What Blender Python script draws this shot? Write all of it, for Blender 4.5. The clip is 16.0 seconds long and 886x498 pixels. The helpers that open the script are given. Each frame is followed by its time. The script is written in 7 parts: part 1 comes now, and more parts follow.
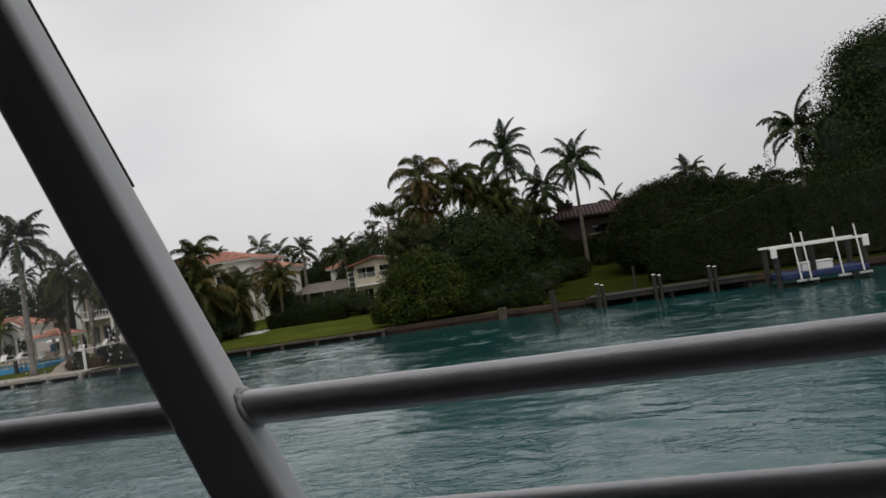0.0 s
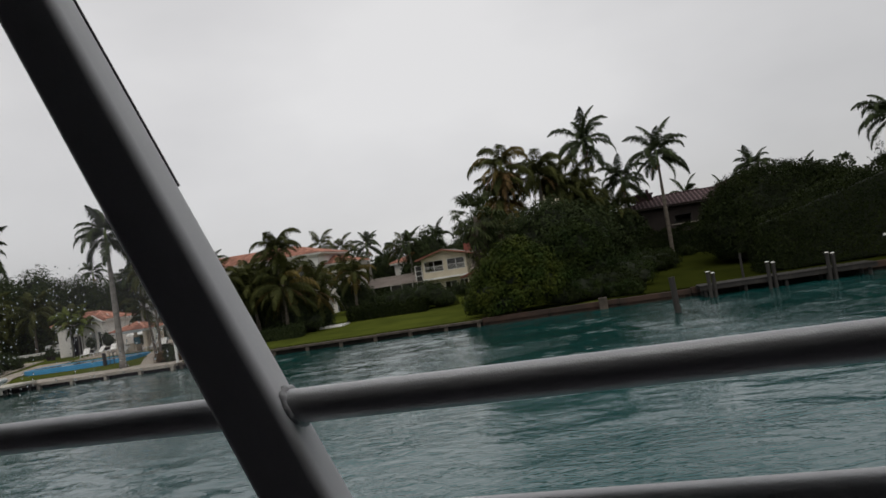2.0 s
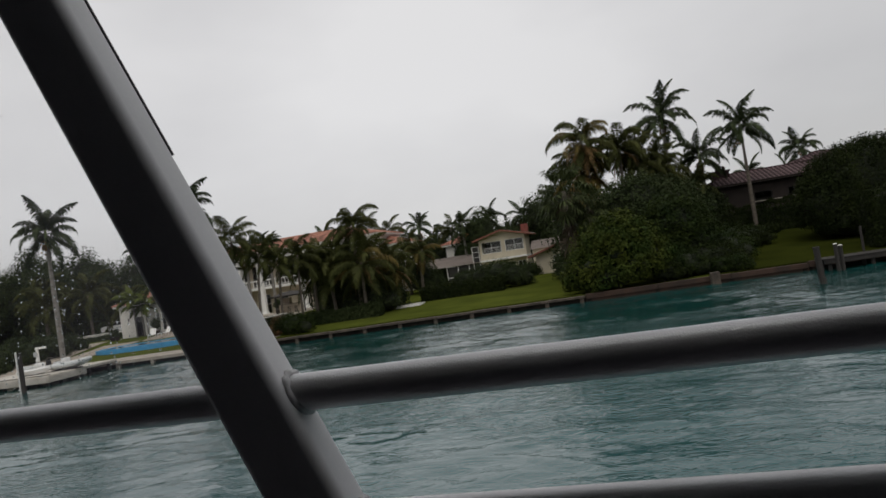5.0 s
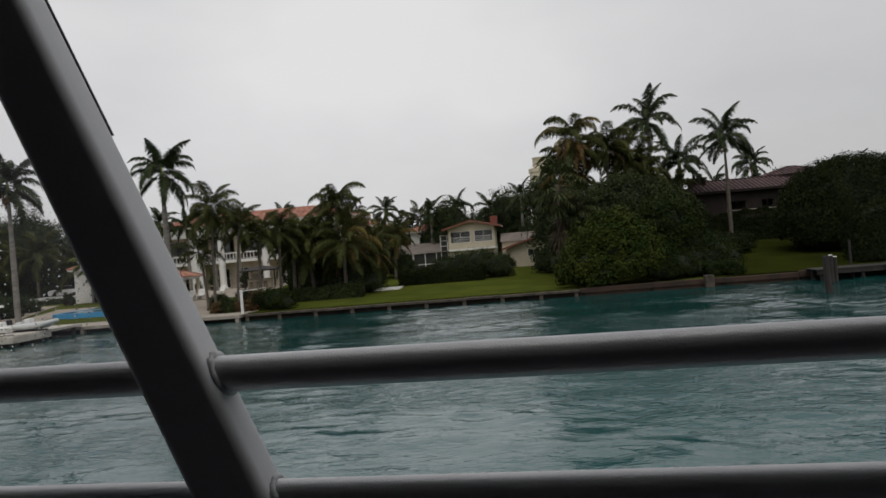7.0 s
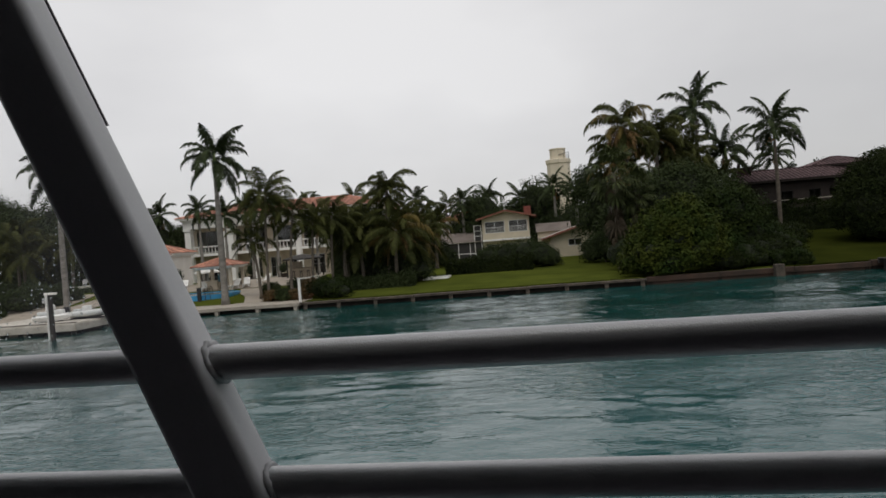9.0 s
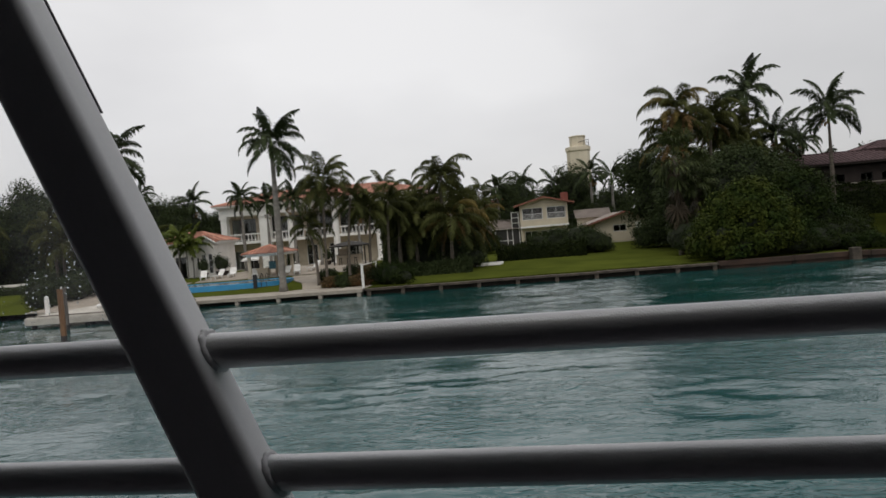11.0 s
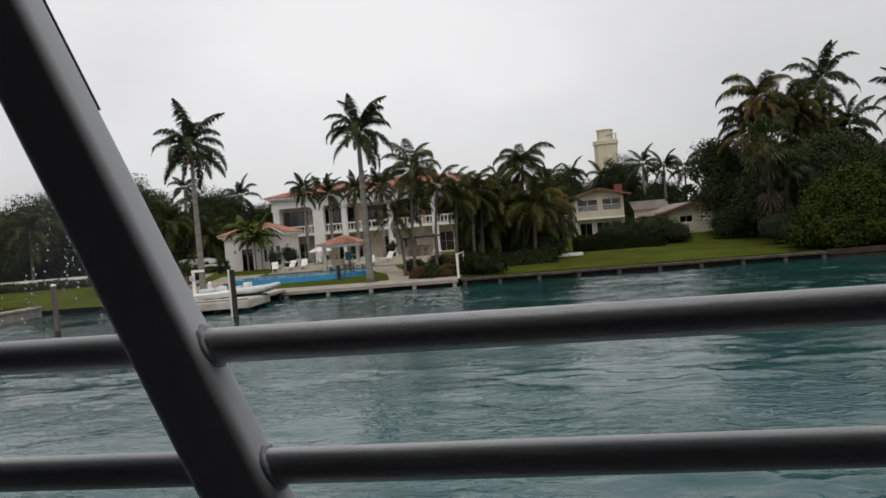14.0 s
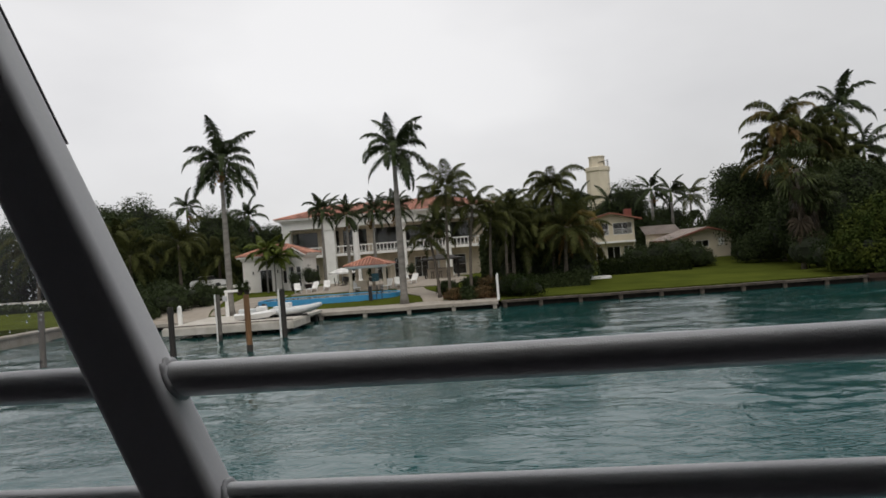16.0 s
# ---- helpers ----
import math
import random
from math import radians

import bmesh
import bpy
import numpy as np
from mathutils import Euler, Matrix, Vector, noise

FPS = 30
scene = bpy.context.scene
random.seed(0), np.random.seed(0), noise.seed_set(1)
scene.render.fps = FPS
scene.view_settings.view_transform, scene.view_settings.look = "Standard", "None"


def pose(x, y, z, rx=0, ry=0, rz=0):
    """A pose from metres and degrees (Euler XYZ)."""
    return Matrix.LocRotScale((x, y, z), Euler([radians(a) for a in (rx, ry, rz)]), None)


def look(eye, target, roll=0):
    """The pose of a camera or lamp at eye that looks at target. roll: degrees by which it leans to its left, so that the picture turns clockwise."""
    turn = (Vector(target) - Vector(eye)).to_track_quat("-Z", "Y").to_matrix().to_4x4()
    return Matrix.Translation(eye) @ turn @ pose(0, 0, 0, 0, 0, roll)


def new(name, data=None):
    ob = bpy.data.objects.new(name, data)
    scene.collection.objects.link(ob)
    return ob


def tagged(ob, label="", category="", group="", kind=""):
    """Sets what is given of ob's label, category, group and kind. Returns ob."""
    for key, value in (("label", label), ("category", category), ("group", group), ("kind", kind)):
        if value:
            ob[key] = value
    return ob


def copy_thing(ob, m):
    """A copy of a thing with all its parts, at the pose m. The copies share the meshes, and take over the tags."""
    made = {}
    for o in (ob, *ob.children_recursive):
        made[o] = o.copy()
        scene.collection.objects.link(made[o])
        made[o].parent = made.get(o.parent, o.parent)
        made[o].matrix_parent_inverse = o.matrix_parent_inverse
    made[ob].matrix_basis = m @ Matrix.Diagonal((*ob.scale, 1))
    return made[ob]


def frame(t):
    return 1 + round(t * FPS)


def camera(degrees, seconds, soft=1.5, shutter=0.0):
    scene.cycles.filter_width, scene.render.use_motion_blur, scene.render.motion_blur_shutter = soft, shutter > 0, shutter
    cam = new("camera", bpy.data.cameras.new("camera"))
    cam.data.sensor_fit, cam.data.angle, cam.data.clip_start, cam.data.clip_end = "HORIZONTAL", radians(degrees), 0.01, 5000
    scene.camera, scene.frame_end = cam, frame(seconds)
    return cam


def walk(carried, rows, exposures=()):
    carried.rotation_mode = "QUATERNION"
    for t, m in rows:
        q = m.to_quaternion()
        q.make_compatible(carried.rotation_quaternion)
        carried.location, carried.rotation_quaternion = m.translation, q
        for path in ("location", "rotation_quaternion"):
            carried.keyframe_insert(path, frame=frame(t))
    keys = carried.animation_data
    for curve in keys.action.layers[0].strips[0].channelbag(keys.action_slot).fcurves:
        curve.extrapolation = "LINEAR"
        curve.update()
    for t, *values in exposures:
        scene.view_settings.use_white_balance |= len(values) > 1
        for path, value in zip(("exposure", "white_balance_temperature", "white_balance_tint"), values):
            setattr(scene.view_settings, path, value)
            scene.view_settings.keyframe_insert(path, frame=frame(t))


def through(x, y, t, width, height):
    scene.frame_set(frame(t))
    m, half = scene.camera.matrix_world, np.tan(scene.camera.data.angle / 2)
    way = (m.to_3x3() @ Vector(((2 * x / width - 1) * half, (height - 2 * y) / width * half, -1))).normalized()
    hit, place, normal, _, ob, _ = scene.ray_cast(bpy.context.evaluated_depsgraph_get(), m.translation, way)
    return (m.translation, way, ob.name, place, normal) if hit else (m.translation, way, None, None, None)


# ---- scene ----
import functools

# camera: seconds, x, y, z, yaw, pitch, roll
cam = camera(62.0, 16.0, soft=1.6)
PATH = [
    (0.0, 45.265, -64.112, 4.874, 8.738, 1.721, 8.637),
    (0.5, 43.827, -63.987, 4.878, 11.478, 2.338, 8.250),
    (1.0, 42.474, -63.968, 4.882, 11.208, 2.017, 8.930),
    (1.5, 41.024, -63.750, 4.865, 11.384, 2.143, 8.974),
    (2.0, 39.650, -63.707, 4.874, 11.420, 2.057, 8.878),
    (2.5, 38.237, -63.579, 4.868, 11.558, 1.557, 8.889),
    (3.0, 36.825, -63.457, 4.862, 11.658, 1.440, 8.933),
    (3.5, 35.452, -63.422, 4.866, 11.711, 1.415, 8.900),
    (4.0, 34.015, -63.247, 4.854, 11.833, 1.309, 8.907),
    (4.5, 32.636, -63.198, 4.861, 11.941, 1.245, 8.915),
    (5.0, 31.216, -63.065, 4.857, 11.897, 1.306, 8.858),
    (7.5, 24.248, -62.721, 4.869, 6.046, -0.173, 4.262),
    (8.0, 22.846, -62.631, 4.863, 6.374, -0.354, 4.558),
    (8.5, 21.449, -62.557, 4.863, 6.430, -0.630, 4.466),
    (9.0, 20.047, -62.471, 4.864, 6.475, -0.541, 4.481),
    (11.5, 13.049, -62.088, 4.858, 6.535, -1.484, 4.790),
    (12.0, 11.649, -62.016, 4.857, 6.490, -1.612, 4.857),
    (12.5, 10.246, -61.942, 4.855, 6.539, -1.804, 4.801),
    (13.0, 8.849, -61.882, 4.852, 6.582, -1.436, 4.969),
    (13.5, 7.443, -61.810, 4.853, 6.560, -1.410, 4.770),
    (14.0, 6.047, -61.751, 4.857, 6.477, -1.555, 4.802),
    (14.5, 4.647, -61.679, 4.855, 6.602, -2.235, 4.848),
    (15.0, 3.246, -61.616, 4.855, 6.627, -1.776, 4.973),
    (15.5, 1.849, -61.553, 4.857, 4.467, -1.216, 3.750),
    (16.0, 0.462, -61.521, 4.871, 4.459, 0.294, 4.318),
]
walk(cam, [(t, pose(x, y, z, 90 + pitch, roll, yaw)) for t, x, y, z, yaw, pitch, roll in PATH], exposures=[(0.0, 0.05), (1.0, -0.03), (2.5, -0.05), (5.0, -0.05), (7.5, -0.05), (9.0, 0.05), (12.0, 0.14), (16.0, 0.19)])

# ---------------------------------------------------------------- sky and light
world = bpy.data.worlds.new("overcast_sky")
scene.world = world
world.use_nodes = True
wn, wl = world.node_tree.nodes, world.node_tree.links
wn.clear()
SUN_DIR = Vector((0.10, -0.40, 0.90)).normalized()
THIN_CLOUD = Vector((-0.30, 0.85, 0.42)).normalized()
w_out = wn.new("ShaderNodeOutputWorld")
w_bg = wn.new("ShaderNodeBackground")
w_sky = wn.new("ShaderNodeTexSky")
w_sky.sky_type = "NISHITA"
w_sky.sun_disc = False
w_sky.sun_elevation = math.asin(SUN_DIR.z)
w_sky.sun_rotation = math.atan2(SUN_DIR.x, SUN_DIR.y)
w_dim = wn.new("ShaderNodeVectorMath")
w_dim.operation = "SCALE"
w_dim.inputs["Scale"].default_value = 0.10
w_tc = wn.new("ShaderNodeTexCoord")
w_map = wn.new("ShaderNodeMapping")
w_map.inputs["Scale"].default_value = (1.0, 1.0, 2.2)
w_noise = wn.new("ShaderNodeTexNoise")
w_noise.inputs["Scale"].default_value = 1.7
w_noise.inputs["Detail"].default_value = 5
w_noise.inputs["Roughness"].default_value = 0.45
w_ramp = wn.new("ShaderNodeValToRGB")
w_ramp.color_ramp.elements[0].position = 0.33
w_ramp.color_ramp.elements[0].color = (0.458, 0.451, 0.457, 1)
w_ramp.color_ramp.elements[1].position = 0.68
w_ramp.color_ramp.elements[1].color = (0.622, 0.614, 0.614, 1)
# the cloud layer is thinner and brighter in one part
w_dot = wn.new("ShaderNodeVectorMath")
w_dot.operation = "DOT_PRODUCT"
w_dot.inputs[1].default_value = THIN_CLOUD
w_lobe = wn.new("ShaderNodeMapRange")
w_lobe.inputs["From Min"].default_value = 0.72
w_lobe.inputs["From Max"].default_value = 1.0
w_lobe.inputs["To Min"].default_value = 1.0
w_lobe.inputs["To Max"].default_value = 1.32
w_lobe.interpolation_type = "SMOOTHSTEP"
w_glow = wn.new("ShaderNodeVectorMath")
w_glow.operation = "SCALE"
w_mix = wn.new("ShaderNodeMix")
w_mix.data_type = "RGBA"
w_mix.inputs["Factor"].default_value = 0.93
wl.new(w_tc.outputs["Generated"], w_map.inputs["Vector"])
wl.new(w_map.outputs["Vector"], w_noise.inputs["Vector"])
wl.new(w_noise.outputs["Fac"], w_ramp.inputs["Fac"])
wl.new(w_tc.outputs["Generated"], w_dot.inputs[0])
wl.new(w_dot.outputs["Value"], w_lobe.inputs["Value"])
wl.new(w_ramp.outputs["Color"], w_glow.inputs[0])
wl.new(w_lobe.outputs["Result"], w_glow.inputs["Scale"])
wl.new(w_sky.outputs["Color"], w_dim.inputs[0])
wl.new(w_dim.outputs["Vector"], w_mix.inputs["A"])
wl.new(w_glow.outputs["Vector"], w_mix.inputs["B"])
wl.new(w_mix.outputs["Result"], w_bg.inputs["Color"])
wl.new(w_bg.outputs["Background"], w_out.inputs["Surface"])
w_bg.inputs["Strength"].default_value = 1.0

sun = new("sun", bpy.data.lights.new("sun", "SUN"))
sun.data.energy = 1.3
sun.data.angle = radians(60)
sun.data.color = (1.0, 0.96, 0.89)
sun.matrix_world = look(SUN_DIR * 100, (0, 0, 0))


# ---------------------------------------------------------------- materials
def material(name, base, dark=None, rough=0.75, scale=2.0, fine=25.0, bump=0.15, depth=0.02, metal=0.0, per="none", spread=0.25, spec=0.5, stretch=(1, 1, 1)):
    """A surface with coarse stains, fine grain and relief; per: 'object' or 'island' varies the pieces."""
    m = bpy.data.materials.new(name)
    m.use_nodes = True
    nt = m.node_tree
    nodes, links = nt.nodes, nt.links
    bsdf = nodes["Principled BSDF"]
    dark = dark or tuple(c * 0.6 for c in base)
    tc = nodes.new("ShaderNodeTexCoord")
    mp = nodes.new("ShaderNodeMapping")
    mp.inputs["Scale"].default_value = stretch
    links.new(tc.outputs["Object"], mp.inputs["Vector"])
    coarse = nodes.new("ShaderNodeTexNoise")
    coarse.inputs["Scale"].default_value = scale
    coarse.inputs["Detail"].default_value = 4
    grain = nodes.new("ShaderNodeTexNoise")
    grain.inputs["Scale"].default_value = fine
    grain.inputs["Detail"].default_value = 3
    for n in (coarse, grain):
        links.new(mp.outputs["Vector"], n.inputs["Vector"])
    add = nodes.new("ShaderNodeMath")
    add.operation = "MULTIPLY_ADD"
    add.inputs[1].default_value = 0.35
    links.new(grain.outputs["Fac"], add.inputs[0])
    links.new(coarse.outputs["Fac"], add.inputs[2])
    ramp = nodes.new("ShaderNodeMapRange")
    ramp.inputs["From Min"].default_value = 0.42
    ramp.inputs["From Max"].default_value = 0.85
    links.new(add.outputs["Value"], ramp.inputs["Value"])
    mix = nodes.new("ShaderNodeMix")
    mix.data_type = "RGBA"
    mix.inputs["A"].default_value = (*dark, 1)
    mix.inputs["B"].default_value = (*base, 1)
    links.new(ramp.outputs["Result"], mix.inputs["Factor"])
    colour = mix.outputs["Result"]
    if per != "none":
        hsv = nodes.new("ShaderNodeHueSaturation")
        rnd = nodes.new("ShaderNodeObjectInfo") if per == "object" else nodes.new("ShaderNodeNewGeometry")
        rng = nodes.new("ShaderNodeMapRange")
        rng.inputs["To Min"].default_value = 1 - spread
        rng.inputs["To Max"].default_value = 1 + spread
        links.new(rnd.outputs["Random" if per == "object" else "Random Per Island"], rng.inputs["Value"])
        links.new(rng.outputs["Result"], hsv.inputs["Value"])
        links.new(colour, hsv.inputs["Color"])
        colour = hsv.outputs["Color"]
    links.new(colour, bsdf.inputs["Base Color"])
    bsdf.inputs["Roughness"].default_value = rough
    bsdf.inputs["Metallic"].default_value = metal
    bsdf.inputs["Specular IOR Level"].default_value = spec
    if bump:
        bp = nodes.new("ShaderNodeBump")
        bp.inputs["Strength"].default_value = bump
        bp.inputs["Distance"].default_value = depth
        links.new(grain.outputs["Fac"], bp.inputs["Height"])
        links.new(bp.outputs["Normal"], bsdf.inputs["Normal"])
    return m


def leaf_material(name, base, tip, through=0.15, rough=0.5, spread=0.45, patch=0.5, spec=0.1):
    """Leaves: each leaf its own tone, with older patches, some light coming through."""
    m = material(name, base, tip, rough=rough, scale=patch, fine=3.0, bump=0, per="island", spread=spread, spec=spec)
    nodes, links = m.node_tree.nodes, m.node_tree.links
    bsdf, out = nodes["Principled BSDF"], nodes["Material Output"]
    tr = nodes.new("ShaderNodeBsdfTranslucent")
    mx = nodes.new("ShaderNodeMixShader")
    mx.inputs["Fac"].default_value = through
    links.new(bsdf.inputs["Base Color"].links[0].from_socket, tr.inputs["Color"])
    links.new(bsdf.outputs["BSDF"], mx.inputs[1])
    links.new(tr.outputs["BSDF"], mx.inputs[2])
    links.new(mx.outputs["Shader"], out.inputs["Surface"])
    return m


def glass_material(name, tint=(0.9, 0.95, 0.95)):
    m = bpy.data.materials.new(name)
    m.use_nodes = True
    b = m.node_tree.nodes["Principled BSDF"]
    b.inputs["Base Color"].default_value = (*tint, 1)
    b.inputs["Roughness"].default_value = 0.02
    b.inputs["IOR"].default_value = 1.45
    b.inputs["Transmission Weight"].default_value = 1.0
    return m


def water_material():
    """Sea water: a deep green body under a mirror that short wind ripples break up, ruffled in patches."""
    m = bpy.data.materials.new("sea_water")
    m.use_nodes = True
    nodes, links = m.node_tree.nodes, m.node_tree.links
    b = nodes["Principled BSDF"]
    b.inputs["Roughness"].default_value = 0.04
    b.inputs["IOR"].default_value = 1.40
    tc = nodes.new("ShaderNodeTexCoord")

    def noise_tex(scale, detail, stretch=1.0, rough=0.5, turn=0.0, warp=0.4):
        mp = nodes.new("ShaderNodeMapping")
        mp.inputs["Rotation"].default_value = (0, 0, radians(turn))
        mp.inputs["Scale"].default_value = (stretch, 1.0, 1.0)
        links.new(tc.outputs["Object"], mp.inputs["Vector"])
        n = nodes.new("ShaderNodeTexNoise")
        n.inputs["Scale"].default_value = scale
        n.inputs["Detail"].default_value = detail
        n.inputs["Roughness"].default_value = rough
        n.inputs["Distortion"].default_value = warp
        links.new(mp.outputs["Vector"], n.inputs["Vector"])
        return n

    def spread(src, lo, hi, to_lo, to_hi, smooth=False):
        r = nodes.new("ShaderNodeMapRange")
        if smooth:
            r.interpolation_type = "SMOOTHSTEP"
        for key, value in (("From Min", lo), ("From Max", hi), ("To Min", to_lo), ("To Max", to_hi)):
            r.inputs[key].default_value = value
        links.new(src, r.inputs["Value"])
        return r.outputs["Result"]

    # the body is dark green by the shore and paler farther out
    sep = nodes.new("ShaderNodeSeparateXYZ")
    links.new(tc.outputs["Object"], sep.inputs["Vector"])
    off = spread(sep.outputs["Y"], -12.0, -46.0, 0.0, 1.0, True)
    patch = noise_tex(0.05, 3)
    vary = spread(patch.outputs["Fac"], 0.35, 0.65, -0.15, 0.15)
    add = nodes.new("ShaderNodeMath")
    add.use_clamp = True
    links.new(off, add.inputs[0])
    links.new(vary, add.inputs[1])
    mix = nodes.new("ShaderNodeMix")
    mix.data_type = "RGBA"
    mix.inputs["A"].default_value = (0.003, 0.040, 0.037, 1)
    mix.inputs["B"].default_value = (0.023, 0.079, 0.084, 1)
    links.new(add.outputs["Value"], mix.inputs["Factor"])
    links.new(mix.outputs["Result"], b.inputs["Base Color"])
    # calm and ruffled stretches
    gust = noise_tex(0.17, 3, 0.7)
    amp = spread(gust.outputs["Fac"], 0.40, 0.62, 0.4, 1.5, True)
    lee = nodes.new("ShaderNodeMath")
    lee.operation = "MULTIPLY"
    links.new(amp, lee.inputs[0])
    links.new(spread(sep.outputs["Y"], -6.0, -34.0, 0.85, 1.0, True), lee.inputs[1])
    last = None
    # sharp little crests, then a fine skin of ripples
    fold = nodes.new("ShaderNodeMath")
    fold.operation = "PINGPONG"
    fold.inputs[1].default_value = 0.5
    links.new(noise_tex(2.3, 3, 0.55, 0.5, -6, 0.8).outputs["Fac"], fold.inputs[0])
    for height, dist in ((fold.outputs["Value"], 0.075), (noise_tex(6.5, 2, 0.6, 0.5, 3).outputs["Fac"], 0.006)):
        bp = nodes.new("ShaderNodeBump")
        bp.inputs["Distance"].default_value = dist
        links.new(lee.outputs["Value"], bp.inputs["Strength"])
        links.new(height, bp.inputs["Height"])
        if last:
            links.new(last.outputs["Normal"], bp.inputs["Normal"])
        last = bp
    links.new(last.outputs["Normal"], b.inputs["Normal"])
    return m


def pane_material():
    """A clear, slightly smoky plastic sheet."""
    m = bpy.data.materials.new("weather_pane")
    m.use_nodes = True
    nodes, links = m.node_tree.nodes, m.node_tree.links
    tr = nodes.new("ShaderNodeBsdfTransparent")
    tr.inputs["Color"].default_value = (0.99, 0.99, 0.99, 1)
    gl = nodes.new("ShaderNodeBsdfGlossy")
    gl.inputs["Roughness"].default_value = 0.03
    mx = nodes.new("ShaderNodeMixShader")
    mx.inputs["Fac"].default_value = 0.005
    links.new(tr.outputs["BSDF"], mx.inputs[1])
    links.new(gl.outputs["BSDF"], mx.inputs[2])
    # a thin milky film of wet
    fog = nodes.new("ShaderNodeBsdfTranslucent")
    fog.inputs["Color"].default_value = (0.52, 0.47, 0.54, 1)
    veil = nodes.new("ShaderNodeMixShader")
    film = nodes.new("ShaderNodeAttribute")
    film.attribute_name = "film"
    thin = nodes.new("ShaderNodeMath")
    thin.operation = "MULTIPLY"
    thin.inputs[1].default_value = 0.034
    links.new(film.outputs["Fac"], thin.inputs[0])
    links.new(thin.outputs["Value"], veil.inputs["Fac"])
    links.new(mx.outputs["Shader"], veil.inputs[1])
    links.new(fog.outputs["BSDF"], veil.inputs[2])
    links.new(veil.outputs["Shader"], nodes["Material Output"].inputs["Surface"])
    return m


M_PANE = pane_material()
M_WATER = water_material()
M_GLASS = glass_material("window_glass")
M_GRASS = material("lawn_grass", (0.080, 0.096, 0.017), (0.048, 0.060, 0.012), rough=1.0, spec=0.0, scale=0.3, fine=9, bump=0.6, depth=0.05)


def tree_shade_tint(m, x0, x1, share):
    """Darkens the turf colour east of x0; tree shade put into the colour."""
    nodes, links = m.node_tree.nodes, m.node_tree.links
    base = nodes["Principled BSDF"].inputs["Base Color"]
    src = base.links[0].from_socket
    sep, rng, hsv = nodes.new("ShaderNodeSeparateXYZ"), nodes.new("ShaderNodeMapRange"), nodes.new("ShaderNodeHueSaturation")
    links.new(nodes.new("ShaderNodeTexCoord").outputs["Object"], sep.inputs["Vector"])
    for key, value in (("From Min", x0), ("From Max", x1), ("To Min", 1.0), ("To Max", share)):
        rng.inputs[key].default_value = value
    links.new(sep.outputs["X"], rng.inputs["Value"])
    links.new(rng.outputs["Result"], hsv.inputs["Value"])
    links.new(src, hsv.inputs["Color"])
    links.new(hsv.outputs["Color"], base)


tree_shade_tint(M_GRASS, 39.0, 43.0, 0.36)
M_MULCH = material("brown_mulch", (0.12, 0.065, 0.035), (0.06, 0.035, 0.02), rough=1.0, spec=0.0, scale=2, fine=14, bump=0.6, depth=0.04)
M_PAVING = material("pale_paving", (0.36, 0.315, 0.26), (0.25, 0.215, 0.175), rough=0.85, scale=0.8, fine=14)
M_CAP = material("weathered_concrete", (0.105, 0.084, 0.065), (0.030, 0.025, 0.020), rough=0.9, scale=1.5, fine=12, bump=0.4)
M_CAP_PALE = material("pale_concrete", (0.40, 0.36, 0.31), (0.24, 0.21, 0.17), rough=0.9, scale=1.1, fine=12, bump=0.3)
M_DOCK = material("pale_dock_concrete", (0.56, 0.53, 0.48), (0.36, 0.33, 0.28), rough=0.9, scale=1.1, fine=12, bump=0.3)
# wet concrete, its colour darkened further for the shade under the coping
M_WALL_DARK = material("wet_shaded_concrete", (0.030, 0.025, 0.021), (0.012, 0.010, 0.009), rough=0.9, spec=0.1, scale=1.2, fine=10, bump=0.4)
M_WALL_BROWN = material("rust_stained_concrete", (0.062, 0.034, 0.023), (0.022, 0.016, 0.012), rough=0.9, scale=0.9, fine=10, bump=0.4)
M_PILE_GREY = material("weathered_timber", (0.16, 0.145, 0.125), (0.05, 0.045, 0.04), rough=0.9, scale=2, fine=20, bump=0.5, stretch=(1, 1, 0.15))
M_PILE_DARK = material("dark_wet_timber", (0.038, 0.033, 0.029), (0.014, 0.013, 0.012), rough=0.8, scale=2, fine=20, bump=0.5, stretch=(1, 1, 0.15))
M_PILE_ORANGE = material("fresh_orange_timber", (0.24, 0.125, 0.055), (0.10, 0.055, 0.028), rough=0.85, scale=2, fine=20, bump=0.4, stretch=(1, 1, 0.15))
M_STUCCO = material("white_stucco", (0.86, 0.83, 0.79), (0.72, 0.69, 0.64), rough=0.9, scale=0.7, fine=18, bump=0.15)
M_STONE = material("beige_stone_wall", (0.60, 0.52, 0.41), (0.45, 0.38, 0.29), rough=0.85, scale=1.2, fine=9, bump=0.3)
M_CREAM = material("cream_stucco", (0.67, 0.595, 0.46), (0.54, 0.48, 0.37), rough=0.9, scale=0.6, fine=16, bump=0.15)
M_TRIM = material("white_paint", (0.86, 0.85, 0.82), (0.76, 0.75, 0.72), rough=0.55, scale=1.5, fine=20, bump=0.05)
M_TILE = material("terracotta_roof_tile", (0.48, 0.235, 0.165), (0.27, 0.125, 0.085), rough=0.8, scale=0.9, fine=8, bump=0.3, per="island", spread=0.45)
# darker copy of the tile; shade between the ribs is put into the colour
M_TILE_SHADED = material("shaded_tile_channel", (0.26, 0.105, 0.07), (0.13, 0.055, 0.036), rough=0.85, scale=0.9, fine=8, bump=0.3)
M_TILE_BROWN = material("brown_barrel_tile", (0.050, 0.030, 0.031), (0.026, 0.017, 0.018), rough=0.9, spec=0.15, scale=0.8, fine=8, bump=0.3, per="island", spread=0.3)
M_TILE_PALE = material("pale_mortar_rib", (0.17, 0.115, 0.12), (0.09, 0.062, 0.065), rough=0.9, spec=0.15, scale=0.8, fine=8, bump=0.3)
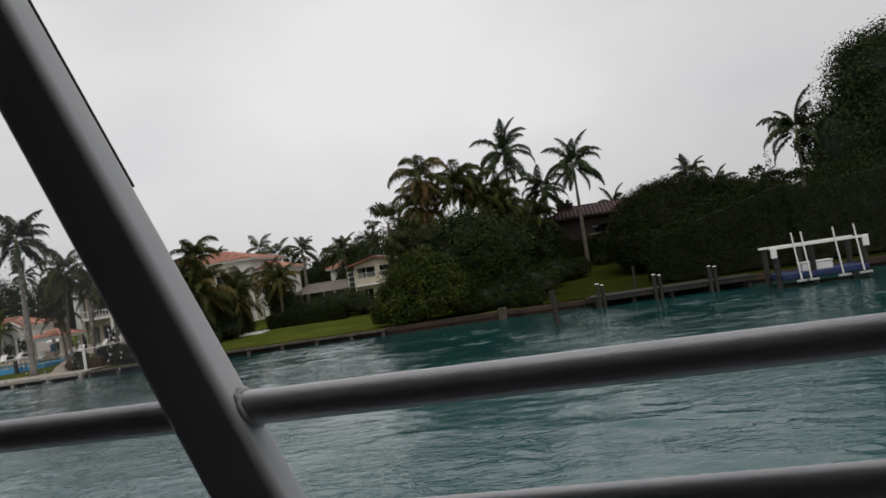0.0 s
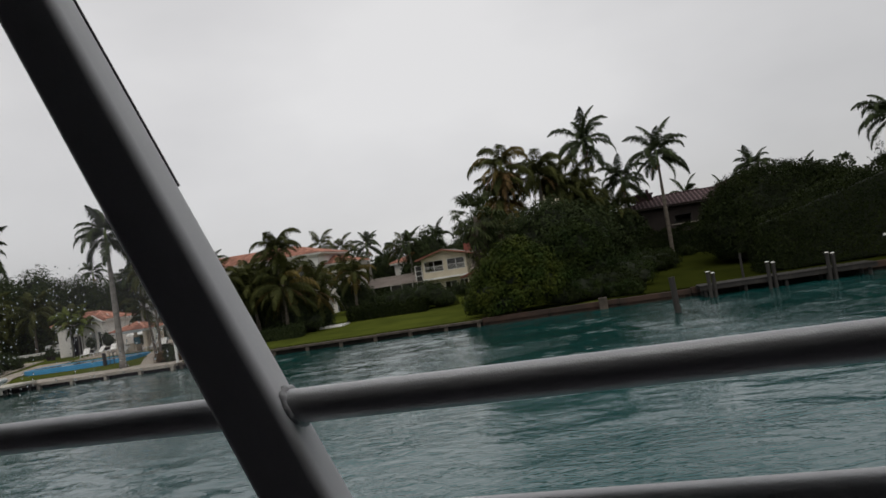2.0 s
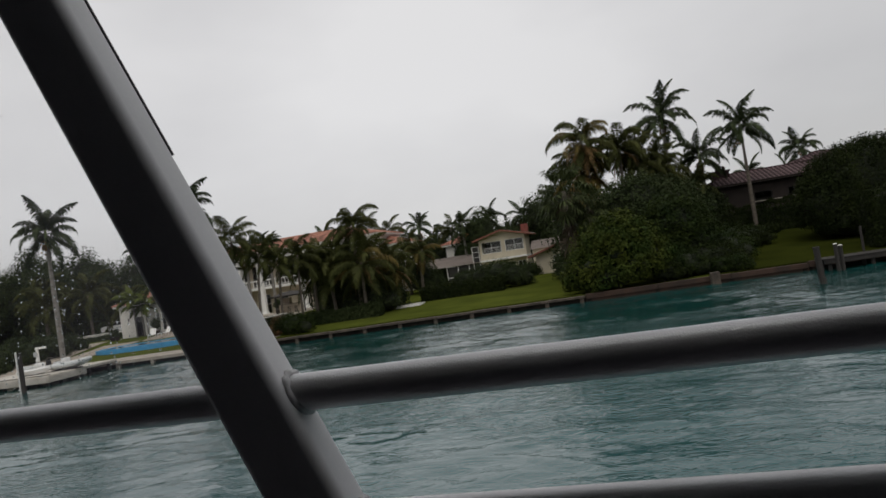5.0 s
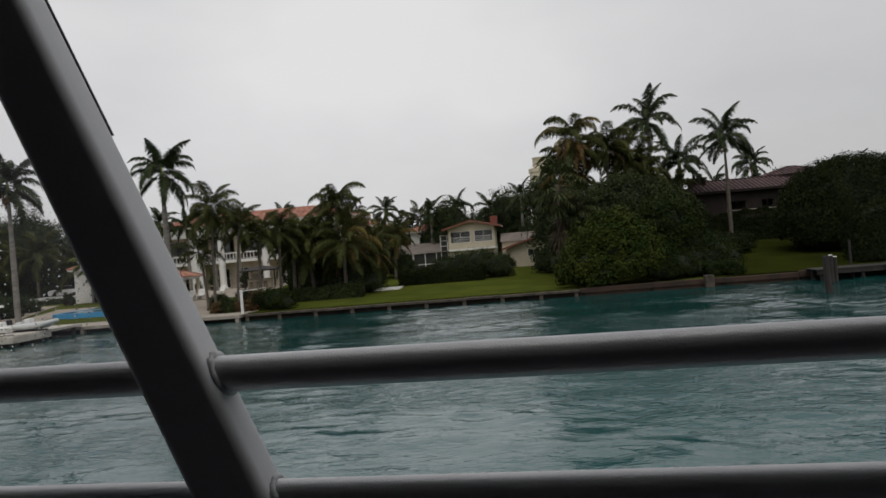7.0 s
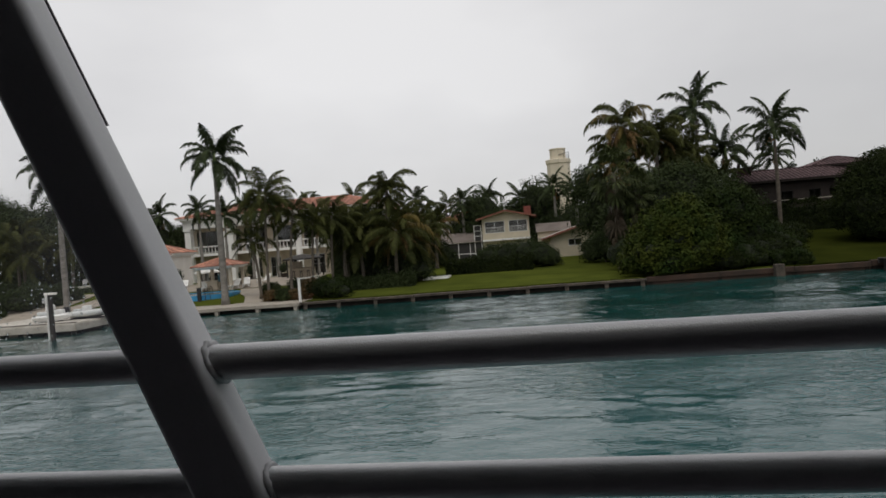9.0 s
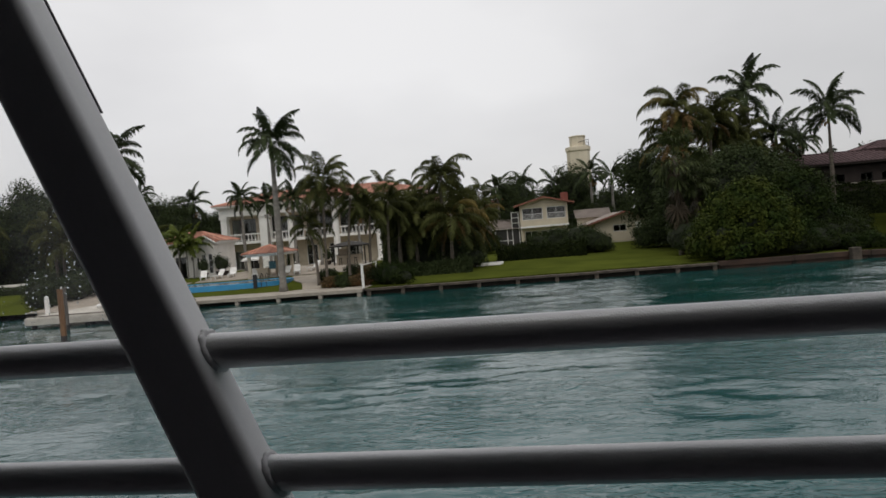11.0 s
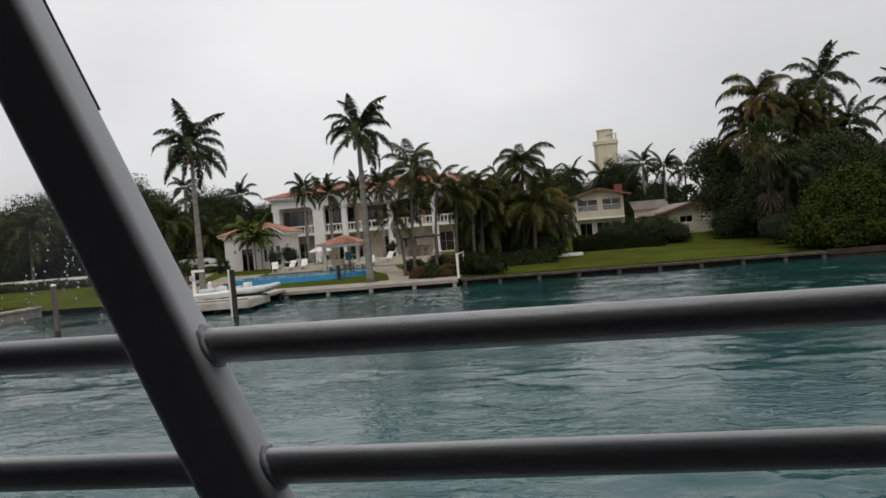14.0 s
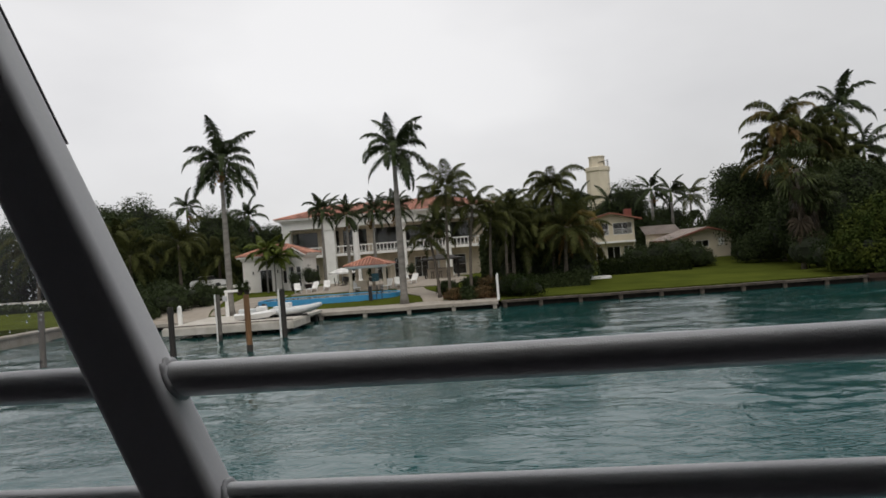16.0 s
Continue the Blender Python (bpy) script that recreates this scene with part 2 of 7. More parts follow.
M_ROOF_GREY = material("grey_flat_roof_tile", (0.36, 0.31, 0.28), (0.24, 0.20, 0.18), rough=0.85, scale=0.5, fine=7, bump=0.3)
M_FASCIA_RED = material("rust_red_fascia", (0.25, 0.095, 0.06), (0.16, 0.06, 0.04), rough=0.7, scale=1, fine=15)
M_BRICK_RED = material("red_brick_chimney", (0.22, 0.065, 0.048), (0.13, 0.04, 0.03), rough=0.9, scale=2, fine=12, bump=0.4)
# brown wall; the shade under the eaves is put into its colour
M_DARK_WALL = material("dark_brown_house_wall", (0.045, 0.034, 0.029), (0.025, 0.019, 0.016), rough=0.9, scale=0.8, fine=10)
# sheets behind the windows; the rooms' dimness is put into the colour
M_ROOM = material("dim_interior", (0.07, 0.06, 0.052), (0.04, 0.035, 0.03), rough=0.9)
M_FRAME_DARK = material("dark_bronze_frame", (0.03, 0.028, 0.026), rough=0.5, bump=0)
M_TOWER = material("buff_tower_render", (0.70, 0.63, 0.50), (0.58, 0.51, 0.39), rough=0.9, scale=0.25, fine=4)
M_POOL = material("blue_pool_tile", (0.05, 0.30, 0.55), (0.03, 0.22, 0.45), rough=0.35, scale=1.5, fine=20, bump=0.05)
M_POOL_WATER = material("pool_water", (0.02, 0.13, 0.19), (0.015, 0.10, 0.16), rough=0.06, scale=1.5, fine=8, bump=0.1, depth=0.03)
M_WHITE_GLOSS = material("white_gelcoat", (0.78, 0.78, 0.77), (0.66, 0.66, 0.65), rough=0.3, scale=2, fine=20, bump=0.02)
M_GREY_TUBE = material("pale_grey_rubber", (0.62, 0.64, 0.64), (0.5, 0.52, 0.52), rough=0.5, scale=2, fine=20, bump=0.03)
M_BLACK = material("black_plastic", (0.018, 0.018, 0.02), rough=0.5, bump=0)
M_BLUE = material("blue_tarpaulin", (0.012, 0.028, 0.11), (0.008, 0.018, 0.07), rough=0.6)
M_CANVAS = material("white_canvas", (0.78, 0.77, 0.74), rough=0.9, bump=0.1)
M_TEAL = material("teal_fabric", (0.03, 0.09, 0.11), rough=0.9)
M_STEEL = material("galvanised_steel", (0.55, 0.56, 0.56), (0.4, 0.41, 0.41), rough=0.45, metal=0.6, scale=3, fine=20, bump=0.05)
M_RAIL = material("grey_painted_aluminium", (0.78, 0.78, 0.79), (0.70, 0.70, 0.71), rough=0.5, scale=3.0, fine=160, bump=0.12, depth=0.001)
M_PIPE = material("grey_painted_pipe", (0.70, 0.70, 0.71), (0.58, 0.58, 0.59), rough=0.36, metal=0.3, spec=0.8, scale=6.0, fine=300, bump=0.4, depth=0.0014)
M_WELD = material("weld_bead", (0.66, 0.66, 0.67), (0.42, 0.42, 0.43), rough=0.5, scale=30, fine=90, bump=0.5, depth=0.004)
# unseen surfaces round the camera; their tone sets the bounce onto posts and rails
M_DECK = material("dark_light_block", (0.085, 0.079, 0.088), rough=0.9, spec=0.1)
M_TRUNK_ROYAL = material("grey_palm_trunk", (0.26, 0.245, 0.22), (0.13, 0.12, 0.105), rough=0.9, scale=1.2, fine=9, bump=0.4, stretch=(1, 1, 2.5))
M_TRUNK = material("brown_palm_trunk", (0.15, 0.125, 0.10), (0.07, 0.06, 0.048), rough=0.95, scale=1.5, fine=9, bump=0.5, stretch=(1, 1, 3))
M_BARK = material("tree_bark", (0.09, 0.075, 0.06), (0.04, 0.034, 0.028), rough=0.95, scale=1.5, fine=9, bump=0.5)
M_SHAFT = material("green_crownshaft", (0.13, 0.19, 0.05), (0.085, 0.125, 0.03), rough=0.5, scale=2, fine=9)
M_LEAF_ROYAL = leaf_material("royal_palm_leaf", (0.046, 0.061, 0.026), (0.022, 0.033, 0.014), spec=0.08, rough=0.6)
M_LEAF_COCO = leaf_material("coconut_palm_leaf", (0.066, 0.071, 0.021), (0.030, 0.038, 0.012), spec=0.08, rough=0.6)
M_LEAF_YELLOW = leaf_material("yellowing_palm_leaf", (0.150, 0.110, 0.030), (0.070, 0.062, 0.018), spec=0.12)
M_LEAF_DRY = leaf_material("dry_palm_leaf", (0.19, 0.115, 0.042), (0.09, 0.06, 0.026))
M_LEAF_SKIRT = leaf_material("dead_palm_skirt", (0.065, 0.050, 0.033), (0.035, 0.028, 0.02))
M_LEAF_FAN = leaf_material("fan_palm_leaf", (0.055, 0.068, 0.024), (0.030, 0.042, 0.016))
M_LEAF_LIME = leaf_material("lime_palm_leaf", (0.100, 0.125, 0.021), (0.055, 0.076, 0.015))
M_LEAF_TREE = leaf_material("dark_tree_leaf", (0.047, 0.062, 0.025), (0.024, 0.036, 0.014), spread=0.35, spec=0.05)
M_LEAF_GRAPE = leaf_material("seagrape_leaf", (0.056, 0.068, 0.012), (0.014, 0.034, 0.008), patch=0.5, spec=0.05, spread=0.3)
# darker copy of the sea grape leaf; shade is put into its colour
M_LEAF_GRAPE_SHADED = leaf_material("shaded_seagrape_leaf", (0.028, 0.040, 0.009), (0.009, 0.020, 0.006), patch=0.5, spec=0.05, spread=0.3)
M_LEAF_HEDGE = leaf_material("clipped_hedge_leaf", (0.022, 0.030, 0.008), (0.010, 0.016, 0.005), spec=0.04, through=0.08)
M_LEAF_BROWN = leaf_material("reddish_shrub_leaf", (0.13, 0.075, 0.035), (0.07, 0.06, 0.025))
# near-black green, so the shade between leaves is put into the colour
M_CORE = material("crown_shade_fill", (0.017, 0.023, 0.010), rough=0.95)


# ---------------------------------------------------------------- building helpers
def link(name, bm, mat, parent=None, label="", smooth=False):
    me = bpy.data.meshes.new(name)
    bm.normal_update()
    bm.to_mesh(me)
    bm.free()
    me.materials.append(mat)
    if smooth:
        me.shade_smooth()
    ob = new(name, me)
    ob.parent = parent
    if label:
        tagged(ob, label)
    return ob


def part(name, bm, mat, parent, label="", smooth=False):
    return link(name, bm, mat, parent, label, smooth)


def sharing(name, ob, parent, m):
    """Another part on the same mesh as ob."""
    o = new(name, ob.data)
    o.parent = parent
    o.matrix_basis = m
    return o


def thing(name, x, y, z, label, category, group="", turn=0.0, kind=""):
    e = new(name)
    e.empty_display_size = 0.2
    e.matrix_basis = pose(x, y, z, 0, 0, turn)
    return tagged(e, label, category, group, kind)


def box(bm, x0, x1, y0, y1, z0, z1, m=None, bevel=0.0):
    g = bmesh.ops.create_cube(bm, size=1)
    vs = g["verts"]
    for v in vs:
        v.co = Vector((x0 + (x1 - x0) * (v.co.x + 0.5), y0 + (y1 - y0) * (v.co.y + 0.5), z0 + (z1 - z0) * (v.co.z + 0.5)))
    if bevel:
        es = list({e for v in vs for e in v.link_edges})
        r = bmesh.ops.bevel(bm, geom=es, offset=bevel, segments=2, affect="EDGES", profile=0.5)
        vs = list({v for f in r["faces"] for v in f.verts} | {v for v in vs if v.is_valid})
    if m:
        for v in vs:
            v.co = m @ v.co
    return vs


def boxed(x0, x1, y0, y1, z0, z1, m=None, bevel=0.0):
    bm = bmesh.new()
    box(bm, x0, x1, y0, y1, z0, z1, m, bevel)
    return bm


def tube(bm, pts, radii, seg=10, caps=True, squash=1.0):
    """A round bar through the points, with a radius at each."""
    pts = [Vector(p) for p in pts]
    rings = []
    for i, p in enumerate(pts):
        d = (pts[min(i + 1, len(pts) - 1)] - pts[max(i - 1, 0)]).normalized()
        a = d.cross(Vector((0, 0, 1)) if abs(d.z) < 0.9 else Vector((1, 0, 0))).normalized()
        b = d.cross(a).normalized()
        r = radii[i] if hasattr(radii, "__len__") else radii
        rings.append([bm.verts.new(p + (a * math.cos(2 * math.pi * k / seg) + b * math.sin(2 * math.pi * k / seg) * squash) * r) for k in range(seg)])
    for r0, r1 in zip(rings, rings[1:]):
        for k in range(seg):
            bm.faces.new((r0[k], r0[(k + 1) % seg], r1[(k + 1) % seg], r1[k]))
    if caps:
        bm.faces.new(rings[0][::-1])
        bm.faces.new(rings[-1])
    return bm


def lathe(profile, seg=16, bm=None, at=(0, 0)):
    """A turned form from (radius, height) pairs."""
    bm = bm or bmesh.new()
    rings = [[bm.verts.new((at[0] + r * math.cos(2 * math.pi * k / seg), at[1] + r * math.sin(2 * math.pi * k / seg), z)) for k in range(seg)] for r, z in profile]
    for a, b in zip(rings, rings[1:]):
        for k in range(seg):
            bm.faces.new((a[k], a[(k + 1) % seg], b[(k + 1) % seg], b[k]))
    bm.faces.new(rings[0][::-1])
    bm.faces.new(rings[-1])
    return bm


def smooth01(v):
    v = min(1.0, max(0.0, v))
    return v * v * (3 - 2 * v)


def ground_z(x, y):
    """Height of the land behind the sea wall."""
    if y < 0:
        return 0.5
    west = 0.52 + 0.53 * smooth01((y - 4.2) / 1.4) + 0.9 * smooth01((y - 5) / 15) - 0.35 * smooth01((y - 26) / 16)
    lawn = 0.5 + 1.1 * smooth01(y / 44 + 0.06) + 0.25 * min(1.0, y / 40)
    east = 0.62 + 2.4 * smooth01(y / 32 + 0.04)
    k = smooth01((x + 1.5) / 3)
    j = smooth01((x - 34) / 10)
    return (west * (1 - k) + lawn * k) * (1 - j) + east * j


# ---------------------------------------------------------------- water and land
def water_sheet():
    """One sheet of water: short wind waves off the shore, flat beyond."""
    rng = np.random.default_rng(3)
    x0, x1, y0, y1, step = -50.0, 80.0, -56.0, 0.3, 0.17
    xs, ys = np.arange(x0, x1, step), np.arange(y0, y1, step)
    X, Y = np.meshgrid(xs, ys, indexing="ij")
    H, DX, DY = np.zeros_like(X), np.zeros_like(X), np.zeros_like(X)
    count = 54
    # patches of ruffled and of calm water
    gust = 0.62 + 0.42 * np.sin(0.21 * X + 0.43 * Y + 1.0) * np.sin(0.33 * Y - 0.12 * X) + 0.38 * np.sin(0.52 * X - 0.2 * Y + 2.0) * np.sin(0.61 * Y + 0.9 + 0.1 * X) + 0.2 * np.sin(0.9 * X + 0.5 * Y) * np.sin(1.1 * Y - 0.4 * X)
    for i in range(count):
        lam = 0.6 * (1.3 / 0.6) ** rng.random() if i % 2 else 1.5 * (4.0 / 1.5) ** rng.random()
        k = 2 * math.pi / lam
        ang = radians(84) + rng.normal(0, 0.55)
        slope = (0.088 if i % 2 else 0.075) * math.sqrt(2 / count)
        ph = (X * math.cos(ang) + Y * math.sin(ang)) * k + rng.uniform(0, 6.28)
        amp = slope / k
        H += amp * np.cos(ph)
        DX -= amp * math.cos(ang) * np.sin(ph)
        DY -= amp * math.sin(ang) * np.sin(ph)
    edge = np.clip(np.minimum(np.minimum(X - x0, x1 - step - X), np.minimum(Y - y0, y1 - Y)) / 1.5, 0, 1)
    gust = np.clip(gust, 0.4, 1.4) * edge * (1.55 - 0.55 * np.clip(-Y / 30, 0, 1))
    V = np.stack([X + 0.9 * DX * gust, Y + 0.9 * DY * gust, H * gust], -1).reshape(-1, 3)
    V[:, 2] = np.where(edge.reshape(-1) <= 0, 0.0, V[:, 2])
    nx, ny = X.shape
    idx = np.arange(nx * ny).reshape(nx, ny)
    F = np.stack([idx[:-1, :-1], idx[1:, :-1], idx[1:, 1:], idx[:-1, 1:]], -1).reshape(-1, 4).tolist()
    a, b, c, d = float(xs[0]), float(xs[-1]), float(ys[0]), float(ys[-1])
    n = nx * ny
    far = [(-1800, -1500, 0), (1800, -1500, 0), (1800, 1800, 0), (-1800, 1800, 0), (a, c, 0), (b, c, 0), (b, d, 0), (a, d, 0)]
    F += [[n, n + 1, n + 5, n + 4], [n + 1, n + 2, n + 6, n + 5], [n + 2, n + 3, n + 7, n + 6], [n + 3, n, n + 4, n + 7]]
    me = bpy.data.meshes.new("water")
    me.from_pydata(V.tolist() + far, [], F)
    me.shade_smooth()
    me.materials.append(M_WATER)
    return new("water", me)


tagged(water_sheet(), "rippled turquoise sea water under a grey sky", "water", kind="structure")


def land_sheet():
    """One sheet of land from the sea wall to the horizon."""
    bm = bmesh.new()
    xs = [-900, -500, -300, -200, -140, -110] + [-90 + 2.0 * i for i in range(101)] + [130, 170, 240, 400, 900]
    ys = [0.15, 0.8, 1.6, 2.4, 3.2, 4, 5, 6, 8, 10, 12, 14, 16, 18, 20, 22, 25, 28, 31, 34, 37, 40, 44, 48, 53, 58, 65, 75, 90, 120, 180, 300, 600, 1500]
    grid = [[bm.verts.new((x, y, ground_z(x, y) + (0.04 * noise.noise((x * 0.21, y * 0.21, 0)) if y > 1 else 0))) for y in ys] for x in xs]
    for a, b in zip(grid, grid[1:]):
        for k in range(len(ys) - 1):
            bm.faces.new((a[k], b[k], b[k + 1], a[k + 1]))
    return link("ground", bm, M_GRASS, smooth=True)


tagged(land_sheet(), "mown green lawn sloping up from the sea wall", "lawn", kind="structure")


# ---------------------------------------------------------------- sea walls
def sea_wall(x0, x1, step, cap, cap_mat, top, cap_h, out, label, back_mat, y=0.0, pile_mat=M_CAP, pile_w=0.32):
    w = thing("sea_wall", x0, y, 0, label, "sea wall", kind="structure")
    L = x1 - x0
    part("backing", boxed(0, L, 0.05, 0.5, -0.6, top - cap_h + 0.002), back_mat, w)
    n = max(1, round(L / step))
    first = None
    for i in range(n):
        a, b = L * i / n, L * (i + 1) / n
        dz = 0.015 * math.sin(i * 2.3)
        part("coping", boxed(a + 0.01, b - 0.01, -out, cap, top - cap_h + dz, top + dz, bevel=0.025), cap_mat, w)
    for i in range(n + 1):
        m = Matrix.Translation((min(max(L * i / n, pile_w), L - pile_w), 0, 0))
        if first is None:
            bm = bmesh.new()
            box(bm, -pile_w / 2, pile_w / 2, -out + 0.06, 0.2, -0.7, top - cap_h - 0.002, bevel=0.03)
            first = part("pile", bm, pile_mat, w)
            first.matrix_basis = m
        else:
            sharing("pile", first, w, m)
    return w


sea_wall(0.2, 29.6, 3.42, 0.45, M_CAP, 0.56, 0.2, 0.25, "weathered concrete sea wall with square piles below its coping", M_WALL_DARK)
sea_wall(29.62, 47.2, 5.9, 0.4, M_WALL_BROWN, 0.66, 0.42, 0.08, "rust-stained sea wall under overhanging shrubs", M_WALL_BROWN, pile_mat=M_WALL_DARK)
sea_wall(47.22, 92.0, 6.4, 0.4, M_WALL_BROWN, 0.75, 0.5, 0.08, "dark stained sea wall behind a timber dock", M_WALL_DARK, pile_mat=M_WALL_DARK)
sea_wall(-30.0, -0.02, 3.75, 4.3, M_CAP_PALE, 0.6, 0.3, 0.45, "pale concrete quay edge on short piles", M_WALL_DARK, pile_mat=M_CAP_PALE)

# the neighbour's quay steps forward beyond the dock
w = thing("sea_wall", -90, 0, 0, "pale concrete sea wall of the next garden", "sea wall", kind="structure")
part("backing", boxed(0, 52, -13.0, 0.14, -0.6, 0.75), M_CAP_PALE, w)
part("coping", boxed(0, 52.15, -13.2, -12.3, 0.752, 0.95, bevel=0.03), M_CAP_PALE, w)
part("coping", boxed(51.2, 52.2, -12.29, 0.0, 0.752, 0.95, bevel=0.03), M_CAP_PALE, w)
part("apron", boxed(0, 51.19, -12.28, -8.0, 0.752, 0.94), M_CAP_PALE, w, "pale concrete apron")
part("lawn", boxed(0, 51.19, -7.99, 0.13, 0.752, 0.95), M_GRASS, w, "green lawn behind the apron")

# ---------------------------------------------------------------- the boat's side: long rails beside the camera's line
BX, BY, BZ = 45.23, -64.09, 4.863
H0, H1, SPEED = radians(175.836), radians(0.10416), 2.80366


def boat_at(t):
    h = H0 + H1 * t
    return BX + SPEED * (math.sin(h) - math.sin(H0)) / H1, BY - SPEED * (math.cos(h) - math.cos(H0)) / H1, h


def beside(t, ahead, out, up):
    """A place ahead of, outboard of and above the boat's own line."""
    x, y, h = boat_at(t)
    return Vector((x + math.cos(h) * ahead + math.sin(h) * out, y + math.sin(h) * ahead - math.cos(h) * out, BZ + up))


railing = thing("boat_railing", *beside(8, 0, 1.0, -1.5), "grey painted metal boat railing with leaning square posts and two pipes", "railing")
rail_inv = railing.matrix_basis.inverted()
STEPS = 33
LEAN = 0.43
RAIL_R = 0.0262


def post_bm():
    """A leaning hollow-section post with rounded corners; x ahead, y outboard."""
    bm = bmesh.new()
    hw, hd, r = 0.058, 0.0375, 0.017
    ring = []
    for cx, cy, a0 in ((hw - r, hd - r, 0), (-hw + r, hd - r, 90), (-hw + r, -hd + r, 180), (hw - r, -hd + r, 270)):
        for k in range(9):
            a = radians(a0 + 11.25 * k)
            ring.append((cx + r * math.cos(a), cy + r * math.sin(a)))
    lo, hi = -1.25, 1.3
    rows = [[bm.verts.new((x + LEAN * z, y, z)) for x, y in ring] for z in (lo, -0.4, 0.4, hi)]
    n = len(ring)
    for a, b in zip(rows, rows[1:]):
        for k in range(n):
            bm.faces.new((a[k], a[(k + 1) % n], b[(k + 1) % n], b[k]))
    for cap in (bm.faces.new(rows[0][::-1]), bm.faces.new(rows[-1])):
        for e in cap.edges:
            e.smooth = False
    return bm


def weld_bm(up):
    """An uneven bead where a pipe meets the leaning after face of a post."""
    bm = bmesh.new()
    major, minor = RAIL_R + 0.001, 0.006
    rings = []
    for i in range(28):
        a = 2 * math.pi * i / 28
        rr = minor * (1 + 0.75 * noise.noise((i * 0.7, up * 7, 1)) + 0.25 * noise.noise((i * 2.3, up * 3, 4)))
        cy, cz = math.cos(a) * major, math.sin(a) * major
        c = Vector((LEAN * cz, cy, cz))
        o = Vector((0, math.cos(a), math.sin(a)))
        rings.append([bm.verts.new(c + (o * math.cos(b) + Vector((1, 0, 0)) * math.sin(b)) * rr) for b in (2 * math.pi * k / 8 for k in range(8))])
    for i in range(28):
        for k in range(8):
            bm.faces.new((rings[i][k], rings[i][(k + 1) % 8], rings[(i + 1) % 28][(k + 1) % 8], rings[(i + 1) % 28][k]))
    return bm


posts = []
for i in range(-1, STEPS + 1):
    t = 0.5 * i
    h = boat_at(t)[2]
    m = rail_inv @ Matrix.Translation(beside(t, 0.647, 0.9925, 0)) @ Matrix.Rotation(h, 4, "Z") @ Matrix.Diagonal((1, -1, 1, 1))
    if not posts:
        p = part("post", post_bm(), M_RAIL, railing, smooth=True)
        p.matrix_basis = m
    else:
        p = sharing("post", posts[0], railing, m)
    posts.append(p)
# a thin black seal down the outer edge of each post's upper half
bm = bmesh.new()
lo, hi = 0.22, 1.3
ring = [(-0.0581, 0.0355), (-0.05, 0.0355), (-0.05, 0.0385), (-0.0581, 0.0385)]
rows = [[bm.verts.new((x + LEAN * z + (0.003 if z == lo else 0), y, z)) for x, y in ring] for z in (lo, hi)]
for k in range(4):
    bm.faces.new((rows[0][k], rows[0][(k + 1) % 4], rows[1][(k + 1) % 4], rows[1][k]))
bm.faces.new(rows[0][::-1])
bm.faces.new(rows[1])
seal = part("seal", bm, M_BLACK, posts[0], "thin black rubber seal")
for p in posts[1:]:
    sharing("seal", seal, p, Matrix())
welds = {}
for up in (-0.149, -0.331):
    bm = bmesh.new()
    for i in range(-1, STEPS + 1):
        t = 0.5 * i
        h = boat_at(t)[2]
        m = rail_inv @ Matrix.Translation(beside(t, 0.647 - 0.0585 + LEAN * up, 1.0, up)) @ Matrix.Rotation(h, 4, "Z")
        if up not in welds:
            welds[up] = part("weld", weld_bm(up), M_WELD, railing, smooth=True)
            welds[up].matrix_basis = m
        else:
            sharing("weld", welds[up], railing, m)
    tube(bm, [rail_inv @ beside(t * 0.5, 0.6, 1.0, up) for t in range(-3, STEPS + 3)], RAIL_R, seg=32)
    pipe = part("rail_pipe", bm, M_PIPE, railing, smooth=True)
    # rain beads along the top of the pipe
    wet_v, wet_f = [], []
    wet_rng = random.Random(int(-up * 1000))
    for _ in range(700):
        t, a = wet_rng.uniform(0, 17), radians(wet_rng.gauss(70, 22))
        r = wet_rng.choice((0.0007, 0.001, 0.0013))
        c = rail_inv @ beside(t, 0.6, 1.0 - RAIL_R * math.cos(a), up + RAIL_R * math.sin(a))
        k = len(wet_v)
        wet_v += [c + Vector(q) * r for q in ((1, 0, 0), (0, 1, 0), (-1, 0, 0), (0, -1, 0), (0, 0, 1), (0, 0, -1))]
        wet_f += [[k + m, k + (m + 1) % 4, k + 4] for m in range(4)] + [[k + (m + 1) % 4, k + m, k + 5] for m in range(4)]
    wet = bpy.data.meshes.new("raindrops")
    wet.from_pydata(wet_v, [], wet_f)
    wet.shade_smooth()
    wet.materials.append(M_GLASS)
    wet_ob = tagged(new("raindrops", wet), kind="stuff")
    wet_ob.parent = pipe

# unseen deck, canopy and inner wall along the camera's way, added to block light
def strip(name, lo_out, hi_out, lo_up, hi_up, mat, label, cat):
    bm = bmesh.new()
    secs = []
    for t in range(-6, 41, 2):
        secs.append([bm.verts.new(beside(t * 0.5, 0.6, o, u)) for o, u in ((lo_out, lo_up), (hi_out, lo_up), (hi_out, hi_up), (lo_out, hi_up))])
    for a, b in zip(secs, secs[1:]):
        for k in range(4):
            bm.faces.new((a[k], b[k], b[(k + 1) % 4], a[(k + 1) % 4]))
    bm.faces.new(secs[0])
    bm.faces.new(secs[-1][::-1])
    return tagged(link(name, bm, mat), label, cat, kind="structure")


strip("floor", -2.6, 1.08, -1.4, -1.25, M_DECK, "unseen dark deck added below the camera's line", "deck")
strip("ceiling", -2.6, 0.9, 1.3, 1.4, M_DECK, "unseen dark canopy added to keep skylight off the posts", "canopy")
strip("wall_south", -2.7, -2.601, -1.4, 1.4, M_DECK, "unseen dark wall added to block light from inboard", "wall")


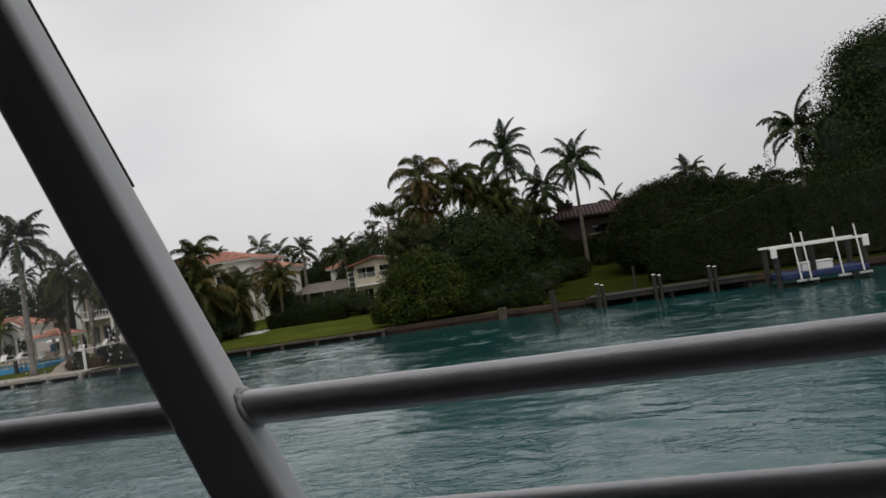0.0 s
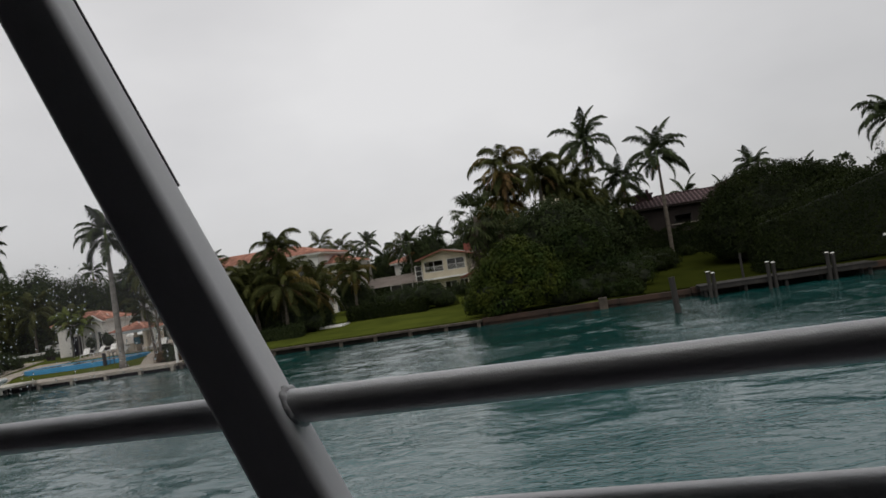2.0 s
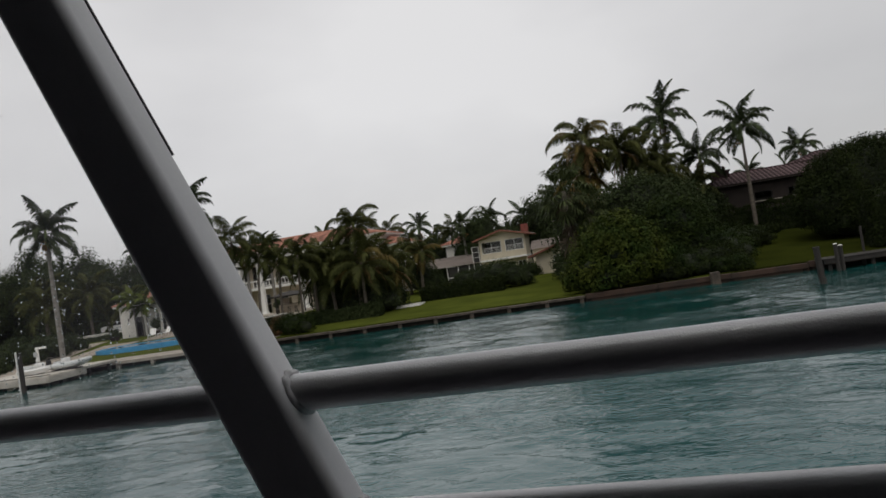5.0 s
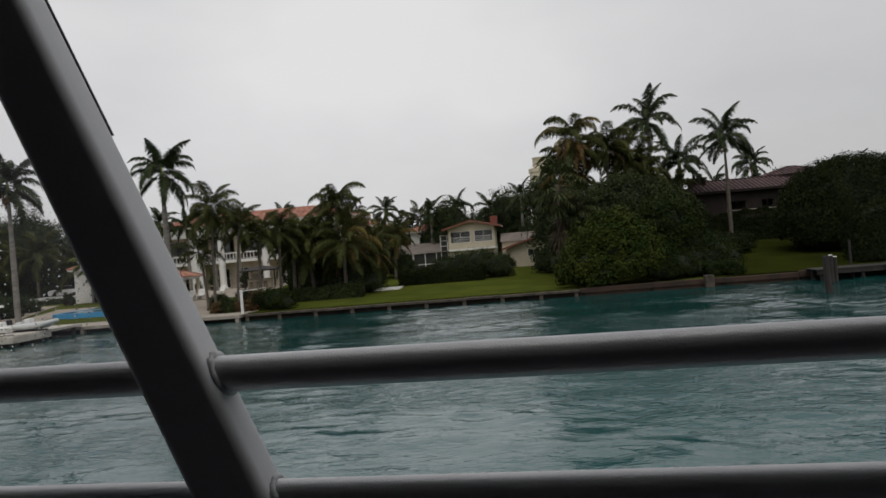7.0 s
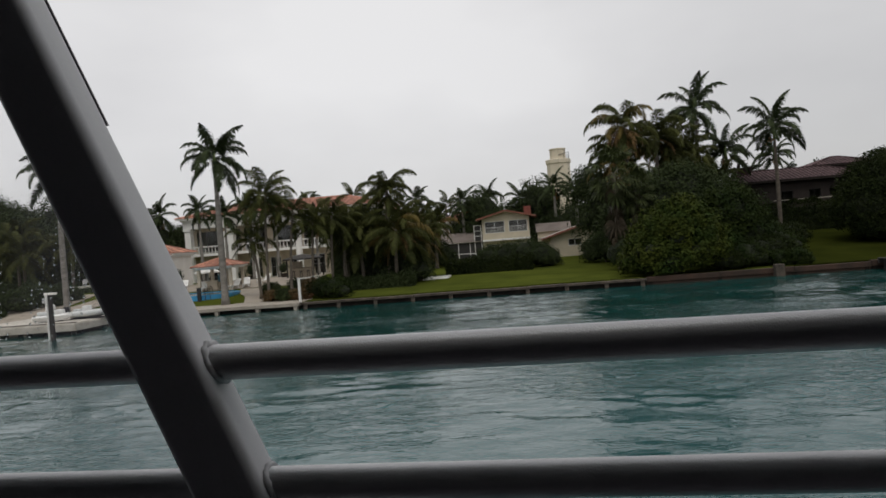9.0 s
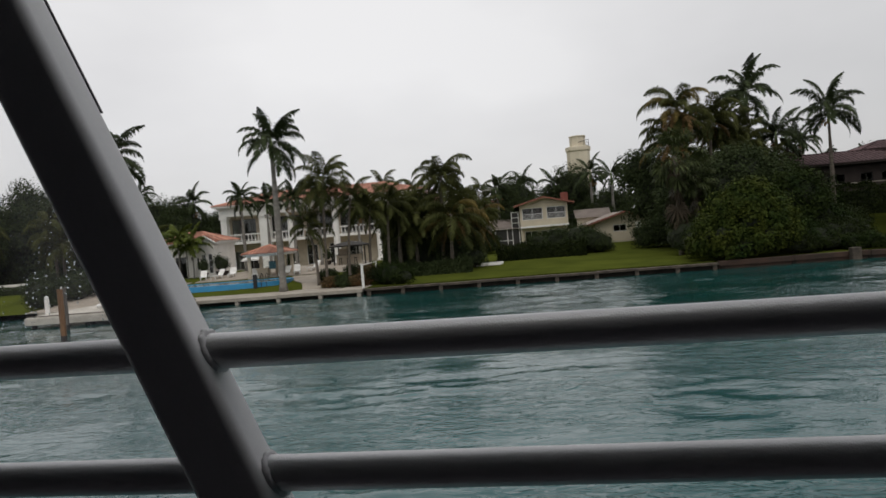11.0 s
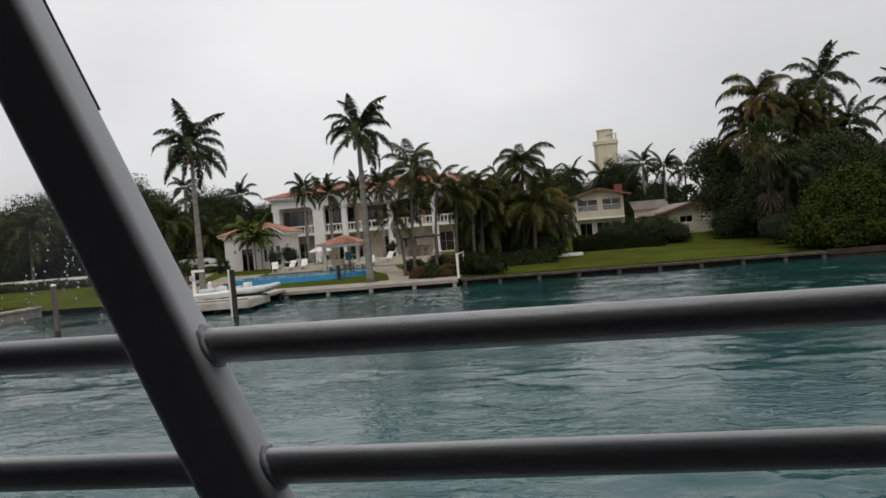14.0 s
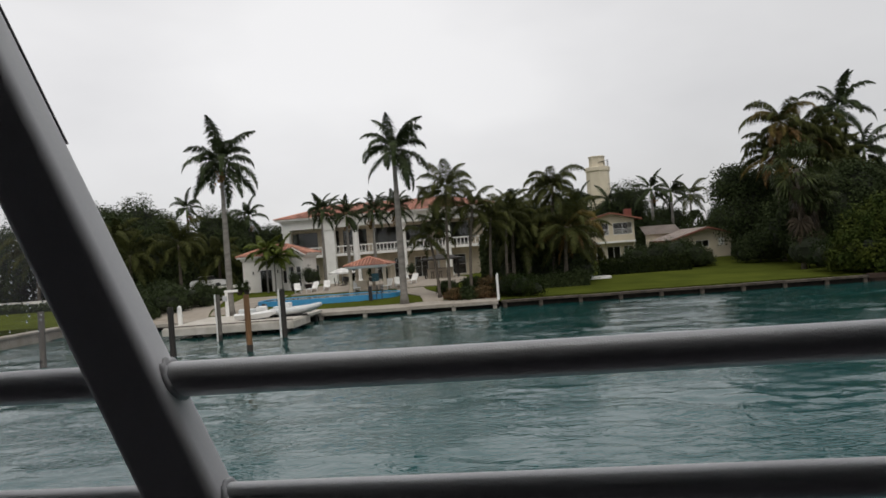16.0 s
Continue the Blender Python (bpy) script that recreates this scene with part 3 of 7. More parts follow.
# ---------------------------------------------------------------- palms
def frond_mesh(name, length, elev, droop, leaf, n, sag, mat, plume=0.5, seed=0, width=0.055, tatter=0.12, hang=0.1):
    """One feather leaf that leaves the crown along +x at an elevation and bends down."""
    rnd = random.Random(seed)
    verts, faces = [], []
    pts, p, a = [], Vector((0, 0, 0)), elev
    for i in range(13):
        pts.append(p.copy())
        p = p + Vector((math.cos(radians(a)), 0, math.sin(radians(a)))) * (length / 12)
        a -= droop / 12 * (0.5 + 1.1 * i / 12)
    def at(u):
        f = min(u * 12, 11.999)
        i = int(f)
        return pts[i].lerp(pts[i + 1], f - i), (pts[i + 1] - pts[i]).normalized()
    for i in range(12):
        r0, r1 = 0.035 * (1 - i / 12.5), 0.035 * (1 - (i + 1) / 12.5)
        b = len(verts)
        for q, r in ((pts[i], r0), (pts[i + 1], r1)):
            verts += [q + Vector((0, -r, r)), q + Vector((0, r, r)), q + Vector((0, 0, -r))]
        faces += [(b, b + 1, b + 4, b + 3), (b + 1, b + 2, b + 5, b + 4), (b + 2, b, b + 3, b + 5)]
    for i in range(n):
        u = 0.14 + 0.86 * (i + 0.5) / n
        q, d = at(u)
        l = leaf * min(1.0, 0.45 + 1.5 * u) * (1 - 0.78 * max(0.0, (u - 0.5) / 0.5) ** 1.6)
        for side in (-1, 1):
            if rnd.random() < tatter:
                continue
            lift = plume * rnd.uniform(-0.9, 1.0) - hang
            fw = 0.35 + 0.9 * u * u
            out = Vector((fw * d.x + 0.1, side, fw * d.z + lift)).normalized()
            ll = l * rnd.uniform(0.62, 1.12)
            mid = q + out * ll * 0.45
            end = mid + (out + Vector((0, 0, -sag * rnd.uniform(0.7, 1.3)))).normalized() * ll * 0.55
            w = d * width * rnd.uniform(0.8, 1.2)
            b = len(verts)
            verts += [q - w * 0.6, q + w * 0.6, mid + w, mid - w, end]
            faces += [(b, b + 1, b + 2, b + 3), (b + 3, b + 2, b + 4)]
    me = bpy.data.meshes.new(name)
    me.from_pydata(verts, [], faces)
    me.materials.append(mat)
    return me


def fan_mesh(name, stalk, size, elev, mat, seed):
    """One fan leaf on its stalk."""
    rnd = random.Random(seed)
    verts, faces = [], []
    d = Vector((math.cos(radians(elev)), 0, math.sin(radians(elev))))
    up = Vector((-d.z, 0, d.x))
    hub = d * stalk
    b = 0
    verts += [Vector((0, -0.03, 0)), Vector((0, 0.03, 0)), hub + Vector((0, 0.02, 0)), hub + Vector((0, -0.02, 0))]
    faces.append((0, 1, 2, 3))
    d2 = (d + Vector((0, 0, -0.35))).normalized()
    n = 22
    for i in range(n):
        a = radians(-125 + 250 * i / (n - 1))
        out = (d2 * math.cos(a) + Vector((0, 1, 0)) * math.sin(a) + up * 0.12 * (1 if i % 2 else -1)).normalized()
        l = size * (0.75 + 0.25 * math.cos(a)) * rnd.uniform(0.85, 1.1)
        mid = hub + out * l * 0.62
        end = mid + (out + Vector((0, 0, -1.1))).normalized() * l * 0.4
        w = out.cross(up).normalized() * 0.075
        b = len(verts)
        verts += [hub, mid + w, end, mid - w]
        faces.append((b, b + 1, b + 2, b + 3))
    me = bpy.data.meshes.new(name)
    me.from_pydata(verts, [], faces)
    me.materials.append(mat)
    return me


ROYAL = [frond_mesh("royal_frond", 4.0, e, dr, 0.92, 104, 1.0, M_LEAF_ROYAL, plume=0.6, seed=k, width=0.045, tatter=0.03, hang=0.12) for k, (e, dr) in enumerate(((80, 66), (63, 112), (46, 132), (27, 126), (6, 108), (-24, 70)))]
COCO = [frond_mesh("coconut_frond", 4.4, e, dr, 1.25, 100, 1.7, M_LEAF_COCO, plume=0.55, seed=10 + k, width=0.034, tatter=0.05, hang=0.25) for k, (e, dr) in enumerate(((78, 92), (62, 124), (44, 134), (22, 120), (-2, 90), (-35, 50)))]
MOP = [frond_mesh("drooping_frond", 4.6, e, dr, 1.3, 100, 2.2, M_LEAF_COCO, plume=0.45, seed=80 + k, width=0.036, tatter=0.05, hang=0.35) for k, (e, dr) in enumerate(((82, 135), (66, 152), (48, 150), (26, 132), (0, 95), (-35, 50)))]
YELLOW = [frond_mesh("yellowing_frond", 4.4, e, dr, 1.25, 96, 1.9, M_LEAF_YELLOW, plume=0.45, seed=60 + k, width=0.034, tatter=0.08, hang=0.3) for k, (e, dr) in enumerate(((62, 140), (40, 138), (16, 118), (-8, 85), (-38, 48)))]
DRY = [frond_mesh("dry_frond", 3.8, e, dr, 0.85, 64, 1.2, M_LEAF_DRY, plume=0.15, seed=20 + k, tatter=0.25, width=0.034) for k, (e, dr) in enumerate(((-15, 80), (-45, 50), (-62, 26)))]
LIME = [frond_mesh("lime_frond", 2.6, e, dr, 0.8, 44, 1.0, M_LEAF_LIME, plume=0.3, seed=30 + k, width=0.075) for k, (e, dr) in enumerate(((75, 60), (50, 110), (25, 105), (0, 80)))]
FAN = [fan_mesh("fan_leaf", 1.5, 1.25, e, M_LEAF_FAN, 40 + k) for k, e in enumerate((75, 50, 25, 0, -25, -50))]

FAN_DEAD = [fan_mesh("dead_fan_leaf", 0.7, 1.3, e, M_LEAF_SKIRT, 50 + k) for k, e in enumerate((-55, -68, -78))]


def trunk_bm(h, r0, r1, bend=(0, 0), bulge=0.0, rings=14, seg=12):
    bm = bmesh.new()
    pts, rad = [], []
    for i in range(rings + 1):
        u = i / rings
        pts.append((bend[0] * u * u, bend[1] * u * u, h * u))
        flare = 0.55 * r0 * max(0, 1 - u * 12)
        rad.append(r0 + (r1 - r0) * u + bulge * math.sin(math.pi * min(1, u * 1.15)) + flare + 0.012 * (i % 2))
    return tube(bm, pts, rad, seg=seg)


palm_rng = random.Random(5)


def palm(kind, x, y, top, label, spread=1.0, bend=(0, 0), dry=0, skirt=0, z=None, r=None, yellow=0.0, group="", n=None, mop=False, bark=None):
    """A palm whose crown's highest leaf tips reach the height `top`."""
    z = ground_z(x, y) if z is None else z
    rng = palm_rng
    name = {"royal": "royal_palm", "coco": "coconut_palm", "lime": "areca_palm", "fan": "fan_palm"}[kind]
    p = thing(name, x, y, z - 0.1, label, "palm tree", group)
    size = {"royal": 2.1, "coco": 2.6, "lime": 1.9, "fan": 2.0}[kind] * spread
    hub = top - z - size
    if kind == "royal":
        r = r or 0.26
        part("trunk", trunk_bm(hub - 1.6, r, r * 0.62, bend, bulge=0.05), bark or M_TRUNK_ROYAL, p, smooth=True)
        bm = lathe([(r * 0.66, 0), (r * 0.78, 0.25), (r * 0.62, 1.0), (r * 0.35, 1.9)], seg=12)
        s = part("crownshaft", bm, M_SHAFT, p, "smooth green crownshaft", smooth=True)
        s.location = (bend[0], bend[1], hub - 1.65)
        if rng.random() < 0.7:
            bm = bmesh.new()
            for k in range(26):
                v = Vector((rng.gauss(0, 0.22), rng.gauss(0, 0.22), rng.gauss(0, 0.28)))
                bmesh.ops.create_icosphere(bm, subdivisions=1, radius=0.11, matrix=Matrix.Translation(v))
            f = tagged(part("fruit_bunch", bm, M_LEAF_DRY, p), kind="stuff")
            a = rng.uniform(0, 6.28)
            f.location = (bend[0] + 0.42 * math.cos(a), bend[1] + 0.42 * math.sin(a), hub - 1.75)
        bm = bmesh.new()
        tube(bm, [(bend[0], bend[1], hub - 0.2), (bend[0] + 0.06, bend[1], hub + size * 0.95)], [0.07, 0.012], seg=6)
        part("spear_leaf", bm, M_SHAFT, p)
        leaves, count = ROYAL, n or 20
    elif kind == "coco":
        r = r or 0.17
        part("trunk", trunk_bm(hub, r * 1.25, r * 0.8, bend), M_TRUNK, p, smooth=True)
        leaves, count = MOP if mop else COCO, n or 22
    elif kind == "lime":
        r = r or 0.085
        part("trunk", trunk_bm(hub, r, r * 0.8, bend, seg=8), M_TRUNK_ROYAL, p, smooth=True)
        leaves, count = LIME, n or 11
    else:
        r = r or 0.2
        part("trunk", trunk_bm(hub, r, r * 0.95, bend), M_TRUNK, p, smooth=True)
        leaves, count = FAN, n or 30
    for i in range(count):
        k = min(len(leaves) - 1, int(len(leaves) * ((i + 0.5) / count) ** 0.9))
        az = 137.5 * i + rng.uniform(-18, 18)
        sc = spread * (rng.uniform(0.62, 1.15) if mop else rng.uniform(0.85, 1.1))
        o = new("frond", YELLOW[min(4, max(0, k - 1))] if k > 0 and rng.random() < yellow else leaves[k])
        o.parent = p
        o.matrix_basis = Matrix.Translation((bend[0], bend[1], hub - 0.02 * i)) @ pose(0, 0, 0, rng.uniform(-24, 24), rng.uniform(-12, 12), az) @ Matrix.Diagonal((sc, sc, sc, 1))
    for i in range(dry):
        o = new("dry_frond", DRY[i % 3])
        o.parent = p
        sc = spread * rng.uniform(0.8, 1.0)
        o.matrix_basis = Matrix.Translation((bend[0], bend[1], hub - 0.3)) @ pose(0, 0, 0, 0, 0, 97 * i + rng.uniform(-30, 30)) @ Matrix.Diagonal((sc, sc, sc, 1))
    for i in range(skirt):
        o = new("dead_leaf", FAN_DEAD[i % 3])
        o.parent = p
        sc = spread * rng.uniform(0.8, 1.15)
        o.matrix_basis = Matrix.Translation((bend[0], bend[1], hub * (1 - 0.72 * i / skirt))) @ pose(0, 0, 0, 0, 0, 137.5 * i) @ Matrix.Diagonal((sc, sc, sc, 1))
    return p


# ---------------------------------------------------------------- broadleaf crowns
def leaf_cloud(name, blobs, count, size, mat, seed, shell=0.35, clump=26):
    """Many small folded leaves in uneven clumps round the given ellipsoids (x, y, z, rx, ry, rz)."""
    rng = np.random.default_rng(seed)
    vol = np.array([b[3] * b[4] * b[5] for b in blobs]) ** (2 / 3)
    pick = rng.choice(len(blobs), max(12, count // clump), p=vol / vol.sum())
    B = np.array(blobs, dtype=float)[pick]
    d = rng.normal(size=(len(pick), 3))
    d /= np.linalg.norm(d, axis=1)[:, None]
    d[:, 2] = np.where(d[:, 2] < -0.55, -d[:, 2], d[:, 2])
    rad = 1 - shell * rng.random(len(pick)) ** 1.6 + rng.normal(0, 0.06 if clump > 20 else 0.015, len(pick))
    c = B[:, :3] + d * B[:, 3:] * rad[:, None]
    own = rng.integers(0, len(pick), count)
    reach = ((0.15 if clump > 20 else 0.09) * np.minimum(B[:, 3], np.minimum(B[:, 4], B[:, 5])) + size * 1.3)[own]
    puff = np.clip(rng.normal(size=(count, 3)), -1.3, 1.3)
    pos = c[own] + puff * reach[:, None] * (0.62 if clump > 20 else 0.4)
    # blades lie like shingles over each clump, facing out and up
    nrm = 0.7 * d[own] + 0.8 * puff + np.array((0, 0, 0.55)) + 0.5 * rng.normal(size=(count, 3))
    nrm /= np.linalg.norm(nrm, axis=1)[:, None]
    side = np.cross(nrm, rng.normal(size=(count, 3)))
    side /= np.linalg.norm(side, axis=1)[:, None]
    dirs = np.cross(side, nrm)
    l = size * rng.uniform(0.7, 1.3, count)[:, None]
    v = np.stack([pos - dirs * l * 0.5, pos + side * l * 0.3 + nrm * l * 0.12, pos + dirs * l * 0.5, pos - side * l * 0.3 + nrm * l * 0.12], 1).reshape(-1, 3)
    f = np.arange(count * 4).reshape(-1, 4)
    me = bpy.data.meshes.new(name)
    me.from_pydata(v.tolist(), [], f.tolist())
    me.materials.append(mat)
    return me


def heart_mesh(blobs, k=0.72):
    """A dark solid core standing in for shade inside a crown, rough like its clumps."""
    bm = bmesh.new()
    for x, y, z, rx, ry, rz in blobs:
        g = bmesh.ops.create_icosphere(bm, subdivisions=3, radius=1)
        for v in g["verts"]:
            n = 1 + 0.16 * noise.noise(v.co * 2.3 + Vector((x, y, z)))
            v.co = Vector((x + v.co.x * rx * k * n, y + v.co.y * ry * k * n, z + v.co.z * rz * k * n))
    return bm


def limbs_bm(height, r, blobs, seed):
    rng = random.Random(seed)
    bm = bmesh.new()
    fork = height * 0.45
    tube(bm, [(0, 0, -0.2), (0.05 * height * rng.uniform(-1, 1), 0.05 * height * rng.uniform(-1, 1), fork * 0.5), (0, 0, fork)], [r * 1.5, r, r * 0.85], seg=10)
    for b in blobs:
        e = Vector(b[:3])
        mid = Vector((e.x * 0.45, e.y * 0.45, fork + (e.z - fork) * 0.55 + rng.uniform(-0.3, 0.3)))
        tube(bm, [(0, 0, fork - 0.2), mid, e], [r * 0.65, r * 0.4, r * 0.12], seg=7)
    return bm


def tree(name, x, y, blobs, count, size, mat, label, category, seed, height=None, r=0.2, z=None, heart=0.66, group="", clump=26):
    z = ground_z(x, y) if z is None else z
    p = thing(name, x, y, z - 0.05, label, category, group)
    height = height or max(b[2] for b in blobs)
    part("trunk", limbs_bm(height, r, blobs, seed), M_BARK, p)
    c = new("crown", leaf_cloud("crown", blobs, int(count * 1.7), size * 0.85, mat, seed, clump=clump, shell=0.35 if clump > 20 else 0.2))
    c.parent = p
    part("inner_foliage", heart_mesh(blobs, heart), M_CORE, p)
    return p


def hedge(x0, x1, y0, y1, z, h, count, size, mat, label, seed, turn=0.0, wavy=0.12, rise=0.0):
    """A clipped hedge: leaves over a dark block standing in for inner shade, uneven top."""
    p = thing("hedge", (x0 + x1) / 2, (y0 + y1) / 2, z, label, "hedge", turn=turn)
    rng = np.random.default_rng(seed)
    lx, ly = (x1 - x0) / 2, (y1 - y0) / 2
    areas = np.array([2 * lx * h, 2 * lx * 2 * ly, 2 * ly * h, 2 * ly * h])
    f = rng.choice(4, count, p=areas / areas.sum())
    u, v = rng.uniform(-1, 1, count), rng.uniform(0, 1, count)
    top = h * (1 + wavy * np.sin(u * lx * 0.9 + seed) * 0.5 + wavy * 0.4 * np.sin(u * lx * 2.7))
    top = top + rise * u * lx - 1.1 * (rise > 0.2) * np.clip((0.9 + (-1 - u) * lx) / 0.9, 0, 1) ** 2
    pos = np.empty((count, 3))
    pos[:, 0] = np.where(f < 2, u * lx, np.where(f == 2, -lx, lx))
    pos[:, 1] = np.where(f == 0, -ly, np.where(f == 1, (2 * v - 1) * ly, u * ly))
    pos[:, 2] = np.where(f == 1, top, v * top)
    # clipped edges are worn round
    soft = min(0.9, 0.35 * ly + 0.1)
    pos[:, 1] += np.where(f == 0, soft * np.clip((v - 0.78) / 0.22, 0, 1) ** 2, 0)
    pos[:, 2] -= np.where(f == 1, 0.6 * soft * np.abs(2 * v - 1) ** 6, 0)
    pos += rng.normal(0, 0.09, (count, 3)) * (1 + 1.2 * (rng.random((count, 1)) > 0.9))
    face = np.array([(0, -1, 0.3), (0, 0, 1), (-1, 0, 0.3), (1, 0, 0.3)])[f] + 0.65 * rng.normal(size=(count, 3))
    side = np.cross(face, rng.normal(size=(count, 3)))
    side /= np.linalg.norm(side, axis=1)[:, None]
    dirs = np.cross(side, face)
    dirs /= np.linalg.norm(dirs, axis=1)[:, None]
    l = size * rng.uniform(0.7, 1.3, count)[:, None]
    vv = np.stack([pos - dirs * l * 0.5, pos + side * l * 0.32, pos + dirs * l * 0.5, pos - side * l * 0.32], 1).reshape(-1, 3)
    me = bpy.data.meshes.new("foliage")
    me.from_pydata(vv.tolist(), [], np.arange(count * 4).reshape(-1, 4).tolist())
    me.materials.append(mat)
    o = new("foliage", me)
    o.parent = p
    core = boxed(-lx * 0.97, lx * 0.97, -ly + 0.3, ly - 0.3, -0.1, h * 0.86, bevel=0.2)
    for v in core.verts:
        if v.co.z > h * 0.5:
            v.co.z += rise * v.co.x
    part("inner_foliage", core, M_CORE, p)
    return p


# ---------------------------------------------------------------- houses
def pierced(bm, x0, x1, z0, z1, y0, y1, holes):
    """A wall along x with thickness y0..y1 and openings (x0, x1, z0, z1)."""
    xs = sorted({x0, x1, *[v for h in holes for v in h[:2]]})
    zs = sorted({z0, z1, *[v for h in holes for v in h[2:]]})
    for a, b in zip(xs, xs[1:]):
        run = None
        for c, d in zip(zs, zs[1:]):
            mx, mz = (a + b) / 2, (c + d) / 2
            if any(h[0] < mx < h[1] and h[2] < mz < h[3] for h in holes):
                continue
            box(bm, a, b, y0, y1, c, d)
    bmesh.ops.remove_doubles(bm, verts=bm.verts, dist=1e-5)
    return bm


def window(parent, x0, x1, z0, z1, y, bars=1, rows=0, frame_mat=None, fw=0.07, name="window"):
    frame_mat = frame_mat or M_TRIM
    # the frame is one closed ring
    bm = bmesh.new()
    ring = [[bm.verts.new((px, yy, pz)) for px, pz in ((x0 + k, z0 + k), (x1 - k, z0 + k), (x1 - k, z1 - k), (x0 + k, z1 - k))] for k, yy in ((0, y - 0.05), (fw, y - 0.05), (fw, y + 0.05), (0, y + 0.05))]
    for i in range(4):
        p, q = ring[i], ring[(i + 1) % 4]
        for j in range(4):
            bm.faces.new((p[j], p[(j + 1) % 4], q[(j + 1) % 4], q[j]))
    bmesh.ops.recalc_face_normals(bm, faces=bm.faces)
    w = part(name, bm, frame_mat, parent)
    for i in range(bars):
        c = x0 + (x1 - x0) * (i + 1) / (bars + 1)
        part("mullion", boxed(c - fw * 0.4, c + fw * 0.4, y - 0.04, y + 0.04, z0 + fw, z1 - fw), frame_mat, w)
    for i in range(rows):
        c = z0 + (z1 - z0) * (i + 1) / (rows + 1)
        part("transom", boxed(x0 + fw, x1 - fw, y - 0.035, y + 0.035, c - fw * 0.3, c + fw * 0.3), frame_mat, w)
    g = part("pane", boxed(x0 + fw, x1 - fw, y + 0.005, y + 0.015, z0 + fw, z1 - fw), M_GLASS, w)
    g.visible_shadow = False
    return w


def roof_side(deck, ribs, e0, e1, a, b, top, pitch_run, rise, gap=0.34, r=0.075):
    """One tiled slope: eave from e0 to e1, ridge between eave fractions a and b; run inward along `top`."""
    e0, e1, inn = Vector(e0), Vector(e1), Vector(top)
    along = e1 - e0
    L = along.length
    q0 = e0 + along * a + inn * pitch_run + Vector((0, 0, rise))
    q1 = e0 + along * b + inn * pitch_run + Vector((0, 0, rise))
    vs = [deck.verts.new(v) for v in ((e0, e1, q1, q0) if (q1 - q0).length > 0.01 else (e0, e1, q0))]
    deck.faces.new(vs)
    up = inn * pitch_run + Vector((0, 0, rise))
    nrm = along.normalized().cross(up.normalized())
    if nrm.z < 0:
        nrm = -nrm
    n = int(L / gap)
    al = along.normalized()
    for i in range(n):
        u = (i + 0.5) / n
        f = 1.0
        if u < a:
            f = u / a
        elif u > b:
            f = (1 - u) / (1 - b)
        if f < 0.03:
            continue
        p0, p1 = e0 + along * u - up * 0.015, e0 + along * u + up * f
        ring = [(-r, 0.0), (-r * 0.7, r * 0.75), (0, r), (r * 0.7, r * 0.75), (r, 0.0)]
        rows = max(1, int((p1 - p0).length / 1.3))
        for k in range(rows):
            s0, s1 = p0.lerp(p1, k / rows), p0.lerp(p1, (k + 1) / rows)
            A = [ribs.verts.new(s0 + al * x * 1.08 + nrm * (z * 1.08 + 0.02)) for x, z in ring]
            Bq = [ribs.verts.new(s1 + al * x * 0.92 + nrm * z * 0.92) for x, z in ring]
            for j in range(4):
                ribs.faces.new((A[j], A[j + 1], Bq[j + 1], Bq[j]))
            ribs.faces.new(A[::-1])


def hip_roof(parent, x0, x1, y0, y1, z, rise, mat, rib_mat=None, fascia=0.28, fascia_mat=None, gap=0.34, r=0.075, soffit=True):
    deck, ribs = bmesh.new(), bmesh.new()
    run = min(x1 - x0, y1 - y0) / 2
    lx, ly = x1 - x0, y1 - y0
    ax, ay = min(0.4999, run / lx), min(0.4999, run / ly)
    roof_side(deck, ribs, (x0, y0, z), (x1, y0, z), ax, 1 - ax, (0, 1, 0), run, rise, gap, r)
    roof_side(deck, ribs, (x1, y1, z), (x0, y1, z), ax, 1 - ax, (0, -1, 0), run, rise, gap, r)
    roof_side(deck, ribs, (x1, y0, z), (x1, y1, z), ay, 1 - ay, (-1, 0, 0), run, rise, gap, r)
    roof_side(deck, ribs, (x0, y1, z), (x0, y0, z), ay, 1 - ay, (1, 0, 0), run, rise, gap, r)
    o = part("roof", deck, M_TILE_SHADED if mat is M_TILE else mat, parent)
    t = part("roof_tiles", ribs, rib_mat or mat, o)
    tagged(t, kind="stuff")
    bm = bmesh.new()
    box(bm, x0 + 0.06, x1 - 0.06, y0 + 0.06, y1 - 0.06, z - fascia, z - 0.01)
    part("fascia", bm, fascia_mat or M_TRIM, parent)
    # ridge tiles
    rb = bmesh.new()
    if lx > ly:
        tube(rb, [(x0 + run, (y0 + y1) / 2, z + rise + 0.03), (x1 - run, (y0 + y1) / 2, z + rise + 0.03)], 0.12, seg=8)
    hips = [((x0, y0), (x0 + run, y0 + run)), ((x1, y0), (x1 - run, y0 + run)), ((x0, y1), (x0 + run, y1 - run)), ((x1, y1), (x1 - run, y1 - run))]
    for (ax_, ay_), (bx_, by_) in hips:
        tube(rb, [(ax_, ay_, z + 0.04), (bx_, by_, z + rise + 0.04)], 0.11, seg=8)
    part("ridge", rb, mat, parent)
    return o


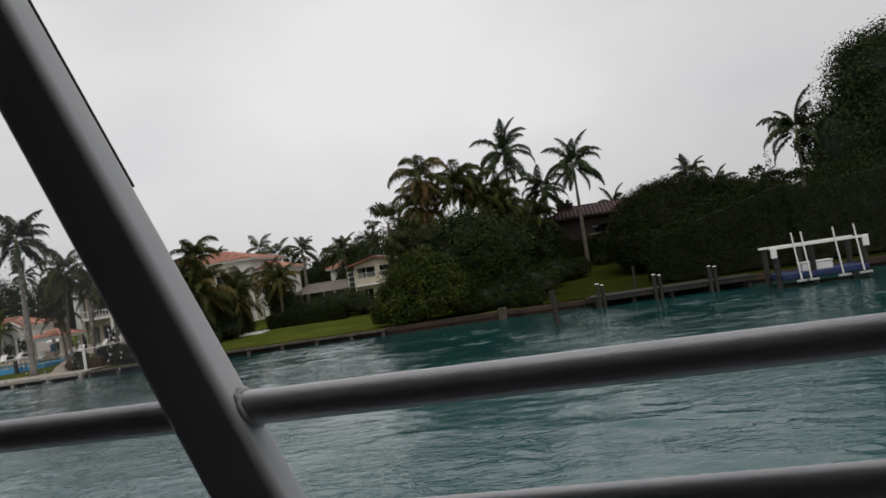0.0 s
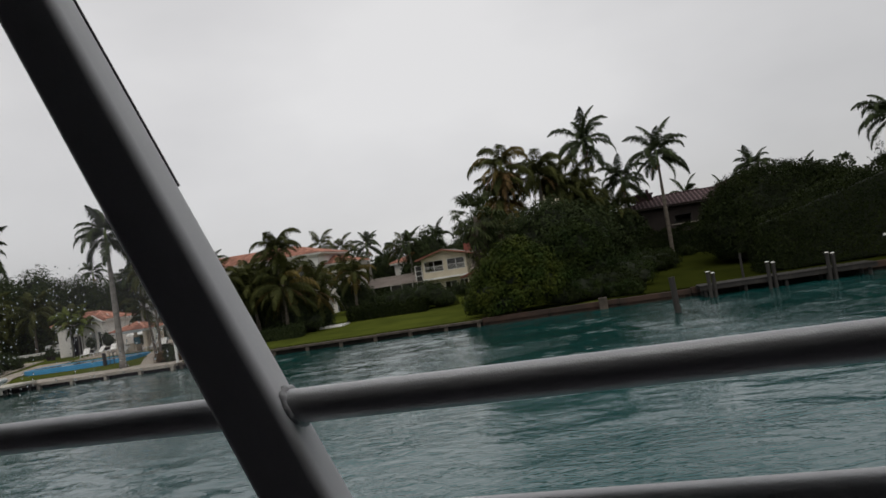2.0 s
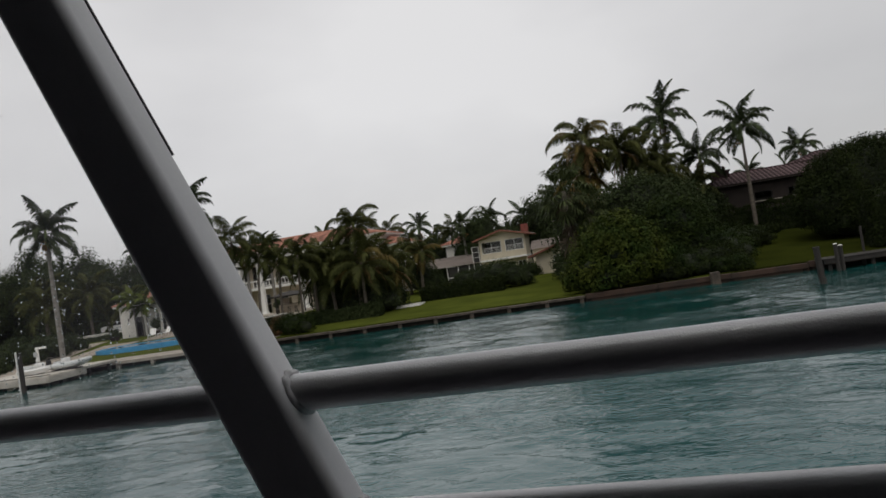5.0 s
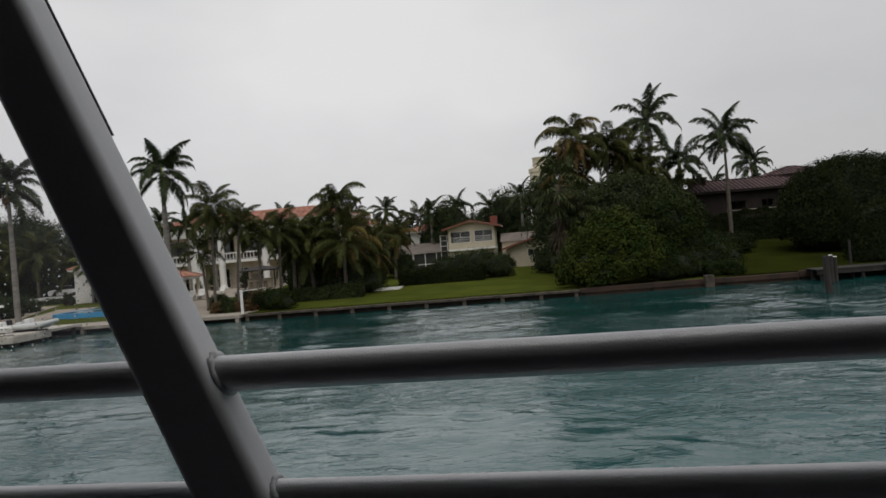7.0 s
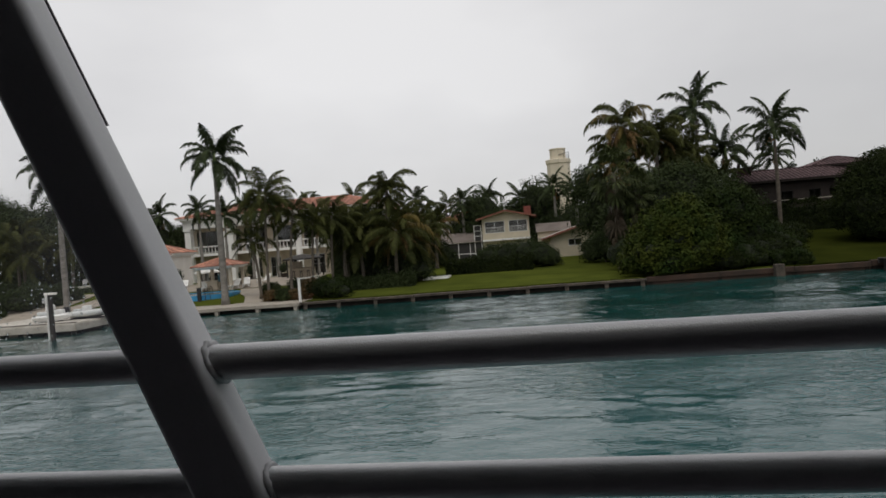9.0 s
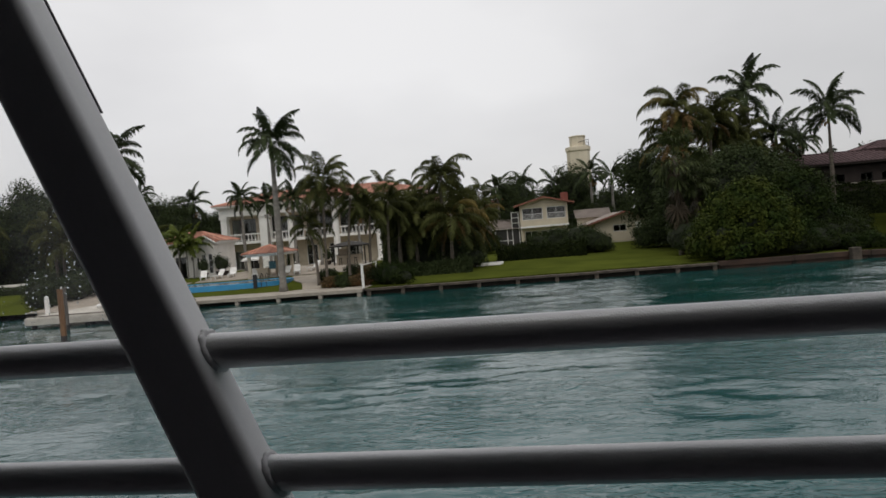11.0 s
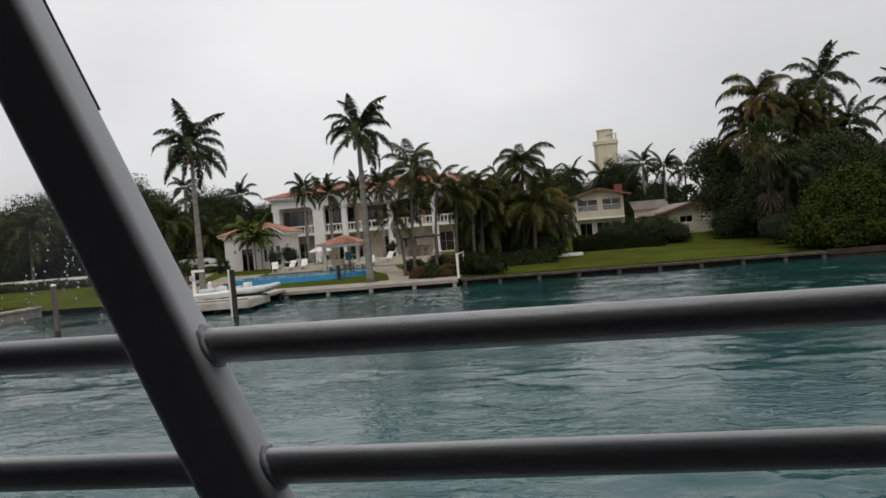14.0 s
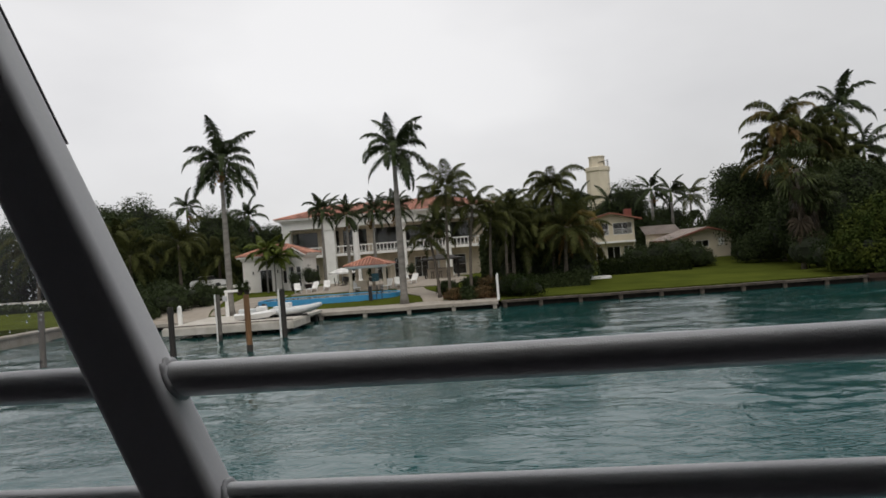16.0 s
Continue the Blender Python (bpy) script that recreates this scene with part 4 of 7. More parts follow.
def gable_roof(parent, x0, x1, y0, y1, z, rise, mat, rib_mat, fascia_mat, gap=0.45, r=0.05, thick=0.2):
    """Ridge along y, gables facing -y and +y."""
    deck, ribs = bmesh.new(), bmesh.new()
    run = (x1 - x0) / 2
    roof_side(deck, ribs, (x0, y1, z), (x0, y0, z), 0.0, 1.0, (1, 0, 0), run, rise, gap, r)
    roof_side(deck, ribs, (x1, y0, z), (x1, y1, z), 0.0, 1.0, (-1, 0, 0), run, rise, gap, r)
    o = part("roof", deck, mat, parent)
    tagged(part("roof_tiles", ribs, rib_mat, o), kind="stuff")
    for y in (y0, y1):
        bm = bmesh.new()
        xm = (x0 + x1) / 2
        for a, b in (((x0, z), (xm, z + rise)), ((xm, z + rise), (x1, z))):
            vs = [bm.verts.new((px, y + dy, pz + dz)) for dy in (-0.06, 0.06) for (px, pz), dz in ((a, -thick), (b, -thick), (b, 0.03), (a, 0.03))]
            for f in ((0, 1, 2, 3), (7, 6, 5, 4), (0, 4, 5, 1), (1, 5, 6, 2), (2, 6, 7, 3), (3, 7, 4, 0)):
                bm.faces.new([vs[k] for k in f])
        part("barge_board", bm, fascia_mat, parent)
    for x, s in ((x0, 1), (x1, -1)):
        part("fascia", boxed(min(x, x + 0.08 * s), max(x, x + 0.08 * s), y0 + 0.07, y1 - 0.07, z - thick, z - 0.01), fascia_mat, parent)
    return o


def gable_wall(bm, x0, x1, z0, z1, rise, y0, y1):
    """The triangle over a gable end."""
    xm = (x0 + x1) / 2
    vs = [bm.verts.new((x, y, z)) for y in (y0, y1) for x, z in ((x0, z1), (x1, z1), (xm, z1 + rise))]
    for f in ((0, 1, 2), (5, 4, 3), (0, 3, 4, 1), (1, 4, 5, 2), (2, 5, 3, 0)):
        bm.faces.new([vs[k] for k in f])


def column(parent, x, y, z0, z1, r, name="column"):
    bm = lathe([(r * 1.35, z0), (r * 1.35, z0 + 0.25), (r * 1.1, z0 + 0.4), (r, z0 + 0.6), (r * 0.98, (z0 + z1) / 2), (r * 0.86, z1 - 0.6), (r * 1.0, z1 - 0.45), (r * 1.25, z1 - 0.3), (r * 1.4, z1)], seg=18, at=(x, y))
    return part(name, bm, M_TRIM, parent, smooth=False)


# the white villa with the two-storey colonnade
def villa():
    g = 1.55
    v = thing("villa", -16, 43, g, "two-storey white villa with tall columns and terracotta tile roof", "house")
    # local: x -15.6..15.6, y 0 the colonnade, height above g
    EAVE = 9.75
    ent = bmesh.new()
    box(ent, -14.7, 15.4, -0.35, 12.4, 8.15, 9.2)
    box(ent, -14.95, 15.65, -0.6, 12.6, 9.2, 9.47)
    part("entablature", ent, M_TRIM, v)
    hip_roof(v, -15.5, 16.3, -1.2, 13.2, EAVE, 1.9, M_TILE, fascia=0.26)
    # the recessed wall, two storeys with openings
    up = [(-13.9, -10.2, 4.4, 7.7), (-9.6, -7.0, 4.4, 7.7), (-6.4, -2.9, 4.4, 7.7), (-1.9, 1.9, 4.4, 7.7), (2.9, 6.4, 4.4, 7.7), (7.4, 12.2, 4.4, 7.7)]
    low = [(-13.9, -12.5, 0.1, 2.9), (-11.9, -10.3, 0.1, 2.9), (-5.9, -3.9, 0.1, 3.1), (-2.6, -0.9, 0.1, 3.1), (0.9, 2.6, 0.1, 3.1), (3.9, 5.9, 0.1, 3.1), (9.0, 11.4, 0.1, 3.0)]
    bm = bmesh.new()
    pierced(bm, -14.5, 15.0, 0, 8.14, 2.4, 2.7, up + low)
    part("wall", bm, M_STONE, v, "beige stone-faced front wall")
    bm = bmesh.new()
    for y0, y1 in ((2.701, 12.2),):
        box(bm, -14.7, -14.4, y0, y1, 0, 8.14)
        box(bm, 14.9, 15.2, y0, y1, 0, 8.14)
    box(bm, -14.7, 15.2, 11.9, 12.2, 0, 8.14)
    part("wall", bm, M_STUCCO, v)
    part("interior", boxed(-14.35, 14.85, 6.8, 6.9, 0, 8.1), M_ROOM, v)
    part("floor_slab", boxed(-14.35, 14.8, 2.72, 6.7, 4.3, 4.6), M_STUCCO, v)
    for h in up:
        window(v, *h, 2.5, bars=1, frame_mat=M_FRAME_DARK)
    for h in low:
        window(v, *h, 2.5, bars=1, rows=1, frame_mat=M_TRIM)
    # balcony with its parapet
    part("balcony_slab", boxed(-14.7, 15.2, 0.15, 2.39, 3.95, 4.35), M_TRIM, v)
    for x0, x1 in ((-13.6, -8.9), (-6.9, -4.6), (-3.6, 2.2), (3.2, 8.6), (9.6, 14.9)):
        rail = part("balustrade", boxed(x0, x1, 0.2, 0.42, 5.28, 5.46, bevel=0.03), M_TRIM, v)
        bm = bmesh.new()
        k = max(2, round((x1 - x0) / 0.55))
        for i in range(k):
            xx = x0 + (x1 - x0) * (i + 0.5) / k
            lathe([(0.07, 4.36), (0.05, 4.45), (0.085, 4.7), (0.045, 5.05), (0.07, 5.279)], seg=8, bm=bm, at=(xx, 0.31))
        tagged(part("baluster", bm, M_TRIM, v), kind="stuff")
    # pilaster blocks and columns
    for x0, x1 in ((-14.6, -13.7), (-8.7, -7.1), (14.2, 15.1)):
        bm = bmesh.new()
        box(bm, x0, x1, -0.25, 0.9, 0.3, 7.8, bevel=0.03)
        box(bm, x0 - 0.15, x1 + 0.15, -0.4, 1.05, 0, 0.3)
        box(bm, x0 - 0.15, x1 + 0.15, -0.4, 1.05, 7.8, 8.149)
        part("pilaster", bm, M_TRIM, v)
    for x in (-4.1, 2.7, 9.1):
        column(v, x, 0.25, 0, 8.149, 0.5)
    # terrace steps
    part("step", boxed(-15.3, 15.3, -1.4, 0.0, -0.5, -0.005), M_PAVING, v)
    return v


villa()


# the white pool house
def pool_house():
    g = 1.9
    v = thing("pool_house", -25.2, 20.2, g, "small white stucco pool house with terracotta tile roof", "house")
    EV = 4.0
    holes = [(-1.6, -0.3, 0.05, 2.5), (1.05, 1.5, 0.9, 2.3)]
    bm = bmesh.new()
    pierced(bm, -3.6, 1.7, 0, EV - 0.3, 0, 0.25, holes)
    holes2 = [(1.95, 2.55, 0.4, 2.7), (2.75, 3.35, 0.4, 2.7)]
    pierced(bm, 1.7, 3.6, 0, EV - 0.3, -0.9, -0.65, holes2)
    box(bm, -3.6, -3.35, 0.251, 5.2, 0, EV - 0.3)
    box(bm, 3.35, 3.6, -0.649, 5.2, 0, EV - 0.3)
    box(bm, 1.7, 1.95, -0.649, -0.001, 0, EV - 0.3)
    box(bm, -3.349, 3.349, 4.95, 5.2, 0, EV - 0.3)
    part("wall", bm, M_STUCCO, v)
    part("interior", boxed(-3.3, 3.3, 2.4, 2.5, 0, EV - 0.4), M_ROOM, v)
    for h in holes2:
        window(v, *h, -0.77, bars=0, rows=2)
    window(v, *holes[0], 0.12, bars=1, frame_mat=M_FRAME_DARK, name="door")
    window(v, *holes[1], 0.12, bars=0, frame_mat=M_FRAME_DARK)
    part("cornice", boxed(-3.75, 3.75, -0.15, 5.35, EV - 0.3, EV - 0.02), M_TRIM, v)
    hip_roof(v, -4.15, 4.15, -0.55, 5.75, EV + 0.15, 1.15, M_TILE, fascia=0.2)
    # the gabled bay
    bay = bmesh.new()
    gable_wall(bay, 1.5, 3.8, EV - 0.3, EV - 0.31, 0.75, -0.95, -0.7)
    part("gable", bay, M_STUCCO, v)
    gable_roof(v, 1.3, 4.0, -1.2, 1.6, EV - 0.05, 0.85, M_TILE, M_TILE, M_TRIM, gap=0.3, r=0.07, thick=0.14)
    for x in (-2.4, 0.45):
        bm = bmesh.new()
        box(bm, x - 0.06, x + 0.06, -0.12, -0.003, 2.1, 2.45, bevel=0.02)
        part("wall_lantern", bm, M_FRAME_DARK, v)
    return v


pool_house()


# tiled gazebo by the pool
def gazebo():
    g = 1.55
    v = thing("gazebo", -13.2, 14.5, g, "open pool gazebo with terracotta tile roof on square posts", "gazebo")
    for x in (-1.75, 0, 1.75):
        for y in (-1.7, 1.7):
            if x == 0 and y < 0:
                continue
            bm = bmesh.new()
            box(bm, x - 0.16, x + 0.16, y - 0.16, y + 0.16, 0, 2.34, bevel=0.02)
            box(bm, x - 0.22, x + 0.22, y - 0.22, y + 0.22, 0, 0.25)
            part("post", bm, M_STONE, v)
    part("beam", boxed(-1.95, 1.95, -1.95, 1.95, 2.341, 2.5), M_TRIM, v)
    hip_roof(v, -2.35, 2.35, -2.3, 2.3, 2.62, 0.8, M_TILE, fascia=0.12, gap=0.3)
    part("counter", boxed(-1.7, -0.3, -0.5, 0.5, 0, 1.05, bevel=0.03), M_STONE, v)
    return v


gazebo()


# cream split-level house with a balcony gable
def garden_house():
    g = 1.5
    v = thing("garden_house", 17.3, 50.6, g, "cream two-storey house with shallow gable roof and red fascia", "house")
    W0, W1 = -3.9, 3.3
    hole_up = [(-3.55, -0.45, 4.1, 5.9), (0.15, 3.0, 4.1, 5.9)]
    hole_lo = [(-3.3, -1.4, 0.15, 2.4), (-0.8, 1.2, 0.15, 2.4), (1.7, 3.0, 0.9, 2.4)]
    bm = bmesh.new()
    pierced(bm, W0, W1, 3.2, 6.35, 0, 0.25, hole_up)
    gable_wall(bm, W0, W1, 6.35, 6.351, 1.0, 0.0, 0.25)
    pierced(bm, W0, W1, 0, 2.9, 0.9, 1.15, hole_lo)
    box(bm, W0, W0 + 0.25, 0.251, 9, 0, 6.35)
    box(bm, W1 - 0.25, W1, 0.251, 9, 0, 6.35)
    box(bm, W0 + 0.251, W1 - 0.251, 8.75, 9, 0, 6.35)
    part("wall", bm, M_CREAM, v)
    part("floor_slab", boxed(W0 - 0.05, W1 + 0.05, -0.12, 8.7, 2.91, 3.19), M_TRIM, v)
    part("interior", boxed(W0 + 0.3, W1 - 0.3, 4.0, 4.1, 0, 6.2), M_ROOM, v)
    for h in hole_up:
        window(v, *h, 0.14, bars=1)
        b = part("balcony_rail", boxed(h[0], h[1], -0.06, -0.02, 4.95, 5.0), M_TRIM, v)
        bm = bmesh.new()
        n = int((h[1] - h[0]) / 0.16)
        for i in range(n):
            x = h[0] + (h[1] - h[0]) * (i + 0.5) / n
            box(bm, x - 0.015, x + 0.015, -0.055, -0.025, 4.1, 4.949)
        tagged(part("baluster", bm, M_TRIM, v), kind="stuff")
    for h in hole_lo:
        window(v, *h, 1.02, bars=1, frame_mat=M_TRIM)
    gable_roof(v, -4.75, 4.35, -0.9, 9.6, 6.35, 1.15, M_ROOF_GREY, M_ROOF_GREY, M_FASCIA_RED, gap=0.6, r=0.03)
    part("chimney", boxed(2.6, 3.7, 3.6, 4.6, 6.2, 8.0, bevel=0.02), M_BRICK_RED, v, "red brick chimney")
    # screened porch on the side
    pf = bmesh.new()
    for x in (-9.6, -7.8, -6.0, -5.2, -4.15):
        box(pf, x - 0.05, x + 0.05, 0.5, 0.6, 0, 3.0 if x < -5.5 else 5.5)
    for z in (0.05, 1.2, 2.95):
        box(pf, -9.55, -5.25, 0.51, 0.59, z, z + 0.09)
    for z in (2.95, 3.8, 4.6, 5.42):
        box(pf, -5.15, -4.2, 0.51, 0.59, z, z + 0.08)
    part("porch_frame", pf, M_TRIM, v)
    part("porch_screen", boxed(-9.55, -4.2, 0.62, 0.64, 0.1, 2.9), M_FRAME_DARK, v, "dark insect screen")
    part("porch_screen", boxed(-5.15, -4.2, 0.62, 0.64, 3.0, 5.4), M_FRAME_DARK, v, "dark insect screen")
    bm = bmesh.new()
    vs = [bm.verts.new(c) for c in ((-14.5, 0.2, 3.0), (-4.0, 0.2, 3.0), (-4.0, 7.0, 4.6), (-14.5, 7.0, 4.6))]
    f = bm.faces.new(vs)
    bmesh.ops.solidify(bm, geom=[f], thickness=0.12)
    part("porch_roof", bm, M_ROOF_GREY, v)
    return v


garden_house()


def side_wing():
    g = 1.55
    v = thing("cottage", 26.4, 35.2, g, "low cream cottage wing with brown gable roof", "house")
    W0, W1 = -3.3, 4.4
    hole = [(-1.0, 0.7, 1.55, 2.45), (1.9, 2.5, 1.7, 2.6)]
    bm = bmesh.new()
    pierced(bm, W0, W1, 0, 2.75, 0, 0.25, hole)
    gable_wall(bm, W0, W1, 2.75, 2.751, 1.15, 0, 0.25)
    box(bm, W0, W0 + 0.25, 0.251, 12, 0, 2.75)
    box(bm, W1 - 0.25, W1, 0.251, 12, 0, 2.75)
    box(bm, W0 + 0.251, W1 - 0.251, 11.75, 12, 0, 2.75)
    part("wall", bm, M_CREAM, v)
    part("interior", boxed(W0 + 0.3, W1 - 0.3, 4.0, 4.1, 0, 2.7), M_ROOM, v)
    window(v, *hole[0], 0.14, bars=1)
    bm = bmesh.new()
    box(bm, 1.85, 2.55, -0.12, -0.003, 1.65, 2.65)
    part("shutter", bm, M_TRIM, v)
    gable_roof(v, -4.3, 5.2, -0.8, 12.6, 2.72, 1.4, M_ROOF_GREY, M_ROOF_GREY, M_FASCIA_RED, gap=0.6, r=0.03)
    bm = bmesh.new()
    vs = [bm.verts.new(c) for c in ((-4.9, 12.3, 3.7), (0.4, 12.3, 3.7), (0.4, 16.4, 5.0), (-4.9, 16.4, 5.0))]
    f = bm.faces.new(vs)
    bmesh.ops.solidify(bm, geom=[f], thickness=0.14)
    part("roof", bm, M_ROOF_GREY, v)
    part("wall", boxed(-4.7, 0.2, 12.75, 13.0, 0, 3.75), M_CREAM, v)
    return v


side_wing()


# dark house under the barrel-tile roof
def tiled_house():
    g = 2.9
    v = thing("tiled_house", 52, 31, g, "dark two-storey house with brown barrel-tile roof and chimney", "house")
    bm = bmesh.new()
    holes = [(-1.6, 0.4, 3.2, 4.9), (2.2, 3.6, 3.2, 4.9), (4.6, 6.6, 3.2, 4.9)]
    pierced(bm, -7.0, 9.0, 0, 6.1, 0, 0.3, holes)
    box(bm, -7.0, -6.7, 0.301, 8, 0, 6.1)
    box(bm, 8.7, 9.0, 0.301, 8, 0, 6.1)
    box(bm, -6.699, 8.699, 7.7, 8, 0, 6.1)
    part("wall", bm, M_DARK_WALL, v)
    part("interior", boxed(-6.6, 8.6, 3.6, 3.7, 0, 6.0), M_ROOM, v)
    for h in holes:
        window(v, *h, 0.16, bars=1, rows=1, frame_mat=M_FRAME_DARK)
    part("balcony_slab", boxed(-2.2, 6.9, -1.0, -0.003, 2.75, 2.95), M_DARK_WALL, v)
    rail = part("balcony_rail", boxed(-2.2, 6.9, -1.0, -0.92, 3.72, 3.82), M_CAP_PALE, v, "pale balcony handrail")
    for k in range(8):
        part("baluster", boxed(-2.15 + 1.28 * k, -2.05 + 1.28 * k, -0.99, -0.93, 2.951, 3.719), M_DARK_WALL, v)
    hip_roof(v, -8.2, 10.2, -1.2, 9.2, 6.25, 1.5, M_TILE_BROWN, M_TILE_PALE, fascia=0.22, fascia_mat=M_DARK_WALL, gap=0.5, r=0.09)
    part("upper_wall", boxed(5.2, 12.0, 5.2, 11.0, 5.9, 7.75), M_DARK_WALL, v)
    hip_roof(v, 4.6, 12.6, 4.6, 11.6, 7.95, 1.1, M_TILE_BROWN, M_TILE_PALE, fascia=0.18, fascia_mat=M_DARK_WALL, gap=0.5, r=0.09)
    bm = bmesh.new()
    box(bm, -5.6, -3.6, 2.4, 3.7, 6.4, 8.3, bevel=0.02)
    box(bm, -5.75, -3.45, 2.25, 3.85, 8.1, 8.3)
    for x in (-4.9, -4.1):
        lathe([(0.18, 8.301), (0.22, 8.5), (0.16, 8.8)], seg=10, bm=bm, at=(x, 2.95))
    part("chimney", bm, M_TILE_BROWN, v, "brown rendered chimney with two pots")
    return v


tiled_house()


# the far tower
def tower():
    v = thing("tower", 31.2, 163, 1.5, "tall buff rendered tower with a narrower top stage", "tower")
    bm = lathe([(3.5, 0), (3.45, 24.0), (3.75, 24.3), (3.75, 25.4), (3.5, 25.5)], seg=8)
    part("shaft", bm, M_TOWER, v)
    bm = lathe([(2.35, 25.45), (2.35, 28.3), (2.55, 28.4), (2.55, 28.7), (2.3, 28.75)], seg=8)
    part("top_stage", bm, M_TOWER, v)
    bm = bmesh.new()
    for a in range(0, 120, 24):
        c = Vector((3.3 * math.cos(radians(a - 60)), 3.3 * math.sin(radians(a - 60)), 0))
        tube(bm, [c + Vector((0, 0, 25.5)), c + Vector((0, 0, 26.9))], 0.06, seg=6)
    tube(bm, [(0, -2.5, 26.6), (3.2, -1.2, 27.4), (3.3, 0.8, 26.9)], 0.08, seg=6)
    part("aerial", bm, M_FRAME_DARK, v)
    return v


tower()

# ---------------------------------------------------------------- the nearer palms
palm("royal", -24.3, 3.9, 17.1, "tall royal palm with a grey trunk standing by the dock", spread=1.08)
palm("royal", -8.4, 3.9, 16.9, "tall royal palm with a grey trunk at the pool's end", spread=1.05, r=0.3)
for x, y, h, bx, by, s in ((-4.3, 4.4, 12.9, 0.3, 0.2, 0.84), (-2.4, 5.4, 10.7, 0.6, 0.3, 0.7), (-5.3, 5.0, 8.5, -0.7, 0.2, 0.68), (-0.6, 6.6, 9.8, 0.4, 0.0, 0.75), (0.9, 8.2, 10.4, 0.4, -0.2, 0.78)):
    palm("coco", x, y, h, "slender coconut palm in a clump by the quay", bend=(bx, by), spread=s, group="quay palms", n=22 if h > 12 else 15, r=0.115)
palm("coco", 5.7, 12.8, 13.0, "coconut palm with a windblown crown behind the lawn", bend=(0.4, 0), spread=0.86, n=26, mop=True)
palm("coco", 6.7, 11.4, 9.4, "full coconut palm with yellowing lower leaves", bend=(0.3, -0.4), dry=4, spread=1.05, n=26, yellow=0.4)
palm("coco", 3.2, 11.8, 9.0, "full coconut palm in the garden border", bend=(-0.3, -0.2), spread=0.95, n=24)
palm("coco", 1.2, 13.5, 10.0, "coconut palm in the garden border", bend=(0, 0), spread=0.9, n=24)
palm("coco", 8.6, 15.2, 8.0, "coconut palm with yellow drooping leaves", dry=3, bend=(0.3, 0), spread=0.88, n=24, yellow=0.5)
palm("coco", 8.6, 30.0, 9.4, "coconut palm with yellow drooping leaves", dry=3, bend=(0.3, 0), spread=0.8, yellow=0.4)
palm("coco", 6.2, 33.0, 9.8, "coconut palm with yellow drooping leaves", dry=3, bend=(0.4, 0), spread=0.85, yellow=0.4)
palm("coco", 3.4, 29.0, 9.4, "coconut palm with yellow drooping leaves", dry=5, bend=(0.3, 0), spread=0.72, yellow=0.6)
palm("coco", 1.6, 10.5, 9.2, "coconut palm in the garden border", bend=(0.2, 0), spread=0.85)
for x, y, h in ((-25.4, 18.3, 8.6), (-24.6, 18.6, 7.7), (-23.7, 18.2, 8.1)):
    palm("lime", x, y, h, "slender palm with bright green leaves before the pool house", group="pool house palms")
for x, y, h in ((-21.0, 27.2, 12.9), (-18.2, 28.5, 12.3), (-15.0, 29.0, 12.5), (-12.0, 30.0, 12.8), (-7.6, 33.0, 10.6)):
    palm("royal", x, y, h, "young palm standing before the villa's columns", spread=0.72, r=0.17, group="villa palms")
# the tall clump on the point
palm("coco", 31.9, 20.0, 19.0, "tall coconut palm with hanging brown dead leaves", dry=22, spread=1.1, bend=(-0.6, 0), yellow=0.5, n=25, mop=True)
palm("coco", 30.9, 20.8, 15.6, "coconut palm with browning leaves in the tall clump", dry=14, spread=1.0, bend=(-0.2, 0), yellow=0.4, n=24, mop=True)
palm("royal", 40.9, 27.9, 21.1, "tallest royal palm with a spear leaf above the clump", spread=1.2)
palm("coco", 35.0, 22.5, 17.6, "coconut palm within the tall clump", bend=(0.3, 0), dry=6, n=26, mop=True)
palm("coco", 37.4, 24.5, 16.6, "coconut palm within the tall clump", bend=(-0.2, 0), n=26)
palm("coco", 39.4, 26.2, 14.6, "coconut palm within the tall clump", bend=(0.2, 0), n=24)
palm("coco", 38.6, 27.0, 15.8, "coconut palm within the tall clump", bend=(0.2, 0), dry=4)
palm("coco", 43.0, 29.5, 12.4, "coconut palm within the tall clump", bend=(0.3, 0), dry=3)
tree("shade_tree", 40.5, 28.6, [(0, 0, 5.0, 3.8, 3.0, 3.8), (3.6, 0.6, 3.4, 3.0, 2.6, 2.9), (-2.6, 0, 6.6, 2.6, 2.4, 2.4)], 9000, 0.36, M_LEAF_TREE, "dense dark tree between the tall palms and the dark house", "tree", 17, r=0.25)
palm("royal", 44.9, 31.0, 15.6, "royal palm beside the dark house", spread=1.0)
palm("royal", 49.0, 25.8, 17.8, "royal palm with a brown trunk on the upper lawn", spread=1.15, r=0.21, bark=M_TRUNK)
palm("fan", 28.85, 10.5, 12.9, "fan palm with a brown skirt of dead leaves", spread=1.25, skirt=12)
palm("fan", 30.9, 12.0, 10.6, "fan palm with a brown skirt of dead leaves", skirt=10)
palm("royal", 80.8, 124, 23.2, "distant royal palm above the round tree", spread=1.6)
palm("royal", 74.6, 26, 17.6, "royal palm beside the great dark tree", spread=1.25)
palm("royal", 66.5, 34, 11.8, "palm behind the tall hedge", spread=1.0)
